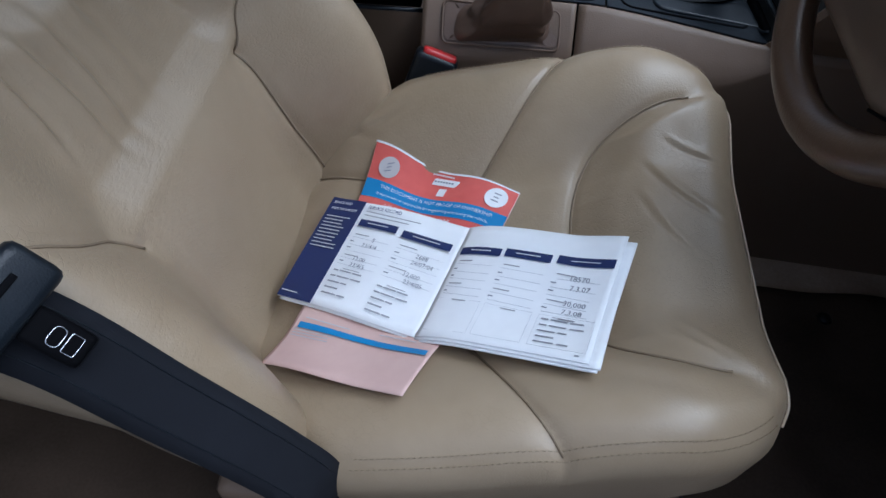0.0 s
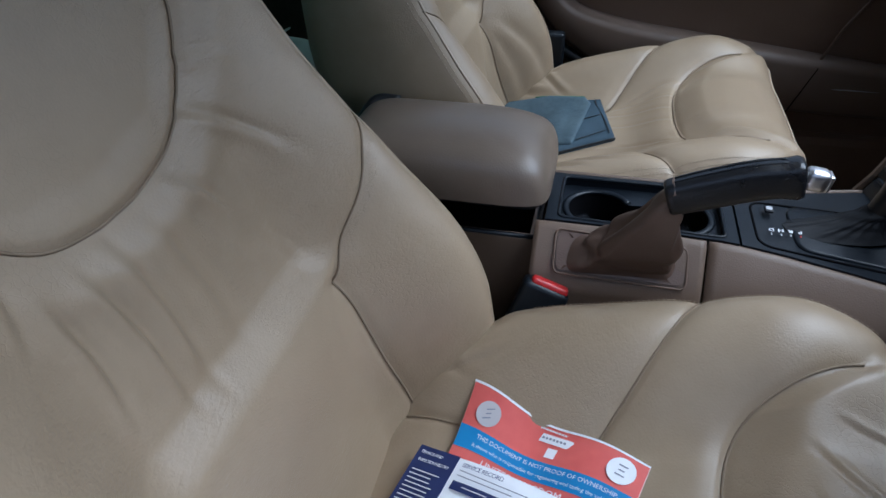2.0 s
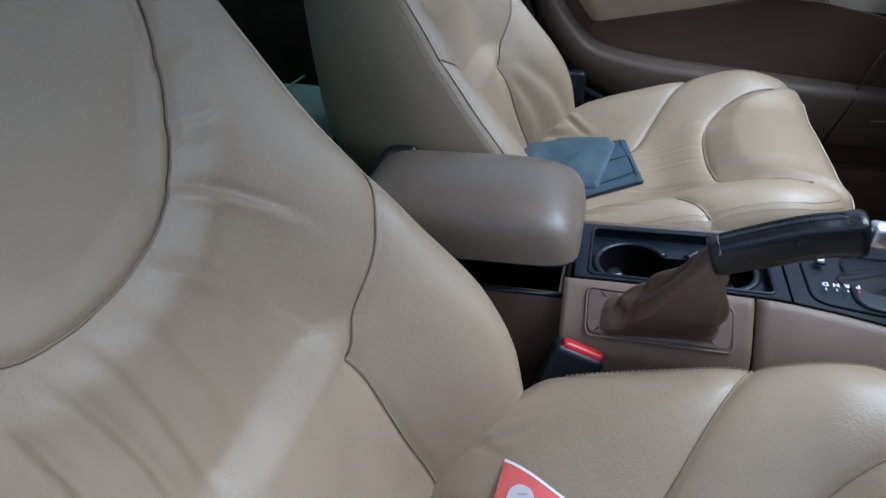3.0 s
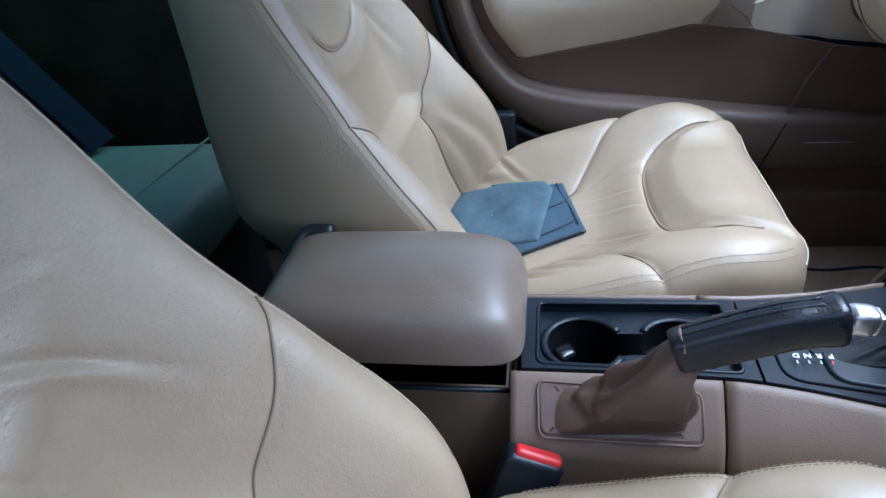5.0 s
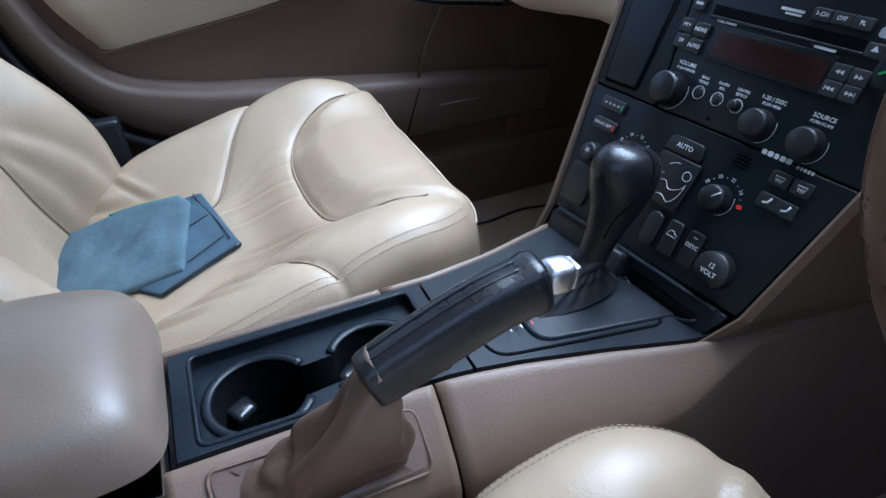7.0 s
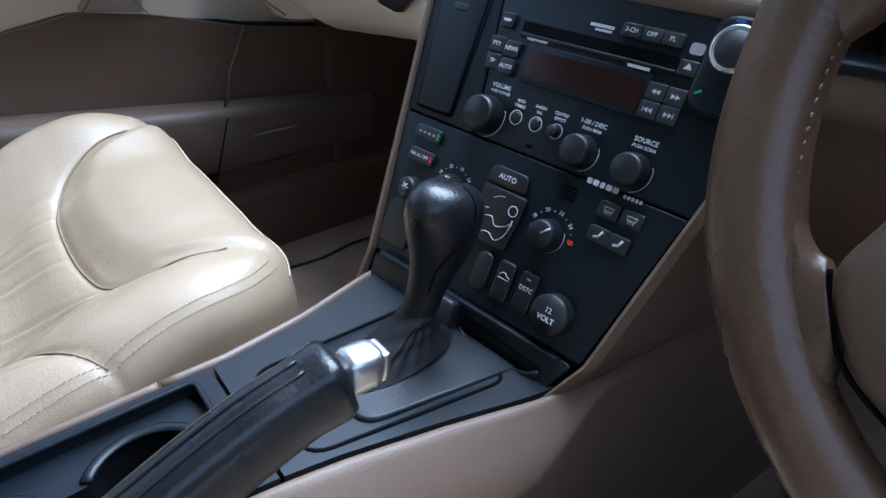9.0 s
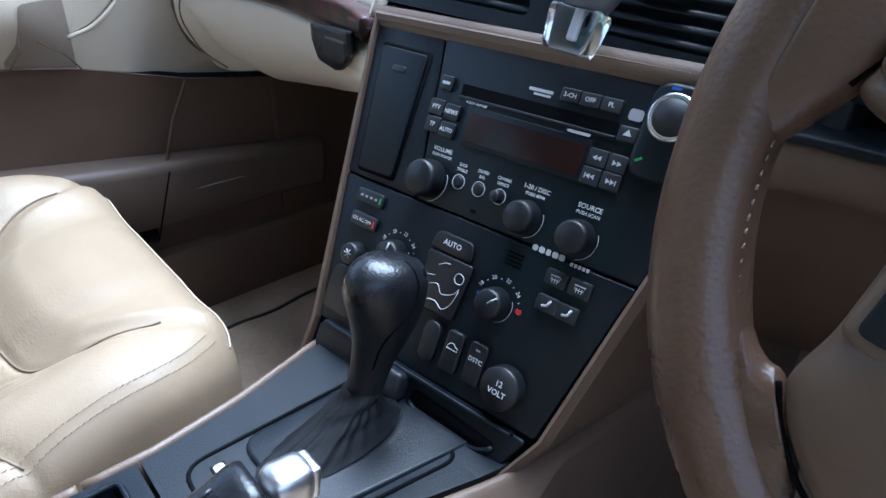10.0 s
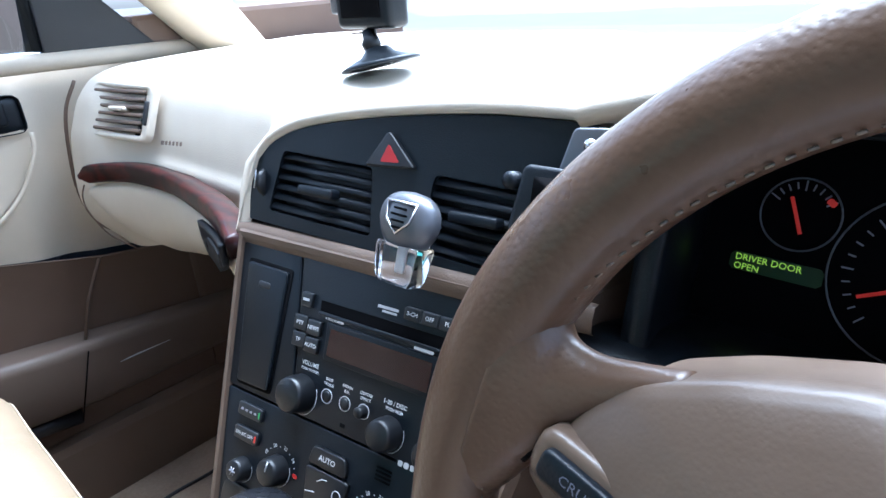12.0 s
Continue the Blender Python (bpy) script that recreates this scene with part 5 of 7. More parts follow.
for u, turn in ((-0.0545, 60), (0.0478, 25)):
    knob(u, -0.0885, 0.0118, 0.015, climate, "temperature_knob", turn + 20)
    for k, t in enumerate(("18", "20", "22", "24", "26")):
        a = math.radians(152 - 37 * k)
        caption(t, u + 0.0192 * math.cos(a), -0.0885 + 0.0192 * math.sin(a), 0.0042, climate, turn=math.degrees(a) - 90)
        if k < 4:
            a -= math.radians(18.5)
            flat_bar(0.001, 0.001, on_stack(u + 0.0185 * math.cos(a), -0.0885 + 0.0185 * math.sin(a), 0.0003), PRINT_WHITE, "mark", climate)
    flat_bar(0.0042, 0.0025, on_stack(u - 0.0165, -0.0870, 0.0003), PRINT_BLUE, "cold_mark", climate)
    flat_bar(0.0052, 0.0032, on_stack(u + 0.0192, -0.0872, 0.0004) @ pose(0, 0, 0, 0, 0, -8), PRINT_RED, "hot_mark", climate)
b = part("auto_button", slab(rounded([(-0.022, -0.0685), (0.019, -0.0685), (0.016, -0.0540), (-0.0185, -0.0540)], 0.005), 0.004, 0.0012, m=STACK), BLACK_SOFT, climate)
caption("AUTO", -0.0017, -0.0612, 0.0062, b, 0.0042)
air = part("airflow_buttons", slab(rounded([(-0.0165, -0.1165), (0.0175, -0.1165), (0.0225, -0.0705), (-0.0225, -0.0705)], 0.004), 0.004, 0.0012, m=STACK), BLACK_SOFT, climate)
lines = [[(0.0142, -0.0815)], [(-0.014, -0.097), (-0.004, -0.094), (0.002, -0.1), (0.012, -0.0965), (0.0165, -0.0905)], [(-0.014, -0.110), (-0.002, -0.107), (0.006, -0.111), (0.013, -0.1045), (0.0165, -0.0925)], [(-0.008, -0.0795), (-0.003, -0.0765), (0.002, -0.0755)], [(-0.0185, -0.0905), (-0.009, -0.0885)]]
head = [on_stack(0.0135, -0.0835, 0.0043) @ Vector((0.0042 * math.cos(a), 0.0042 * math.sin(a), 0)) for a in np.linspace(0, 2 * math.pi, 20, endpoint=False)]
part("mark", sweep(head, 0.0004, 5, closed=True), PRINT_WHITE, air)
for ln in lines[1:]:
    part("mark", sweep([on_stack(float(a), float(c), 0.0043).translation for a, c in spline(ln, 16)], 0.0004, 5), PRINT_WHITE, air)
for k in range(4):
    part("speaker_slit", box((0.014, 0.0012, 0.0012), (0.0500, -0.0490 - 0.0030 * k, 0), 0, m=STACK), BLACK_DEEP, climate)
for u, v in ((0.0866, -0.0540), (0.1052, -0.0540), (0.0862, -0.0728), (0.1024, -0.0730)):
    b = button(u, v, 0.0165, 0.0118, climate, r=0.002)
    if v > -0.06:
        part("mark", sweep([on_stack(u + a, v + c, 0.0037).translation for a, c in ((-0.004, 0.002), (0.004, 0.002), (0.003, -0.001), (-0.003, -0.001))], 0.0004, 5, closed=True), PRINT_WHITE, b)
        for k in (-0.002, 0, 0.002):
            flat_bar(0.0006, 0.0036, on_stack(u + k, v - 0.0012, 0.0037), PRINT_WHITE, "mark", b)
    else:
        part("mark", sweep([on_stack(u + a, v + c, 0.0037).translation for a, c in ((0.003, 0.0035), (0.001, -0.001), (-0.003, -0.002))], 0.001, 5), PRINT_WHITE, b)
# lower switches and socket
part("blank_panel", slab(rounded([(-0.1165, -0.1590), (-0.0800, -0.1590), (-0.0830, -0.1170), (-0.1135, -0.1170)], 0.008), 0.003, 0.001, m=STACK), BLACK_SOFT, climate)
for k, (u, v) in enumerate(((0.0045, -0.1385), (0.0270, -0.1375), (0.0490, -0.1370))):
    b = part("switch", slab(rounded([(u - 0.0078, v - 0.0165), (u + 0.0078, v - 0.0165), (u + 0.0078, v + 0.0165), (u - 0.0078, v + 0.0165)], 0.004 if k else 0.0075), 0.0045, 0.0014, m=STACK), BLACK_SOFT, climate)
    if k == 1:
        part("mark", sweep([on_stack(u + a, v + c + 0.004, 0.0047).translation for a, c in ((-0.005, -0.002), (0.005, -0.002), (0.005, 0.0005), (0.0025, 0.001), (0.001, 0.003), (-0.002, 0.003), (-0.004, 0.001))], 0.0004, 5, closed=True), PRINT_WHITE, b)
    if k == 2:
        caption("DSTC", u, v + 0.003, 0.0050, b, 0.0047)
        flat_bar(0.004, 0.0015, on_stack(u, v + 0.011, 0.0047), INK_GREY, "indicator", b)
sock = part("socket_cap", lathe([(0.0165, 0), (0.0162, 0.009), (0.0150, 0.0115), (0.0001, 0.012)], 36, m=on_stack(0.0770, -0.1415)), BLACK_SOFT, climate, "round black socket cap")
caption("12", 0.0770, -0.1375, 0.0060, sock, 0.0123)
caption("VOLT", 0.0770, -0.1445, 0.0060, sock, 0.0123)

# ashtray under the panel
ash = thing("ashtray", "closed black ashtray drawer below the climate panel", "ashtray", at=STACK @ Vector((0.02, -0.19, 0)))
part("drawer", slab(rounded([(-0.1140, -0.2030), (0.0900, -0.2020), (0.1060, -0.1700), (-0.1150, -0.1740)], 0.006), 0.004, 0.0015, m=STACK @ Matrix.Translation((0, 0, -0.004))), BLACK_PLASTIC, ash)
part("ledge", box((0.200, 0.004, 0.008), (-0.0050, -0.1705, 0.002), 0.0015, 3, m=STACK), BLACK_PLASTIC, ash)
part("handle", box((0.032, 0.024, 0.018), (-0.0185, -0.1830, 0.006), 0.005, 3, m=STACK), BUTTON_BLACK, ash)
# flat near-black patch paints the shade of a hollow
part("scoop", slab(rounded([(0.002, -0.197), (0.078, -0.196), (0.086, -0.184), (0.002, -0.180)], 0.007), 0.0006, m=STACK), BLACK_DEEP, ash)
part("scoop_lip", sweep([on_stack(u, -0.1985 + 0.012 * ((u - 0.04) / 0.045) ** 4, 0.001).translation for u in np.linspace(0.002, 0.084, 16)], 0.0022, 8), BLACK_PLASTIC, ash)

# ---- dashboard ----
VU, VV = Vector((0.125, -0.992, 0.0)).normalized(), Vector((0.34, 0.043, 0.94)).normalized()
VENTS = basis(Vector((1.12, 0.169, 0.861)), VU, VV, Vector((-0.932, -0.117, 0.342)).normalized())


def on_vents(u, v, w=0.0):
    return VENTS @ Matrix.Translation((u, v, w))


HOUSING = [tuple(p) for p in spline([(-0.001, 0.0), (-0.003, 0.025), (0.0015, 0.05), (0.019, 0.069), (0.059, 0.085), (0.137, 0.0975), (0.228, 0.105), (0.31, 0.1045)], 36)] + [(0.325, 0.09), (0.318, -0.004), (0.16, -0.0045)]


def dash_profile(y):
    end = float(smooth(0.70, 0.79, y))
    turned = float(smooth(0.732, 0.752, y))
    body = float(smooth(0.56, 0.71, y))
    near = 1 - float(smooth(0.165, 0.30, y))
    bow = 0.022 * (1 - ((max(y, 0.165) - 0.5) / 0.35) ** 2) * (1 - near) - 0.055 * near
    prof = spline([(1.235 + bow, 0.70 - 0.02 * body), (1.185 + bow, 0.815 - 0.02 * near - 0.06 * body), (1.192 + bow, 0.85), (1.205 + bow, 0.89), (1.225 + bow, 0.93 - 0.012 * end), (1.265 + bow * 0.6, 0.958 - 0.02 * end), (1.36, 0.966 - 0.02 * end), (1.55, 0.968), (1.76, 0.96)], 48)
    return [(x - 0.052 * body + 0.08 * turned**2, y, z) for x, z in prof]


def dash_face():
    """Passenger-side skin: stations across the car, each running from the glovebox's underside up and over to the windscreen."""
    return grid_mesh("face", [dash_profile(y) for y in np.r_[np.linspace(0.165, 0.725, 50), np.linspace(0.730, 0.752, 14)]])


part("dash_skin", dash_face(), DASH_CREAM, dashboard, "smooth cream dashboard skin")
# the hood over the middle vents, reaching to the instruments
rows = []
for k, u in enumerate(np.linspace(-0.012, 0.33, 40)):
    vtop = float(np.interp(u, [p[0] for p in HOUSING[3:-3]], [p[1] for p in HOUSING[3:-3]])) if u > 0.002 else float(curve_at([(-0.012, -0.012), (-0.003, 0.03), (0.002, 0.055)], u))
    a = VENTS @ Vector((u, vtop + 0.001, -0.002))
    b = VENTS @ Vector((u, vtop + 0.003, 0.004))
    c = VENTS @ Vector((u, vtop + 0.010, 0.003))
    rows.append([a, b, c, Vector((c.x + 0.06, c.y + 0.004, c.z + 0.006)), Vector((c.x + 0.13, c.y + 0.01, min(c.z + 0.005, 0.968))), Vector((1.5, c.y + 0.02, 0.968)), Vector((1.76, c.y + 0.02, 0.955))])
part("centre_hood", grid_mesh("hood", rows), DASH_CREAM, dashboard, "cream hood over the centre vents")
# the skin's upper part runs on behind the hood
rows = []
for y in np.linspace(0.168, -0.16, 24):
    k = float(smooth(0.168, 0.06, y))
    rows.append([(x + 0.05 * k * max(0, 1.3 - x) / 0.1, y, z - 0.012 * k) for x, _, z in dash_profile(y)[20:]])
part("dash_shelf", grid_mesh("shelf", rows), DASH_CREAM, dashboard)
# side cheek that joins hood and passenger skin
rows = []
for v in np.linspace(-0.02, 0.07, 14):
    edge_u = float(curve_at([(-0.02, -0.009), (0.0, -0.006), (0.025, -0.007), (0.05, -0.003), (0.07, 0.016)], v))
    p = VENTS @ Vector((edge_u, v, 0.003))
    q = VENTS @ Vector((edge_u - 0.010, v, 0.001))
    rows.append([VENTS @ Vector((edge_u + 0.005, v, -0.002)), p, q, Vector((q.x + 0.05, q.y + 0.012, q.z + 0.004)), Vector((q.x + 0.16, q.y + 0.02, q.z + 0.0))])
part("side_cheek", grid_mesh("cheek", rows), DASH_CREAM, dashboard)
band = [[on_vents(u, v, w).translation for v, w in ((-0.0235, 0.000), (-0.0215, 0.0045), (-0.0125, 0.0065), (-0.0055, 0.005), (-0.0035, -0.001))] for u in np.linspace(-0.010, 0.33, 30)]
part("vent_sill", grid_mesh("band", band), TRIM_BEIGE, dashboard, "beige band under the centre vents")

# centre vent housing
housing = part("vent_housing", slab(HOUSING, 0.004, 0.0, m=VENTS @ Matrix.Translation((0, 0, -0.022))), BLACK_PLASTIC, dashboard, "dark centre vent housing", soft=False)


def vent_front(holes):
    bm = bmesh.new()
    ed = []
    hs = []
    for loop in [HOUSING] + holes:
        vs = [bm.verts.new((p[0], p[1], 0)) for p in loop]
        e = [bm.edges.new((vs[k], vs[(k + 1) % len(vs)])) for k in range(len(vs))]
        ed += e
        hs.append(e)
    bmesh.ops.triangle_fill(bm, use_beauty=True, use_dissolve=False, edges=ed)
    for e in hs:
        r = bmesh.ops.extrude_edge_only(bm, edges=e)
        bmesh.ops.translate(bm, vec=(0, 0, -0.02), verts=[v for v in r["geom"] if isinstance(v, bmesh.types.BMVert)])
    bmesh.ops.recalc_face_normals(bm, faces=bm.faces)
    bmesh.ops.transform(bm, matrix=VENTS, verts=bm.verts)
    return bm


LEFT_VENT = [(0.0225, 0.0105), (0.1425, 0.0065), (0.1370, 0.0605), (0.0345, 0.0640)]
RIGHT_VENT = [(0.1905, 0.0040), (0.3000, -0.0010), (0.3080, 0.0560), (0.1960, 0.0610)]
part("vent_face", vent_front([rounded(LEFT_VENT, 0.006), rounded(RIGHT_VENT, 0.006)]), BLACK_PLASTIC, housing, soft=False)
for quad, tab in ((LEFT_VENT, 0.0835), (RIGHT_VENT, 0.236)):
    (a0, b0), (a1, b1), (a2, b2), (a3, b3) = quad
    for k in range(6):
        t = (k + 0.55) / 6
        p, q = (a0 + (a3 - a0) * t, b0 + (b3 - b0) * t), (a1 + (a2 - a1) * t, b1 + (b2 - b1) * t)
        part("slat", sweep([on_vents(*p, -0.004).translation, on_vents(*q, -0.004).translation], 0.0034, 8, flat=0.38, up=(-0.6, 0, 0.8)), BLACK_PLASTIC, housing)
    part("vent_tab", box((0.040, 0.008, 0.012), (tab, 0.034, 0.002), 0.003, 3, m=VENTS), BLACK_PLASTIC, housing)
part("thumb_wheel", lathe([(0.0001, -0.003), (0.011, -0.003), (0.013, 0), (0.011, 0.003), (0.0001, 0.003)], 24, m=on_vents(0.0128, 0.034, -0.004) @ pose(0, 0, 0, 0, 90, 8)), BLACK_SOFT, housing)
# chrome sliver laid on the thumb wheel in place of a highlight
part("wheel_glint", box((0.0016, 0.016, 0.002), (0.0128, 0.036, 0.009), 0.0006, m=VENTS), CHROME, housing)

hazard = thing("hazard_switch", "triangular black hazard switch with a red triangle", "hazard switch", at=VENTS @ Vector((0.157, 0.07, 0)))
part("button", slab(rounded([(0.1320, 0.0605), (0.1810, 0.0625), (0.1525, 0.0890)], 0.004), 0.005, 0.0015, m=VENTS), BLACK_SOFT, hazard)
part("red_triangle", slab(rounded([(0.1480, 0.0650), (0.1665, 0.0658), (0.1545, 0.0790)], 0.002), 0.0004, m=on_vents(0, 0, 0.005)), RED_BUTTON, hazard, "deep red triangle", soft=False)

# air freshener clipped to the vent
fresh = thing("air_freshener", "silver and clear plastic air freshener clipped to the centre vent", "air freshener", at=VENTS @ Vector((0.185, 0.02, 0.02)))
mf = on_vents(0.200, 0.024, 0.028) @ pose(0, 0, 0, 0, 0, -4)
head_rows = [[(r * math.cos(t) * (1.0), h, 0.55 * r * math.sin(t)) for t in np.linspace(0, 2 * math.pi, 32, endpoint=False)] for h, r in spline([(-0.014, 0.0165), (-0.006, 0.022), (0.004, 0.0245), (0.014, 0.022), (0.021, 0.014), (0.0235, 0.0005)], 30)]
bm = grid_mesh("h", head_rows, close_v=True, caps=True)
bmesh.ops.transform(bm, matrix=mf, verts=bm.verts)
cap = part("silver_head", bm, SILVER, fresh, "silver grey plastic head")
for k in range(4):
    part("grille_slot", box((0.014 - 0.003 * abs(k - 1), 0.0016, 0.002), (0, 0.012 - 0.0042 * k, 0.0122 + 0.0006 * k), 0.0006, m=mf), BLACK_DEEP, cap)
part("grille_rim", sweep([mf @ Vector(p) for p in ((-0.012, 0.016, 0.011), (0.012, 0.016, 0.011), (0.010, 0.004, 0.0135), (0, -0.005, 0.0135), (-0.010, 0.004, 0.0135))], 0.0012, 6, closed=True), CHROME, cap)
glass_rows = [[(a * s, h, b * s) for a, b in rounded([(-0.018, -0.011), (0.018, -0.011), (0.018, 0.011), (-0.018, 0.011)], 0.005, 3)] for h, s in ((-0.0125, 1.02), (-0.016, 1.06), (-0.036, 0.92), (-0.040, 0.82), (-0.0402, 0.02))]
bm = grid_mesh("v", glass_rows, close_v=True, caps=True)
bmesh.ops.transform(bm, matrix=mf, verts=bm.verts)
part("clear_vial", bm, PLASTIC_CLEAR, fresh, "clear plastic vial")
part("wick", box((0.007, 0.018, 0.006), (0.002, -0.023, 0), 0.002, m=mf), PAPER, fresh, "white wick")
part("clip", box((0.008, 0.01, 0.03), (0, 0.004, -0.022), 0.002, m=mf), BLACK_SOFT, fresh)

# phone cradle on the right of the vents
cradle = thing("phone_cradle", "black phone display bracket on a grey plate by the instruments", "phone bracket", at=VENTS @ Vector((0.29, 0.085, 0.02)))
part("plate", slab(rounded([(0.282, 0.072), (0.335, 0.072), (0.335, 0.108), (0.290, 0.106)], 0.004), 0.005, 0.0015, m=on_vents(0.012, -0.006, 0.008)), SILVER, cradle, "grey metal plate")
part("screw", lathe([(0.0042, 0), (0.004, 0.0015), (0.0001, 0.002)], 18, m=on_vents(0.314, 0.090, 0.013)), CHROME, cradle)
part("display_case", slab(rounded([(0.262, 0.044), (0.330, 0.040), (0.334, 0.084), (0.268, 0.086)], 0.005), 0.012, 0.003, m=on_vents(0.013, -0.011, 0.018)), BLACK_PLASTIC, cradle)
part("case_ear", lathe([(0.006, 0), (0.0055, 0.008), (0.002, 0.010), (0.0001, 0.010)], 18, m=on_vents(0.272, 0.064, 0.020)), BLACK_PLASTIC, cradle)
part("screen", slab(rect(0.045, 0.026, 0.002, (0.312, 0.055)), 0.001, m=on_vents(0, 0, 0.030)), BLACK_DEEP, cradle)
for k in range(6):
    flat_bar(0.002, 0.0028, on_vents(0.284 + 0.003 * k, 0.0365, 0.0302), PRINT_WHITE, "maker_mark", cradle)

# passenger side vent
PV = basis(Vector((1.203, 0.628, 0.905)), Vector((0.235, -0.972, 0)).normalized(), Vector((0.41, 0.099, 0.906)).normalized(), Vector((-0.881, -0.213, 0.422)).normalized()) @ Matrix.Scale(1.12, 4)
side_vent = thing("side_vent", "cream slatted air vent at the passenger end of the dashboard", "air vent", at=(1.203, 0.628, 0.905))
fr = rounded([(-0.071, -0.034), (0.058, -0.038), (0.061, 0.034), (-0.063, 0.040)], 0.012, 6)
inn = rounded([(-0.062, -0.026), (0.045, -0.030), (0.047, 0.028), (-0.054, 0.032)], 0.005, 6)
rows = [[(a, b, -0.004) for a, b in fr], [(a * 0.99, b * 0.98, 0.0035) for a, b in fr], [(a * 0.96, b * 0.93, 0.0055) for a, b in fr], [(a, b, 0.0040) for a, b in inn], [(a, b, -0.012) for a, b in inn]]
bm = grid_mesh("f", rows, close_v=True)
bmesh.ops.transform(bm, matrix=PV, verts=bm.verts)
part("frame", bm, DASH_CREAM, side_vent)
part("back", slab([(a * 1.02, b * 1.02) for a, b in inn], 0.002, m=PV @ Matrix.Translation((0, 0, -0.0115))), BLACK_DEEP, side_vent, soft=False)
for k in range(6):
    v = -0.0235 + 0.0098 * k
    part("slat", box((0.104, 0.0046, 0.011), (-0.007, v, 0.001), 0.0012, m=PV @ pose(0, 0, 0, 0, 0, -1)), TRIM_BEIGE, side_vent)
part("vent_tab", box((0.030, 0.006, 0.012), (-0.002, 0.002, 0.006), 0.0025, m=PV), DASH_CREAM, side_vent)
part("thumb_wheel", box((0.004, 0.030, 0.012), (0.053, -0.002, 0.004), 0.0018, m=PV), BLACK_SOFT, side_vent)

# wood trim: a tapering bowed strip, and the glovebox under it
strip = thing("wood_trim", "polished dark red burr wood strip across the dashboard", "wood trim", at=(1.19, 0.5, 0.82))
line = spline([(0.686, 0.8165, 1.150), (0.66, 0.8215, 1.162), (0.60, 0.824, 1.186), (0.50, 0.822, 1.197), (0.40, 0.824, 1.182), (0.30, 0.831, 1.156), (0.22, 0.8365, 1.128), (0.172, 0.8385, 1.108)], 48)
rows = []
for k, (y, z, x) in enumerate(line):
    s = k / (len(line) - 1)
    h = 0.0142 * (0.35 + 0.65 * float(smooth(0, 0.08, s))) * (1 - 0.22 * float(smooth(0.75, 1.0, s)))
    rows.append([(x + 0.012, y, z + 0.8 * h)] + [(x + dx, y, z + dz * h) for dx, dz in ((-0.002, 0.97), (-0.008, 1.0), (-0.0122, 0.95), (-0.0142, 0.84), (-0.0150, 0.68), (-0.0152, 0.45), (-0.0152, 0.0), (-0.0148, -0.4), (-0.0138, -0.75), (-0.0105, -0.95), (-0.005, -1.0))] + [(x + 0.012, y, z - 0.9 * h)])
part("wood_strip", grid_mesh("wood", rows, close_v=True, caps=True), WOOD, strip)
glove = thing("glovebox", "cream glovebox door under the wood strip with dark latch", "glovebox", at=(1.17, 0.47, 0.75))
rows = []
for y in np.linspace(0.692, 0.172, 44):
    end = 0.2 * float(smooth(0.65, 0.692, y))
    x0 = float(np.interp(-y, -line[:, 0], line[:, 2]))
    z0 = float(np.interp(-y, -line[:, 0], line[:, 1])) - 0.0165
    low = float(curve_at([(0.17, 0.752), (0.34, 0.722), (0.42, 0.705), (0.52, 0.688), (0.60, 0.680), (0.64, 0.694), (0.672, 0.718), (0.692, 0.770)], y))
    drop = (z0 - low) / 1.02
    prof = spline([(x0 + 0.004, z0 + 0.002), (x0 - 0.010 + 0.02 * end, z0 - 0.012), (x0 - 0.006 + 0.03 * end, z0 - drop * 0.55), (x0 + 0.026 + 0.03 * end, z0 - drop * 0.92), (x0 + 0.09, z0 - drop * 1.08), (x0 + 0.24, z0 - drop * 1.05)], 28)
    rows.append([(x, y, z) for x, z in prof])
part("door", grid_mesh("glove", rows), DASH_CREAM, glove)
gap = [(1.140, 0.686, 0.803), (1.136, 0.6945, 0.786), (1.136, 0.694, 0.765), (1.142, 0.685, 0.743), (1.152, 0.669, 0.720), (1.172, 0.640, 0.700)]
part("door_gap", sweep(spline(gap, 24), 0.0011, 6), TRIM_BROWN, glove)


def on_glove(y, z, lift):
    return (float(np.interp(-y, -line[:, 0], line[:, 2])) - 0.0125 - lift, y, z)


def latch_piece(y0, y1, top, low, lift, thick):
    rows = [[on_glove(y, z, lift) for z in np.linspace(float(soft_at(low, y, 0.008)), float(curve_at(top, y)), 8)] for y in np.linspace(y0, y1, 20)]
    bm = grid_mesh("latch", rows)
    bmesh.ops.solidify(bm, geom=list(bm.faces), thickness=thick)
    return bm


LATCH_TOP = [(0.200, 0.832), (0.35, 0.812)]
part("latch_plate", latch_piece(0.203, 0.348, LATCH_TOP, [(0.200, 0.815), (0.216, 0.802), (0.256, 0.782), (0.331, 0.777), (0.350, 0.800)], 0.002, 0.006), BLACK_PLASTIC, glove, "dark latch plate")
part("latch", latch_piece(0.212, 0.292, [(0.200, 0.822), (0.35, 0.802)], [(0.205, 0.812), (0.225, 0.798), (0.28, 0.789), (0.292, 0.792)], 0.006, 0.004), BLACK_SOFT, glove)
part("lock", lathe([(0.0075, 0), (0.007, 0.004), (0.0001, 0.005)], 20, m=pose(*on_glove(0.318, 0.793, 0.004), 0, -90, -20)), BLACK_SOFT, glove)
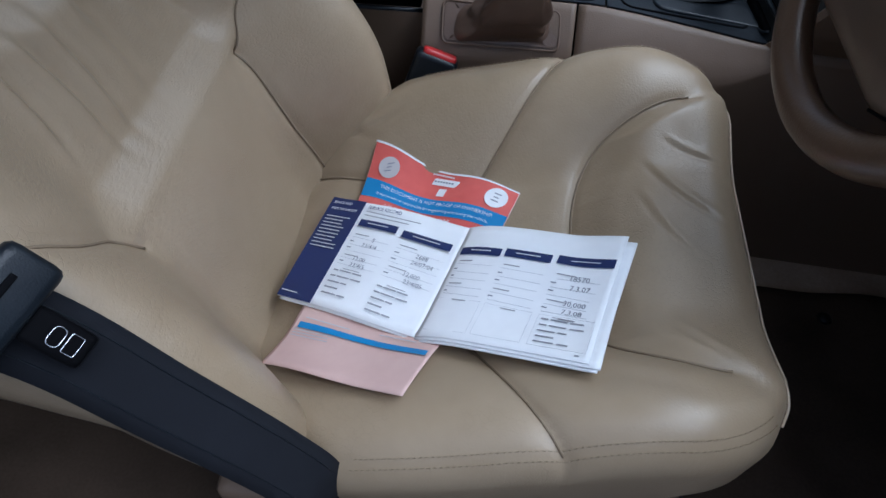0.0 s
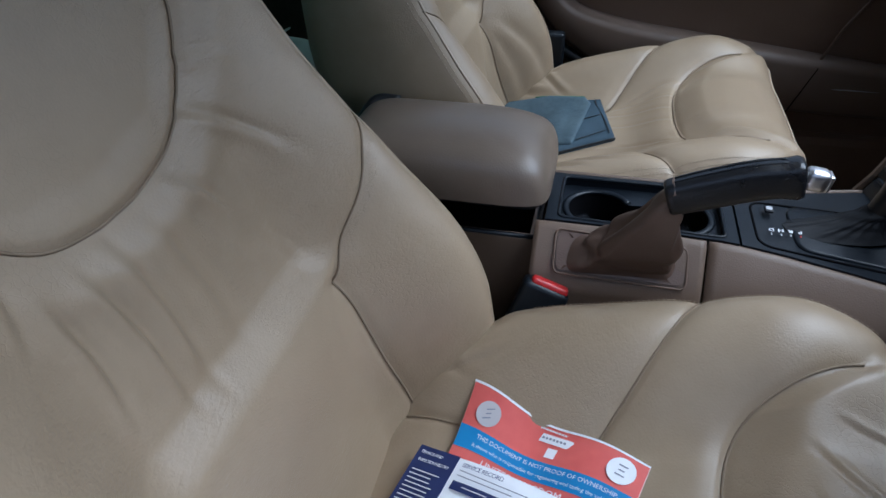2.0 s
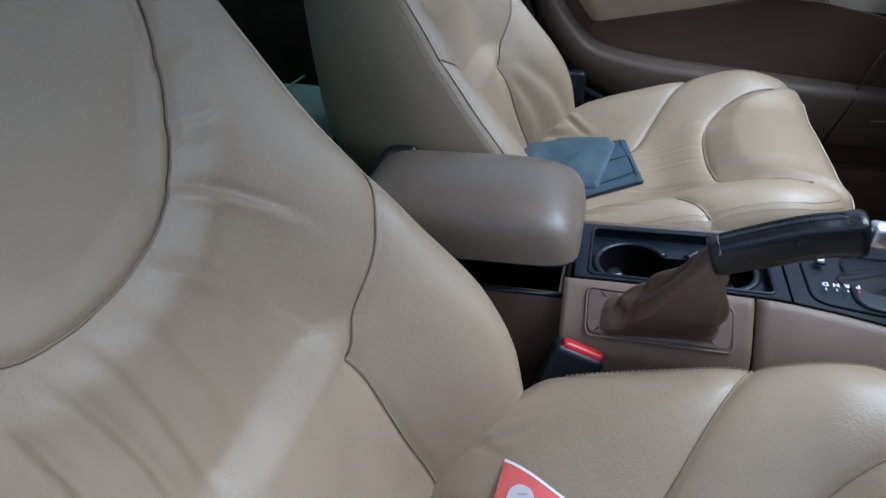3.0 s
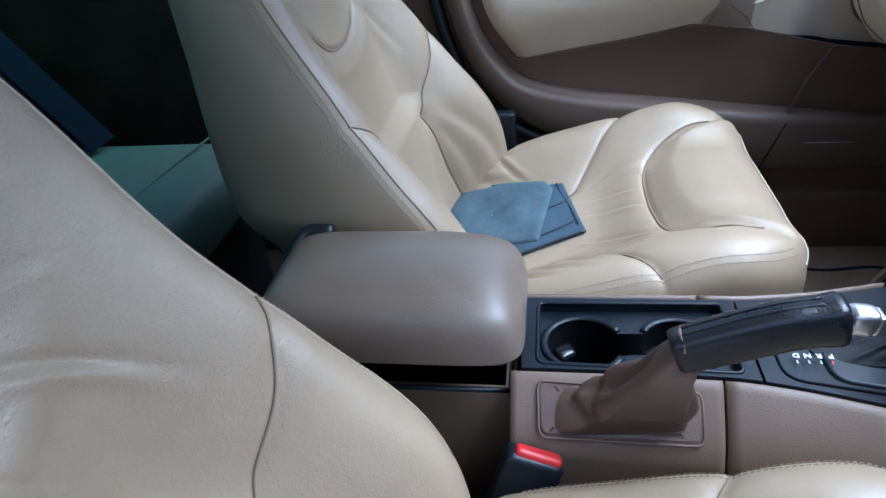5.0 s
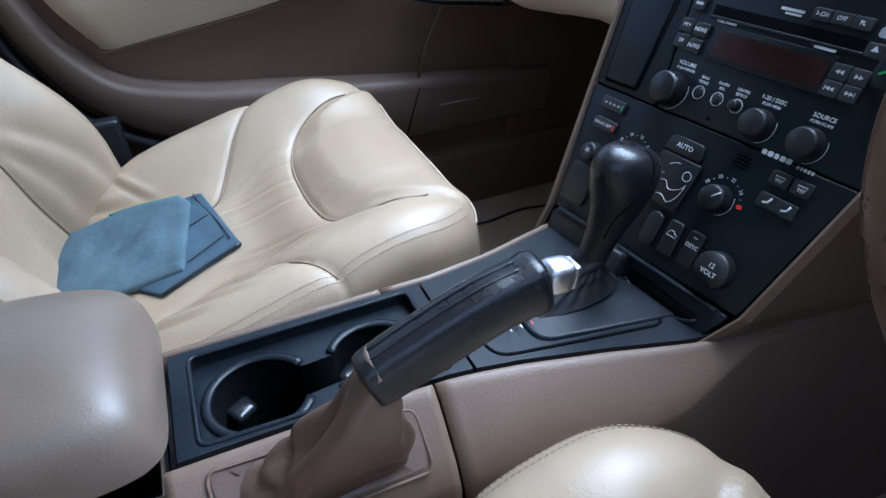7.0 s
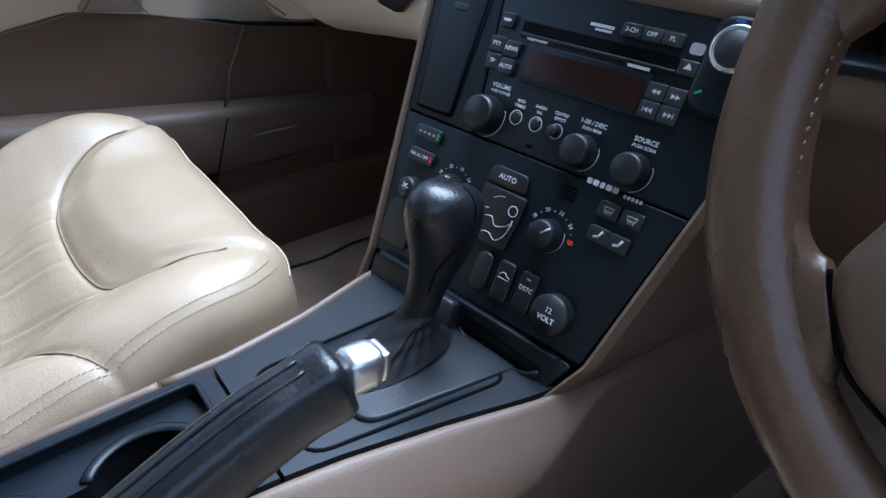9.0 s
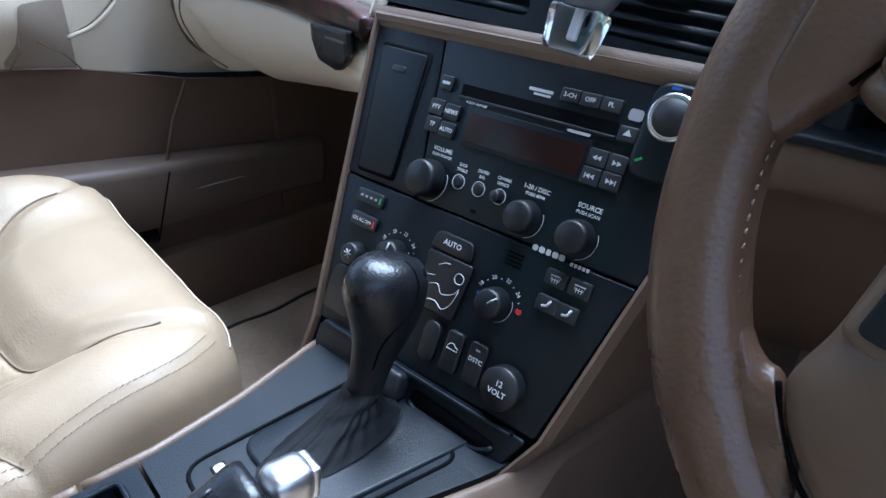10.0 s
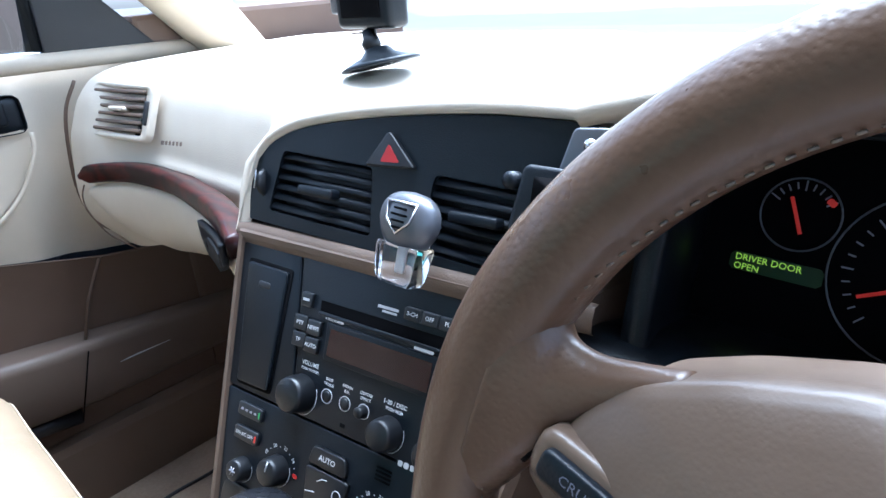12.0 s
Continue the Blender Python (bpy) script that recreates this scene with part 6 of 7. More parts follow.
# strip paints the shadow line between dashboard and door
part("end_shadow_strip", sweep(spline([(1.19, 0.757, 0.945), (1.165, 0.757, 0.90), (1.152, 0.757, 0.83), (1.150, 0.757, 0.77), (1.165, 0.753, 0.72), (1.20, 0.74, 0.690)], 30), 0.0028, 8), TRIM_BROWN, dashboard, "brown strip drawn for the shadow gap at the dashboard's end")
# embossed airbag lettering as plain bars, and the defroster slot
for k, wdt in enumerate((0.006, 0.005, 0.004, 0.004, 0.004, 0.004)):
    flat_bar(wdt, 0.005, PV @ pose(0.088 + 0.0065 * k, -0.036, 0.0045, 0, 0, 0), TRIM_BEIGE, "embossed_mark", dashboard)
for k in range(4):
    part("defroster_slot", box((0.006, 0.10, 0.004), (1.315 + 0.011 * k, 0.655, 0.958), 0.001), BLACK_DEEP, dashboard)

# camera on a sucker foot
gps = thing("dash_camera", "small black camera on a suction foot on the dashboard", "dash camera", at=(1.285, 0.157, 0.966))
part("suction_foot", lathe([(0.0001, 0.018), (0.011, 0.018), (0.018, 0.011), (0.035, 0.005), (0.041, 0.002), (0.040, 0.0), (0.0001, 0.0)], 36, m=pose(1.285, 0.157, 0.972, -12, 0, 0)), BLACK_PLASTIC, gps)
part("ball", lathe([(0.0001, -0.010), (0.007, -0.008), (0.010, 0), (0.007, 0.008), (0.0001, 0.010)], 20, m=pose(1.288, 0.172, 0.992)), BLACK_SOFT, gps)
part("stem", sweep([(1.286, 0.160, 0.978), (1.288, 0.172, 0.990), (1.292, 0.178, 1.004)], 0.0075, 10), BLACK_PLASTIC, gps)
part("camera_case", box((0.03, 0.080, 0.056), (1.300, 0.180, 1.034), 0.008, 3), BLACK_PLASTIC, gps)
part("screen", box((0.002, 0.058, 0.038), (1.2845, 0.180, 1.036), 0.0008), BLACK_DEEP, gps)
part("case_bracket", box((0.012, 0.012, 0.05), (1.292, 0.222, 1.046), 0.003), SILVER, gps)

# driver's side: knee panel, instruments and their hood
# lower knee panel is beige; brown puts its shadow into the colour
for name, profile, mat, label in (("bezel_shelf", [(1.33, 0.785), (1.26, 0.808), (1.205, 0.829), (1.185, 0.834), (1.165, 0.836), (1.150, 0.834), (1.147, 0.829)], BLACK_PLASTIC, "dark shelf under the instruments"), ("knee_panel", [(1.158, 0.831), (1.150, 0.827), (1.149, 0.818), (1.152, 0.803), (1.160, 0.795), (1.185, 0.793)], TRIM_BEIGE, "beige band under the instruments"), ("knee_panel_lower", [(1.178, 0.796), (1.186, 0.775), (1.200, 0.72), (1.235, 0.66), (1.30, 0.61), (1.45, 0.58)], TRIM_BROWN, "knee panel under the wheel, brown standing for beige in shadow")):
    rows = [[(x - 0.02 * float(smooth(-0.2, -0.11, y)), y, z) for x, z in spline(profile, 30)] for y in np.linspace(-0.105, -0.80, 20)]
    part(name, grid_mesh(name, rows), mat, dashboard, label)
cluster = thing("instrument_cluster", "dark instrument cluster with a red-needled gauge and green message display", "instrument cluster", at=(1.2, -0.36, 0.9))
CL = basis(Vector((1.299, -0.363, 0.864)), Vector((0, -1, 0)), Vector((0.287, 0, 0.958)).normalized(), Vector((-0.958, 0, 0.287)).normalized()) @ Matrix.Scale(1.2, 4)
part("dial_plate", slab(rect(0.40, 0.155, 0.03), 0.004, m=CL @ Matrix.Translation((0, 0, -0.006))), BLACK_DEEP, cluster, soft=False)
bez = rounded([(-0.205, -0.078), (0.205, -0.078), (0.205, 0.075), (-0.205, 0.075)], 0.035, 8)
rows = [[CL @ Vector((a * f, b * (g if b > 0 else h), d)) for a, b in bez] for f, g, h, d in ((0.79, 0.98, 1, 0), (0.78, 0.94, 1.02, 0.02), (0.71, 0.74, 1.05, 0.100), (0.72, 0.75, 1.06, 0.103), (0.78, 0.77, 1.1, 0.101), (0.92, 0.9, 1.1, -0.02))]
part("bezel", grid_mesh("bez", rows, close_v=True), BLACK_PLASTIC, cluster, "dark blue-black bezel")
for u, v, r in ((-0.113, 0.017, 0.0205), (-0.048, -0.007, 0.046), (0.058, -0.007, 0.046)):
    ring = [CL @ Vector((u + r * math.cos(a), v + r * math.sin(a), 0.001)) for a in np.linspace(0, 2 * math.pi, 48, endpoint=False)]
    g = part("gauge", sweep(ring, 0.0007, 6, closed=True), SILVER, cluster, "round gauge with a silver rim")
    for k in range(9 if r < 0.03 else 25):
        a = math.radians(150 - 120 * k / 8) if r < 0.03 else math.radians(225 - 270 * k / 24)
        flat_bar(0.004 if k % 4 else 0.006, 0.0009, CL @ pose(u + 0.8 * r * math.cos(a), v + 0.8 * r * math.sin(a), 0.0002, 0, 0, math.degrees(a)), INK_GREY, "tick", g)
    na = math.radians(112) if r < 0.03 else math.radians(205)
    part("needle", box((r * 1.05, 0.0020, 0.001), (r * 0.18, 0, 0.003), 0.0003, m=CL @ pose(u, v - (0.004 if r < 0.03 else 0), 0, 0, 0, math.degrees(na))), LED_RED, g, "red needle")
flat_bar(0.005, 0.0035, CL @ pose(-0.099, 0.026, 0.0003, 0, 0, -35), LED_RED, "hot_mark", cluster)
flat_bar(0.050, 0.0110, CL @ pose(-0.1195, -0.0160, 0.0002, 0, 0, -1), LCD_BACK, "message_display", cluster, "green message display")
words("DRIVER DOOR", 0.0055, CL @ pose(-0.1235, -0.0135, 0.0008, 0, 0, -1), LCD_GREEN, "message", cluster, spread=1.0)
words("OPEN", 0.0055, CL @ pose(-0.1345, -0.0187, 0.0008, 0, 0, -1), LCD_GREEN, "message", cluster)
rows = []
for y in np.linspace(-0.150, -0.60, 24):
    e = 1 - ((y + 0.367) / 0.235) ** 2
    zt = 0.974 + 0.036 * max(e, -0.2)
    rows.append([(1.36, y, zt - 0.010), (1.225, y, zt - 0.012), (1.150, y, zt - 0.012), (1.142, y, zt - 0.004), (1.150, y, zt + 0.002), (1.25, y, zt + 0.012), (1.45, y, 0.992), (1.76, y, 0.96)])
part("instrument_hood", grid_mesh("ih", rows), DASH_CREAM, dashboard, "cream hood over the instruments")
part("dash_end", grid_mesh("de", [[(1.17 + 0.05 * k, y, 0.975) for k in range(12)] for y in np.linspace(-0.58, -0.8, 4)]), DASH_CREAM, dashboard)
part("column_shroud", sweep([(1.02, -0.362, 0.87), (1.12, -0.362, 0.835), (1.25, -0.362, 0.79)], [0.045, 0.055, 0.06], 20), TRIM_BEIGE, dashboard, "beige steering column shroud")
for s in (-1, 1):
    st = part("stalk", sweep([(1.06, -0.362 + s * 0.04, 0.872), (1.055, -0.362 + s * 0.10, 0.885), (1.045, -0.362 + s * 0.155, 0.892)], [0.008, 0.008, 0.010], 12), BLACK_PLASTIC, dashboard, "black column stalk")

# ---- steering wheel ----
WT = 0.3076
WHEEL = basis(Vector((0.9852, -0.3621, 0.8795)), Vector((0, -1, 0)), Vector((math.sin(WT), 0, math.cos(WT))), Vector((-math.cos(WT), 0, math.sin(WT))))
wheel = thing("steering_wheel", "worn brown leather four-spoke steering wheel with cruise buttons", "steering wheel", at=(1.02, -0.3621, 0.86))
RIM = 0.1628
rows = []
for a in np.linspace(0, 2 * math.pi, 144, endpoint=False):
    row = []
    deg = math.degrees(a) % 360
    fat = 1.0 + 0.10 * max(math.exp(-(((deg - c) / 16) ** 2)) for c in (22, 158, 207, 333))
    for t in np.linspace(0, 2 * math.pi, 24, endpoint=False):
        r = 0.0155 * fat * (1.0 + 0.05 * math.cos(2 * t))
        row.append(WHEEL @ Vector(((RIM + r * math.cos(t)) * math.cos(a), (RIM + r * math.cos(t)) * math.sin(a), 1.02 * r * math.sin(t))))
    rows.append(row)
rim_part = part("rim", grid_mesh("rim", rows, close_u=True, close_v=True), WHEEL_LEATHER, wheel)
# short stitches round the inside
for k in range(190):
    a = 2 * math.pi * k / 190
    deg = math.degrees(a)
    if 110 < deg < 148 or 176 < deg < 202:
        p = Vector(((RIM - 0.0157) * math.cos(a), (RIM - 0.0157) * math.sin(a), 0.005))
        q = Vector(((RIM - 0.0159) * math.cos(a + 0.013), (RIM - 0.0159) * math.sin(a + 0.013), 0.0065))
        part("stitch", sweep([WHEEL @ p, WHEEL @ q], 0.0005, 5), STITCH_PALE, rim_part)


def web(upper, lower, thick, s):
    """A leather web lofted between two edges in the wheel's plane."""
    up, lo = spline(upper, 40), spline(lower, 40)
    n = min(len(up), len(lo))
    up, lo = up[np.linspace(0, len(up) - 1, n).astype(int)], lo[np.linspace(0, len(lo) - 1, n).astype(int)]
    rows = []
    for k in range(n):
        mid, half = (up[k] + lo[k]) / 2, (up[k] - lo[k]) / 2
        th = thick[0] + (thick[1] - thick[0]) * k / (n - 1)
        rows.append([WHEEL @ Vector((s * (mid[0] + half[0] * math.cos(t)), mid[1] + half[1] * math.cos(t), th * math.sin(t))) for t in np.linspace(0, 2 * math.pi, 22, endpoint=False)])
    return grid_mesh("web", rows, close_v=True, caps=True)


UPPER = ([(-0.1390, 0.0920), (-0.1330, 0.0790), (-0.1295, 0.0690), (-0.1255, 0.0632), (-0.1170, 0.0612), (-0.1060, 0.0625), (-0.0900, 0.0655)], [(-0.1585, -0.012), (-0.1455, 0.001), (-0.1340, 0.016), (-0.1235, 0.031), (-0.1130, 0.0425), (-0.0900, 0.0560)])
LOWER = ([(-0.1490, -0.0400), (-0.1380, -0.0520), (-0.1310, -0.0615), (-0.1245, -0.0672), (-0.1195, -0.0685)], [(-0.0960, -0.1330), (-0.0970, -0.1240), (-0.0980, -0.1150), (-0.0990, -0.1060), (-0.1010, -0.0990)])
HALF_HUB = [(-0.050, 0.0765), (-0.080, 0.0685), (-0.1035, 0.0590), (-0.1150, 0.0475), (-0.1255, 0.0325), (-0.1325, 0.0205), (-0.1265, 0.0150), (-0.1150, 0.0100), (-0.1065, 0.0010), (-0.1045, -0.0140), (-0.1062, -0.0285), (-0.1100, -0.0510), (-0.1140, -0.0615), (-0.1158, -0.0700), (-0.1090, -0.0845), (-0.0950, -0.1005), (-0.0700, -0.1120)]
hub_line = rounded(HALF_HUB + [(-x, y) for x, y in reversed(HALF_HUB)], 0.006, 4)
rows = [[WHEEL @ Vector((a * f, b * f, h)) for a, b in hub_line] for f, h in ((1.0, -0.03), (1.0, 0.001), (0.996, 0.0055), (0.985, 0.0085), (0.95, 0.0115), (0.85, 0.016), (0.6, 0.023), (0.3, 0.026), (0.02, 0.027))]
hub = part("airbag_cover", grid_mesh("hub", rows, close_v=True, caps=True), HUB_SKIN, wheel, "smooth brown airbag cover")
for s in (-1, 1):
    for run in (HALF_HUB[3:6], HALF_HUB[13:17]):
        part("hub_gap", sweep([WHEEL @ Vector((s * a * 1.006, b * 1.006, 0.0062)) for a, b in spline(run, 24)], 0.0011, 6), BLACK_DEEP, wheel)
    part("spoke", web(*UPPER, (0.0150, 0.0072), -s), WHEEL_LEATHER, wheel)
    part("spoke", web(*LOWER, (0.0085, 0.0098), -s), WHEEL_LEATHER, wheel)
    for (x0, y0), (x1, y1), txt in (((-0.1195, 0.0310), (-0.0920, 0.0235), "CRUISE"), ((-0.0885, 0.0120), (-0.0980, -0.0430), "O")):
        (xa, ya), (xb, yb) = ((x0, y0), (x1, y1)) if s > 0 else ((-x1, y1), (-x0, y0))
        cx, cy = (xa + xb) / 2, (ya + yb) / 2
        ang = math.degrees(math.atan2(yb - ya, xb - xa))
        mm = WHEEL @ pose(cx, cy, 0.0172, 0, 0, ang)
        ln = math.hypot(x1 - x0, y1 - y0)
        pad = part("button_bezel", slab(rect(ln + 0.012, 0.0185, 0.007), 0.015, 0.0045, 4, m=mm @ Matrix.Translation((0, 0, -0.0152))), HUB_SKIN, wheel, "brown button bezel")
        but = part("button", slab(rect(ln + 0.002, 0.0098, 0.003), 0.0035, 0.0012, m=mm @ Matrix.Translation((0, 0, -0.0005))), BLACK_PLASTIC, pad, "black rocker button")
        if txt == "CRUISE":
            words(txt, 0.0046, mm @ pose(0, 0, 0.0033, 0, 0, 0), INK_PEN, "lettering", but)
        else:
            part("mark", sweep([mm @ Vector((-ln / 2 + 0.006 + 0.0022 * math.cos(a), 0.0022 * math.sin(a), 0.0033)) for a in np.linspace(0, 6.28, 16, endpoint=False)], 0.0004, 5, closed=True), INK_STAMP, but)

# ---- passenger door ----
door = thing("door_1", "passenger door with cream armrest, brown lower panel and map pocket", "door", kind="structure", at=(0.75, 0.85, 0.25))
TRIM_LINE = [(0.20, 0.62), (0.42, 0.645), (0.542, 0.662), (0.788, 0.694), (0.907, 0.714), (0.99, 0.700), (1.16, 0.657), (1.35, 0.63)]


def door_panel(z_of, y_of, n=60, m=24, x0=0.17, x1=1.45):
    rows = []
    for x in np.linspace(x0, x1, n):
        lo, hi = z_of(x)
        rows.append([(x, y_of(x, z, (z - lo) / (hi - lo)), z) for z in np.linspace(lo, hi, m)])
    return grid_mesh("panel", rows)


def arm_swell(x):
    return smooth(0.24, 0.34, x) * (1 - smooth(0.90, 1.04, x))


def upper_y(x, t):
    return 0.785 - 0.058 * arm_swell(x) * math.exp(-(((t - 0.30) / 0.26) ** 2)) - 0.012 * math.sin(math.pi * t) + 0.02 * smooth(0.85, 1, t) + 0.034 * smooth(1.06, 1.14, x)


# the cream pad ends behind in a slanting rounded edge
REAR_EDGE = [(0.62, 0.566), (0.679, 0.548), (0.734, 0.516), (0.794, 0.494), (0.95, 0.46)]
rows = []
for u in np.linspace(0, 1, 60):
    low = float(curve_at(TRIM_LINE, 0.55 + u * 0.90))
    row = []
    for t in np.linspace(0, 1, 24):
        z = low + t * (0.99 - low)
        x = float(soft_at(REAR_EDGE, z)) + u * (1.45 - float(soft_at(REAR_EDGE, z)))
        row.append((x, float(upper_y(x, t)) + 0.03 * (1 - float(smooth(0, 0.035, u))) ** 2, z))
    rows.append(row)
part("upper_panel", grid_mesh("upper", rows), TRIM_CREAM, door, "cream padded upper door panel")
part("lower_panel", door_panel(lambda x: (0.33, max(float(curve_at(TRIM_LINE, x)) - 0.002, 0.99 - 3.0 * max(0.0, x - 0.44))), lambda x, z, s: 0.792 - 0.006 * smooth(0.85, 1.0, s) + 0.004 * smooth(1.06, 1.14, x + 0.4 * (0.6 - z))), TRIM_BROWN, door, "brown lower door panel")
# brown line along the joint also paints the shadow under the cream edge
part("trim_joint_shadow", sweep([(x, 0.776 - 0.012 * float(arm_swell(x)), float(curve_at(TRIM_LINE, x)) - 0.001) for x in np.linspace(0.56, 1.4, 50)], 0.0016, 6), TRIM_BROWN, door)
rows = [[(x, float(upper_y(x, (z - float(curve_at(TRIM_LINE, x))) / (0.99 - float(curve_at(TRIM_LINE, x))))) - 0.0035, z) for z in np.linspace(float(curve_at(TRIM_LINE, x)), float(curve_at([(0.905, 0.720), (0.925, 0.748), (0.938, 0.80), (1.0, 0.80)], x)), 10)] for x in np.linspace(0.907, 0.998, 16)]
part("armrest_bracket", grid_mesh("bracket", rows), TRIM_TAUPE, door, "taupe bracket at the front of the armrest")
# map pocket: a lip that sweeps from the rear of the armrest down and forward, over a rounded band
LIP = spline([(0.448, 0.95), (0.462, 0.80), (0.485, 0.72), (0.520, 0.661), (0.574, 0.612), (0.679, 0.583), (0.80, 0.566), (1.075, 0.530), (1.40, 0.49)], 72)
HEM = spline([(0.412, 0.95), (0.428, 0.80), (0.452, 0.70), (0.483, 0.633), (0.525, 0.577), (0.603, 0.519), (0.75, 0.462), (1.05, 0.415), (1.40, 0.395)], 72)
rows = []
for (x, z), (xo, zo) in zip(LIP, HEM):
    y = 0.736 + 0.03 * float(smooth(1.0, 1.4, x))
    mix = [(x * (1 - k) + xo * k, z * (1 - k) + zo * k) for k in (0.12, 0.5, 0.9, 1.0)]
    rows.append([(x + 0.006, 0.790, z + 0.006), (x + 0.002, y + 0.012, z + 0.005), (x, y, z), (mix[0][0], y - 0.002, mix[0][1]), (mix[1][0], y + 0.001, mix[1][1]), (mix[2][0], y + 0.008, mix[2][1]), (mix[3][0], y + 0.018, mix[3][1]), (mix[3][0] + 0.004, 0.800, mix[3][1] - 0.004)])
part("map_pocket", grid_mesh("pocket", rows), TRIM_POCKET, door, "brown map pocket with rounded lip")
part("door_seal", sweep(spline([(0.385, 0.775, 0.98), (0.402, 0.772, 0.80), (0.428, 0.770, 0.69), (0.462, 0.768, 0.618), (0.508, 0.768, 0.556), (0.592, 0.768, 0.497), (0.75, 0.768, 0.440), (1.05, 0.770, 0.395)], 48), 0.014, 8), BLACK_SOFT, door, "black rubber door seal")
part("panel_crease", sweep([(1.155, 0.778, 0.655), (1.118, 0.776, 0.59), (1.085, 0.752, 0.522)], 0.003, 6), TRIM_BROWN, door)
part("pocket_joint", sweep([(1.085, 0.737, 0.520), (1.065, 0.739, 0.46), (1.045, 0.742, 0.40)], 0.0013, 6), BLACK_DEEP, door)
part("scuff", sweep([(1.10, 0.744, 0.474), (1.16, 0.747, 0.473), (1.22, 0.751, 0.470)], [0.0006, 0.0014, 0.0005], 6), PRINT_WHITE, door, "pale scuff mark")
# inner handle, its dark bowl and the pull cup
part("handle_bowl", box((0.125, 0.012, 0.056), (1.050, 0.772, 0.909), 0.014, 3, m=None), BLACK_PLASTIC, door, "dark handle recess")
part("inner_handle", box((0.090, 0.010, 0.034), (1.045, 0.765, 0.912), 0.005, 3), BLACK_PLASTIC, door, "dark blue-grey inner handle")
cup = spline([(1.112, 0.755, 0.882), (1.105, 0.752, 0.85), (1.075, 0.750, 0.80), (1.03, 0.748, 0.762), (0.99, 0.748, 0.748)], 24)
part("pull_cup_edge", sweep(cup, 0.0032, 8), TRIM_CREAM, door, "rounded rim of the pull cup")
part("pull_cup", grid_mesh("cup", [[(x, 0.768, z), (x - 0.03, 0.770, z + 0.012), (0.97, 0.762, z + 0.02)] for x, y, z in cup]), TRIM_CREAM, door)
part("armrest_joint", sweep([(1.00, 0.758, 0.70), (0.985, 0.757, 0.722), (0.955, 0.750, 0.745), (0.93, 0.74, 0.765)], 0.0010, 6), TRIM_BROWN, door)
part("armrest_joint", sweep([(0.905, 0.732, 0.716), (0.925, 0.735, 0.738), (0.93, 0.735, 0.765)], 0.0010, 6), TRIM_BROWN, door)
# belt line, window frame, mirror triangle, glass
part("window_sill", sweep([(0.15, 0.79, 0.976), (1.15, 0.79, 0.974), (1.45, 0.79, 0.97)], 0.014, 10), TRIM_CREAM, door)
part("mirror_corner", slab([(1.168, 0.980), (1.345, 0.980), (1.20, 1.13), (1.172, 1.13)], 0.014, 0.003, m=Matrix.Translation((0, 0.80, 0)) @ pose(0, 0, 0, 90, 0, 0)), BLACK_SOFT, door, "black mirror corner cover", soft=False)
part("window_frame", sweep([(1.16, 0.80, 0.99), (1.17, 0.795, 1.10), (0.95, 0.66, 1.37), (0.1, 0.66, 1.39)], 0.013, 8), BLACK_PLASTIC, door)
part("pane", grid_mesh("pane", [[(0.12, 0.80, 0.985), (0.12, 0.665, 1.385)], [(1.16, 0.80, 0.985), (0.95, 0.665, 1.37)]]), PANE, door, "side window glass")
part("door_skin", box((1.3, 0.03, 0.74), (0.8, 0.84, 0.62), 0.012), PAINT, door, "dark painted outer door skin")

# ---- papers on the driver's seat ----
DCY = -0.393


class Sheet:
    """A sheet lying on the cushion: s runs along its width, t down its length."""

    def __init__(self, tl, tr, br, bl, lift, curl):
        self.q, self.lift, self.curl = [np.array(c) for c in (tl, tr, br, bl)], lift, curl

    def at(self, s, t, up=0.0):
        a, b, c, d = self.q
        x, y = (a * (1 - s) + b * s) * (1 - t) + (d * (1 - s) + c * s) * t
        return Vector((x, y, seat_z_soft(x, y) + self.lift + self.curl(s, t) + up))

    def spot(self, s, t, up=0.0, turn=0.0):
        p = self.at(s, t, up)
        ex = (self.at(min(s + 0.01, 1.2), t) - self.at(s - 0.01, t)).normalized()
        ey = (self.at(s, t - 0.01) - self.at(s, t + 0.01)).normalized()
        ez = ex.cross(ey).normalized()
        return basis(p, ex, ez.cross(ex), ez) @ pose(0, 0, 0, 0, 0, turn)

    def mesh(self, s0, s1, t0, t1, up, n=24, m=24, thick=0.0005):
        top = [[self.at(s, t, up) for t in np.linspace(t0, t1, m)] for s in np.linspace(s0, s1, n)]
        bm = grid_mesh("sheet", top)
        if thick:
            bmesh.ops.solidify(bm, geom=list(bm.faces), thickness=thick)
        return bm

    def size(self):
        return float(np.linalg.norm(self.q[1] - self.q[0])), float(np.linalg.norm(self.q[3] - self.q[0]))


def sheet_words(sheet, text, size, s, t, up, material, name, parent, spread=1.0):
    """Lettering that follows the sheet's curve."""
    ob = words(text, size, Matrix(), material, name, parent, spread=spread)
    W, H = sheet.size()
    for v in ob.data.vertices:
        v.co = sheet.at(s + v.co.x / W, t - v.co.y / H, up)
    return ob


def seat_z_soft(x, y):
    w = y - DCY
    return 0.455 + 0.262 * (x - 0.46) + 0.058 * float(smooth(0.085, 0.215, abs(w))) * 0.95 + 0.010 * float(smooth(0.78, 0.84, x))


def bars(sheet, s0, t0, length, count, step, h, mat, name, parent, up, ragged=0.2, seed=1):
    rng = random.Random(seed)
    W, H = sheet.size()
    for k in range(count):
        ln = length * (1 - ragged * rng.random())
        flat_bar(ln * W, h, sheet.spot(s0 + ln / 2, t0 + k * step, up), mat, name, parent)


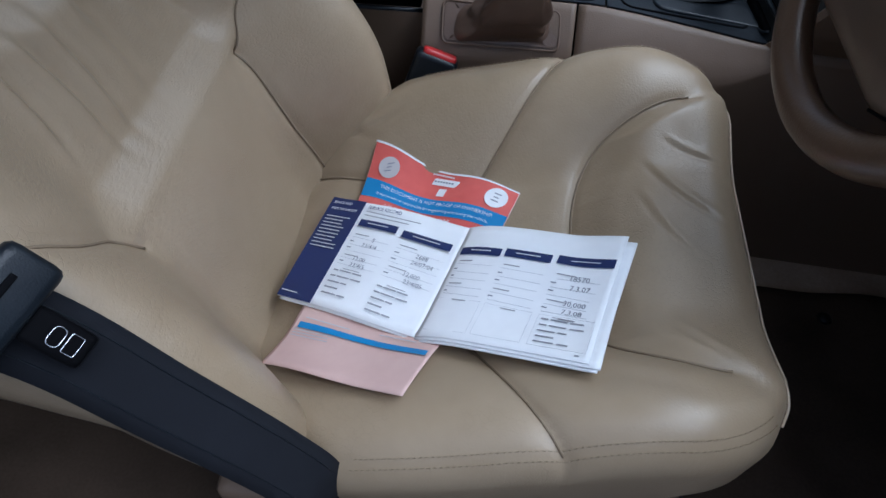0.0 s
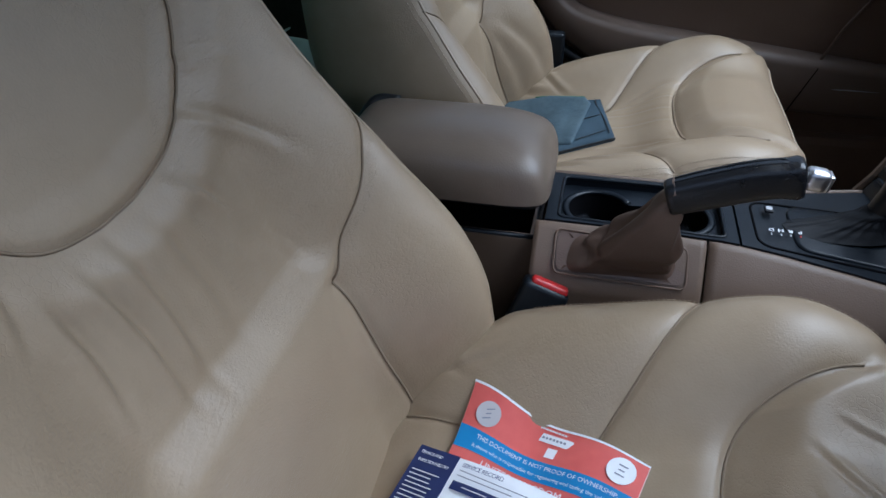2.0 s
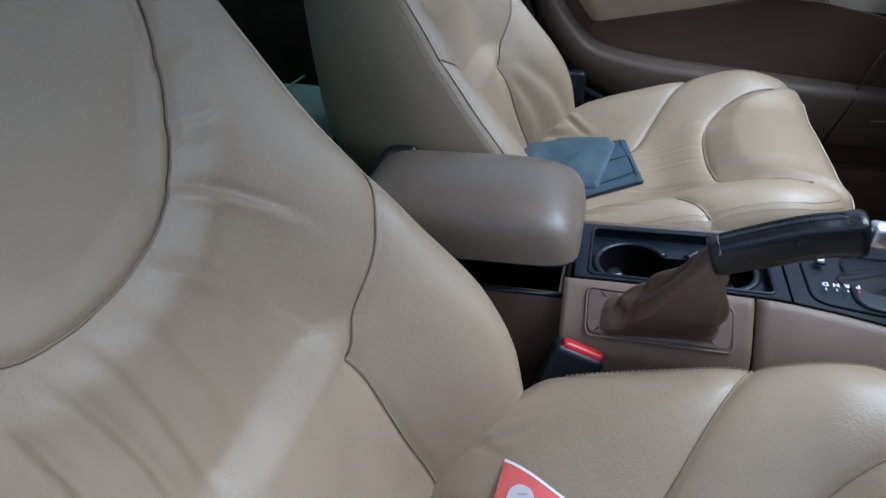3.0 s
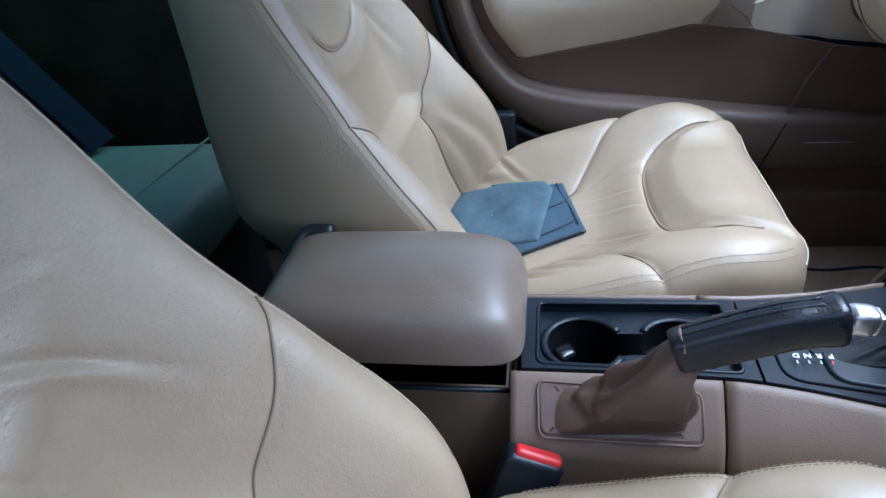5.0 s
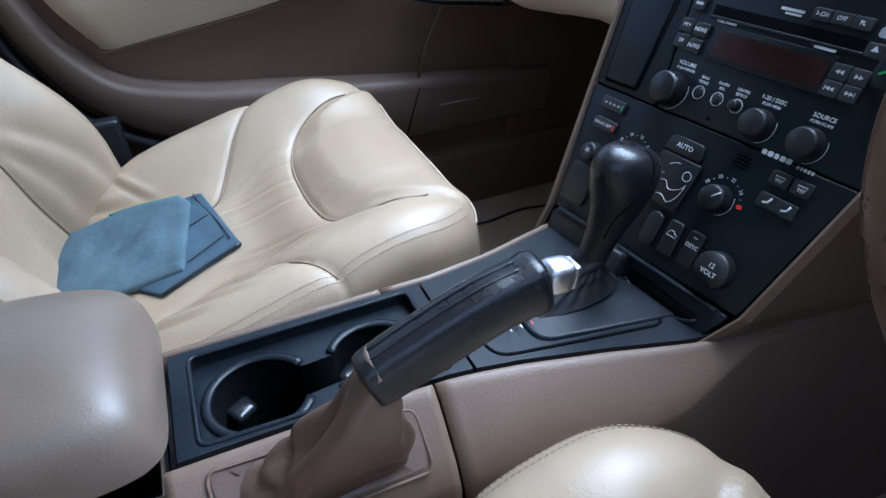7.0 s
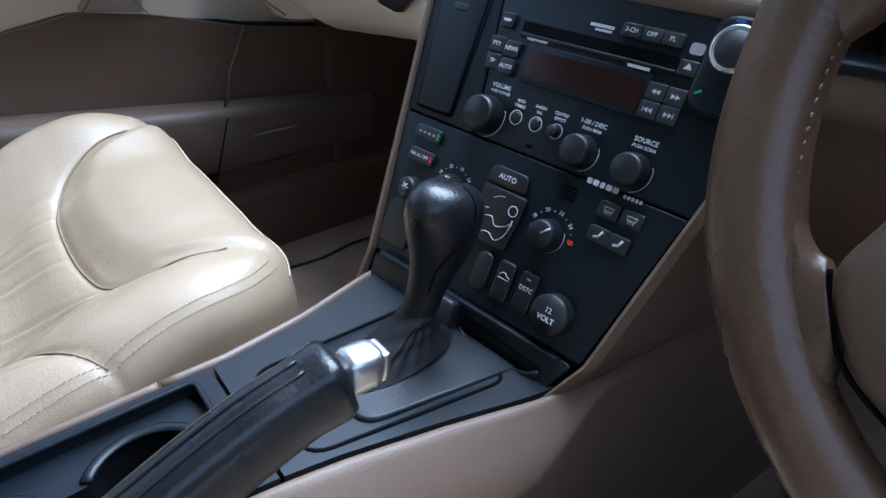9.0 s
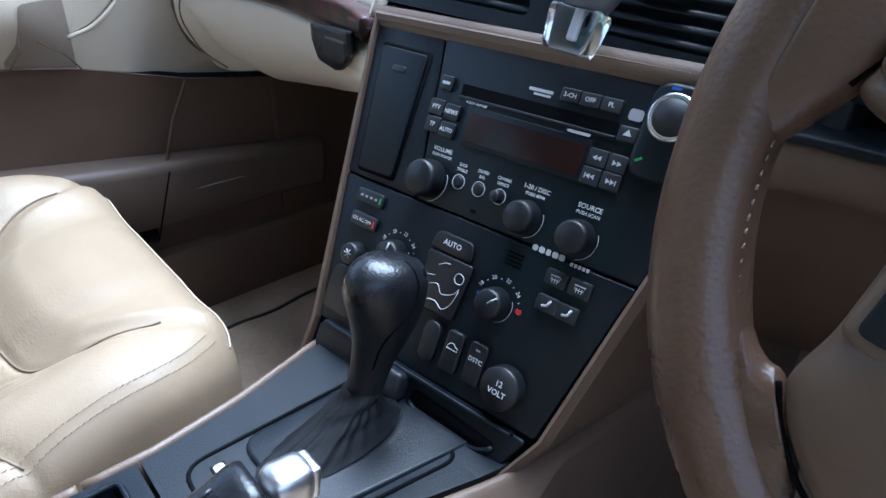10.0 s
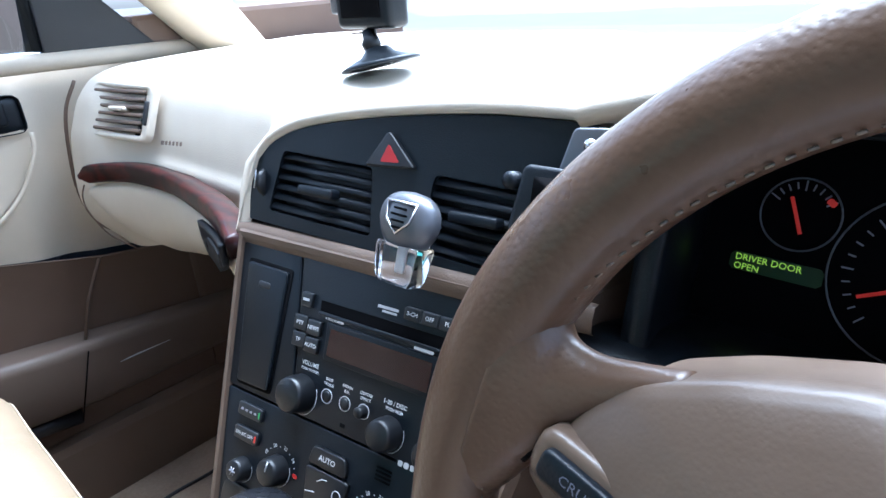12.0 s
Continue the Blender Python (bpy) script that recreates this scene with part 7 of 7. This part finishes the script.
def stamped(sheet, s, t, count, h, parent, seed):
    """One stamped line that is not spelled out: a bar for each word."""
    rng = random.Random(seed)
    W, H = sheet.size()
    whole, at = count * 0.0027, 0.0
    words_in_line = [0.18, 0.42, 0.34] if count > 12 else [0.62, 0.32] if count > 8 else [0.96]
    for share in words_in_line:
        wide = whole * share * (0.94 + 0.06 * rng.random())
        flat_bar(wide, h * 0.34, sheet.spot(s + (at + wide / 2) / W, t, U), INK_GREY, "stamp_line", parent)
        at += wide + 0.0016


U = 0.0027
doc = thing("registration_document", "red, blue and pink vehicle registration document under the booklet", "document", at=(0.6, -0.4, 0.5))
reg = Sheet((0.551, -0.240), (0.730, -0.316), (0.640, -0.588), (0.490, -0.544), 0.004, lambda s, t: 0.006 * math.sin(s * 9.5 + 0.6) * (1 - t) ** 2 + 0.010 * float(smooth(0.5, 0.85, t)) + 0.003 * math.sin(s * 7) * t)
base = part("sheet", reg.mesh(0, 1, 0, 1, 0.0, 40, 40), PAPER_PINK, doc)
part("red_field", reg.mesh(0.004, 0.996, 0.006, 0.46, 0.0012, 36, 30, 0), PAPER_RED, doc)
part("blue_band", reg.mesh(0.004, 0.996, 0.13, 0.205, 0.0018, 36, 10, 0), PAPER_BLUE, doc)
part("white_edge", reg.mesh(0.0, 1.0, 0.0, 0.007, 0.0019, 36, 3, 0), PAPER, doc)
part("blue_stripe", reg.mesh(0.05, 0.97, 0.792, 0.818, 0.0018, 36, 4, 0), PAPER_BLUE, doc)
sheet_words(reg, "THIS DOCUMENT IS NOT PROOF OF OWNERSHIP.", 0.0068, 0.52, 0.153, 0.0026, INK_WHITE, "lettering", doc)
sheet_words(reg, "It shows who is responsible for registering and taxing the vehicle.", 0.0058, 0.51, 0.184, 0.0026, INK_WHITE, "lettering", doc)
sheet_words(reg, "UNITED KINGDOM", 0.0105, 0.44, 0.232, 0.0022, INK_WHITE, "lettering", doc)
for s, t in ((0.14, 0.075), (0.885, 0.068)):
    seal = part("seal", slab(ring_points(0.0135, 28), 0.0002, m=reg.spot(s, t, 0.0024)), SEAL_GREY if s < 0.5 else PAPER, doc, "pale round seal", soft=False)
    for k in range(3):
        flat_bar(0.009 - 0.003 * (k % 2), 0.0013, reg.spot(s, t, 0.003) @ pose(0, 0.005 - 0.005 * k, 0, 0, 0, 30 if s < 0.5 else 0), INK_STAMP, "mark", seal)
lab = part("number_label", slab(rect(0.043, 0.009, 0.003), 0.0002, m=reg.spot(0.52, 0.045, 0.0024)), PAPER, doc, "white label", soft=False)
for k in range(7):
    flat_bar(0.0026, 0.0022, reg.spot(0.52, 0.045, 0.003) @ pose(-0.012 + 0.004 * k, 0, 0, 0, 0, 0), INK_STAMP, "mark", lab)
for k in range(9):
    flat_bar(0.003, 0.0018, reg.spot(0.50, 0.018, 0.0024) @ pose(-0.014 + 0.0035 * k, 0, 0, 0, 0, 0), INK_WHITE, "mark", doc)
part("code_square", slab(rect(0.011, 0.011, 0.0005), 0.0002, m=reg.spot(0.53, 0.092, 0.0024)), PAPER, doc, soft=False)
bars(reg, 0.10, 0.775, 0.30, 1, 0.03, 0.0011, INK_FAINT, "print_line", doc, 0.0024)
bars(reg, 0.06, 0.83, 0.28, 3, 0.013, 0.0009, INK_FAINT, "print_line", doc, 0.0024, seed=3)
bars(reg, 0.62, 0.76, 0.24, 1, 0.03, 0.0010, INK_FAINT, "print_line", doc, 0.0024)

booklet = thing("service_booklet", "open service booklet with stamped pages and a navy flap", "booklet", at=(0.65, -0.42, 0.5))
left = Sheet((0.508, -0.310), (0.679, -0.371), (0.637, -0.507), (0.473, -0.448), 0.015, lambda s, t: 0.0063 * math.sin(math.pi * min(1, max(0, s * 1.02))) ** 1.5 - 0.002 * s)
right = Sheet((0.679, -0.371), (0.832, -0.412), (0.788, -0.558), (0.637, -0.507), 0.0145, lambda s, t: 0.013 * (1 - math.exp(-s * 7)) * (1 - 0.35 * s) + 0.004 * s - 0.002)
part("page", left.mesh(0, 1, 0, 1, 0.0, 30, 16, 0.0012), PAPER, booklet)
part("navy_flap", left.mesh(0.0, 0.265, 0.0, 1.0, 0.0018, 14, 14, 0), INK_NAVY, booklet, "navy blue cover flap")
part("page", right.mesh(0, 1, 0, 1, 0.0, 30, 16, 0.0012), PAPER, booklet)
part("page", right.mesh(0.01, 1.06, 0.03, 1.02, -0.0035, 30, 16, 0.002), PAPER, booklet, "lower pages of the booklet")
part("page", right.mesh(0.0, 1.05, 0.035, 1.035, -0.006, 30, 16, 0.0015), PAPER, booklet)
part("page", left.mesh(0.02, 1.0, 0.0, 1.012, -0.003, 24, 12, 0.0015), PAPER, booklet)
U = 0.0027
sheet_words(left, "SERVICE AND", 0.0050, 0.100, 0.055, U + 0.0008, INK_WHITE, "lettering", booklet, spread=0.85)
sheet_words(left, "INSPECTION HISTORY", 0.0047, 0.135, 0.118, U + 0.0008, INK_WHITE, "lettering", booklet, spread=0.75)
bars(left, 0.025, 0.20, 0.20, 10, 0.034, 0.0011, PRINT_BRIGHT, "print_line", booklet, U + 0.0008, 0.3)
bars(left, 0.015, 0.95, 0.13, 1, 0.05, 0.0010, PRINT_BRIGHT, "print_line", booklet, U + 0.0008)
sheet_words(left, "SERVICE RECORD", 0.0066, 0.425, 0.055, U, INK_NAVY, "lettering", booklet, spread=0.85)
bars(left, 0.30, 0.105, 0.42, 2, 0.035, 0.0010, INK_GREY, "print_line", booklet, U, 0.25)
for sh, s0, s1, t in ((left, 0.295, 0.575, 0.21), (left, 0.615, 0.95, 0.225), (right, 0.02, 0.29, 0.235), (right, 0.315, 0.61, 0.225), (right, 0.645, 0.975, 0.215)):
    W, H = sh.size()
    b = part("heading_box", sh.mesh(s0, s1, t - 0.030, t + 0.036, U, 10, 4, 0), INK_NAVY, booklet, "navy heading box")
    flat_bar((s1 - s0) * W * 0.55, 0.0009, sh.spot((s0 + s1) / 2, t + 0.003, U + 0.0008), INK_WHITE, "print_line", b)
    for k, tt in enumerate((0.33, 0.40, 0.46, 0.53, 0.59)):
        flat_bar((s1 - s0) * W * (0.36 if k in (0, 3) else 0.10), 0.0011, sh.spot(s0 + (s1 - s0) * (0.25 if k in (0, 3) else 0.08), tt, U), INK_GREY if k in (0, 3) else INK_PEN, "print_line", booklet)
        flat_bar((s1 - s0) * W * 0.95, 0.0003, sh.spot((s0 + s1) / 2, tt + 0.032, U), INK_FAINT, "ruled_line", booklet)
for sh, s, t, txt in ((left, 0.46, 0.36, "5"), (left, 0.45, 0.42, "23/4/4"), (left, 0.43, 0.55, "12,00"), (left, 0.44, 0.61, "23/4/5"), (left, 0.81, 0.385, "2688"), (left, 0.83, 0.445, "24/07/04"), (left, 0.80, 0.555, "12,000"), (left, 0.83, 0.615, "23/4/05"), (right, 0.81, 0.35, "18570"), (right, 0.83, 0.42, "7.3.07"), (right, 0.83, 0.535, "30,000"), (right, 0.83, 0.60, "7.3.08")):
    sheet_words(sh, txt, 0.0075, s, t, U, INK_PEN, "handwriting", booklet)
for sh, s, t in ((left, 0.30, 0.68), (left, 0.63, 0.71), (right, 0.68, 0.68)):
    for k, n in enumerate((14, 15, 10, 7, 12)):
        stamped(sh, s, t + 0.052 * k, n, 0.0050, booklet, int(s * 100) + k)
    flat_bar(0.022, 0.0008, sh.spot(s + 0.12, t - 0.022, U), INK_GREY, "print_line", booklet)
for s0, s1 in ((0.02, 0.30), (0.33, 0.62), (0.66, 0.97)):
    loop = [right.at(a, b, U) for a, b in ((s0, 0.65), (s1, 0.65), (s1, 0.93), (s0, 0.93))]
    part("stamp_frame", sweep(loop, 0.00015, 4, closed=True), INK_FAINT, booklet)
    flat_bar(0.015, 0.0011, right.spot((s0 + s1) / 2, 0.665, U), INK_GREY, "print_line", booklet)
flat_bar(0.004, 0.002, right.spot(0.93, 0.96, U), INK_GREY, "page_mark", booklet)

# ---- driver's seat belt ----
belt = thing("seat_belt", "black seat belt with tongue hanging beside the driver's seat", "seat belt", at=(0.5, -0.66, 0.7))
mid = spline([(0.11, -0.71, 1.10), (0.28, -0.675, 0.93), (0.38, -0.658, 0.825), (0.445, -0.646, 0.746), (0.50, -0.651, 0.668), (0.559, -0.657, 0.580), (0.585, -0.662, 0.52), (0.58, -0.670, 0.42)], 72)
wide = Vector((0.36, 0.914, 0.186)).normalized()
rows = []
for k, p in enumerate(mid):
    d = Vector(mid[min(k + 1, len(mid) - 1)] - mid[max(k - 1, 0)]).normalized()
    w = (wide - d * wide.dot(d)).normalized()
    nrm = d.cross(w)
    nrm = nrm if nrm.z > 0 else -nrm
    rows.append([Vector(p) + w * (0.0255 * c) + nrm * (0.0008 * s) for c, s in ((-1, -1), (-1, 1), (-0.5, 1.4), (0, 1.4), (0.5, 1.4), (1, 1), (1, -1), (0, -1.2))])
webbing = part("webbing", grid_mesh("web", rows, close_v=True, caps=True), WEBBING, belt)
for c in (-0.62, 0.62):
    part("stitch_line", sweep([r[3] + (r[5] - r[1]) * (c / 2) + Vector((0, 0, 0.0003)) for r in rows[20:58]], 0.0005, 5), BLACK_PLASTIC, webbing)
d = Vector((0.565, -0.055, -0.823)).normalized()
w = (wide - d * wide.dot(d)).normalized()
nrm = w.cross(d)
nrm = nrm if nrm.z > 0 else -nrm
MT = basis(Vector((0.4455, -0.648, 0.772)), w, d, w.cross(d))
flip = 1 if w.cross(d).dot(nrm) > 0 else -1
head = part("tongue_head", box((0.067, 0.034, 0.016), (0, -0.006, 0.006 * flip), 0.007, 3, m=MT), BLACK_PLASTIC, belt, "black plastic belt tongue")
part("head_slot", box((0.026, 0.004, 0.003), (0.006, -0.010, 0.0145 * flip), 0.001, m=MT), BLACK_DEEP, head)
part("tongue_blade", box((0.0215, 0.038, 0.004), (0.002, 0.029, 0.006 * flip), 0.004, 2, m=MT), BLACK_DEEP, belt)
for cd, corner in ((0.0275, 0.0036), (0.0375, 0.0012)):
    loop = [MT @ Vector((0.002 + a, cd + b, 0.0082 * flip)) for a, b in rounded([(-0.0058, -0.0038), (0.0058, -0.0038), (0.0058, 0.0038), (-0.0058, 0.0038)], corner, 4)]
    part("blade_hole_rim", sweep(loop, 0.00042, 6, closed=True), CHROME, belt, "bright metal rim of the blade hole")

# passenger belt behind the seat's far edge
pbelt = thing("seat_belt", "black seat belt on the passenger's door pillar", "seat belt", at=(0.3, 0.68, 0.6))
rows = []
for p in spline([(0.12, 0.735, 1.12), (0.22, 0.72, 0.95), (0.33, 0.70, 0.80), (0.42, 0.69, 0.66), (0.47, 0.69, 0.54), (0.48, 0.69, 0.42)], 40):
    rows.append([Vector(p) + Vector((a, -0.003 * (k < 2), 0)) for k, a in enumerate((-0.023, 0.023, 0.023, -0.023))])
part("webbing", grid_mesh("web", rows, close_v=True, caps=True), WEBBING, pbelt)
part("tongue_head", box((0.03, 0.02, 0.05), (0.345, 0.692, 0.79), 0.006, m=None), BLACK_PLASTIC, pbelt)
part("tongue_blade", box((0.022, 0.005, 0.04), (0.36, 0.688, 0.755), 0.002), CHROME, pbelt, "bright metal tongue blade")
pb = thing("belt_buckle", "black seat belt buckle beside the passenger seat", "belt buckle", at=(0.56, 0.66, 0.5))
part("housing", box((0.05, 0.028, 0.09), (0.535, 0.660, 0.55), 0.008, 3), BLACK_PLASTIC, pb)

# ---- suede pouch on the passenger seat ----
pouch = thing("suede_pouch", "folded blue-grey suede pouch lying on the passenger seat", "pouch", at=(0.56, 0.44, 0.5))
PCY = 0.383


def pseat_z(x, y):
    w = y - PCY
    return 0.455 + 0.262 * (x + 0.012 - 0.46) + 0.05 * float(smooth(0.085, 0.215, abs(w)))


def cloth_flap(outline, lift, seed, puff=0.006, soft=0.008):
    """A limp folded piece of cloth lying on the cushion, a little raised towards its middle."""
    o = np.array(rounded(outline, soft, 4))
    c = o.mean(0)
    rows = []
    for s in np.r_[np.linspace(0.02, 0.94, 24), 0.975, 1.0]:
        row = []
        for x0, y0 in o:
            x, y = c + (np.array([x0, y0]) - c) * s
            dent = 0.0022 * math.sin(x * 55 + y * 38 + seed) * (1 - s**3) + 0.0014 * math.sin(x * 120 - y * 70 + 2 * seed) * (1 - s**6)
            row.append((x, y, pseat_z(x, y) + lift + puff * (1 - s**6) ** 0.5 + dent))
        rows.append(row)
    low = [(x, y, z - 0.005) for x, y, z in rows[-1]]
    return grid_mesh("flap", rows + [low], close_v=True)


def on_pouch(line, lift):
    return [(x, y, pseat_z(x, y) + lift) for x, y in spline(line, 14)]


under = part("dark_end", cloth_flap([(0.560, 0.515), (0.648, 0.503), (0.681, 0.342), (0.576, 0.314), (0.540, 0.36)], 0.004, 5, 0.004, 0.003), CLOTH_DARK, pouch, "dark blue stitched end")
for line in ([(0.637, 0.502), (0.657, 0.426), (0.670, 0.358)], [(0.622, 0.433), (0.638, 0.437), (0.652, 0.440)], [(0.613, 0.350), (0.640, 0.361), (0.663, 0.371)]):
    part("stitching", sweep(on_pouch(line, 0.0095), 0.0009, 5), BLACK_SOFT, under)
part("black_edge", sweep(on_pouch([(0.681, 0.342), (0.63, 0.329), (0.577, 0.314)], 0.005), 0.0022, 6), BLACK_SOFT, under)
part("suede_body", cloth_flap([(0.425, 0.486), (0.464, 0.527), (0.548, 0.524), (0.618, 0.509), (0.631, 0.490), (0.607, 0.338), (0.532, 0.353), (0.470, 0.360), (0.43, 0.44)], 0.009, 2, 0.006, 0.003), CLOTH, pouch)
part("green_edging", sweep(on_pouch([(0.519, 0.529), (0.556, 0.524), (0.617, 0.511)], 0.0065), 0.0018, 6), plain("green_tape", (0.03, 0.12, 0.06), 0.8), pouch, "dark green edging")

# ---- rear bench ----
bench = thing("rear_bench", "leather rear bench, coloured dark green for shade and tinted glass", "rear bench", at=(-0.45, 0, 0.2))
# bench leather carries its shade in the base colour
part("bench_cushion", padded(-0.19, 0.0, 0.54, 1.25, 0.52, 0.60, 0.05, 0.02, 0.0), LEATHER_BENCH_SHADED, bench)
# black block added for the shadow on the bench's front
part("bench_shade_block", box((0.50, 1.20, 0.34), (-0.25, 0.0, 0.365), 0.02), BLACK_SOFT, bench, "black block standing in for the shade under the bench")
part("seam", sweep([(-0.035, y, 0.6185 - 0.02 * (y / 0.625) ** 2) for y in np.linspace(-0.58, 0.58, 30)], 0.002, 6), LEATHER_BENCH_SHADED, bench)
bm = padded(0, 0, 0.62, 1.34, 0.0, 0.16, 0.05, 0.02, 0.0)
bmesh.ops.transform(bm, matrix=pose(-0.545, 0, 0.742, 0, 56, 0), verts=bm.verts)
part("backrest", bm, LEATHER_BENCH_SHADED, bench)
rear_belt = thing("rear_seat_belt", "dark navy seat belt lying on the rear backrest", "seat belt", at=(-0.33, 0.5, 0.74))
part("webbing", box((0.56, 0.075, 0.003), (0, 0, 0), 0.001, m=pose(-0.392, 0.522, 0.845, 0, 56, 0)), NAVY_WEB, rear_belt)

# ---- floor mats ----
for cy, label in ((0.47, "worn brown passenger floor mat with creased edge"), (-0.40, "worn brown driver's floor mat, coloured dark for shade, with a dark stud")):
    mat_thing = thing("floor_mat", label, "floor mat", "floor mats", at=(1.22, cy, 0.2))
    rows = []
    for x in np.linspace(0.98, 1.46, 30):
        rows.append([(x, cy + w, 0.212 + 0.004 * math.sin(x * 37 + w * 21) + 0.006 * math.sin(w * 14 + x * 9) + 0.16 * max(0, x - 1.40)) for w in np.linspace(-0.2, 0.2, 24)])
    bm = grid_mesh("mat", rows)
    bmesh.ops.solidify(bm, geom=list(bm.faces), thickness=0.008)
    # passenger's mat takes the lit carpet tone, driver's mat the shaded one
    part("mat", bm, CARPET_LIT if cy > 0 else CARPET_SHADE, mat_thing)
    edge = [rows[0][k] for k in range(24)] + [rows[k][-1] for k in range(1, 30)] + [rows[-1][k] for k in range(22, -1, -1)] + [rows[k][0] for k in range(28, 0, -1)]
    part("bound_edge", sweep(edge, 0.004, 6, closed=True), BLACK_SOFT, mat_thing, "dark bound edge")
    part("stud", lathe([(0.0001, 0.004), (0.008, 0.004), (0.011, 0.0), (0.0001, 0.0)], 18, m=pose(1.225, -0.247, 0.222) if cy < 0 else pose(1.20, 0.42, 0.222)), BLACK_SOFT, mat_thing, "dark fixing stud")
# driver's seat valance and lower pillar trim
valance = thing("seat_valance", "grey-brown plastic seat valance with adjuster buttons", "seat valance", at=(0.68, -0.66, 0.35))
part("panel", box((0.44, 0.03, 0.16), (0.68, -0.640, 0.365), 0.012, 3), TRIM_BEIGE, valance)
for k, x in enumerate((0.66, 0.74)):
    part("adjuster_button", box((0.05, 0.012, 0.016), (x, -0.656, 0.400), 0.004, 2), BLACK_SOFT, valance)
shell_piece("pillar_trim_right", box((0.26, 0.07, 0.36), (0.12, -0.80, 0.44), 0.03, 3), TRIM_BEIGE, "beige lower pillar trim by the driver's seat", "pillar")
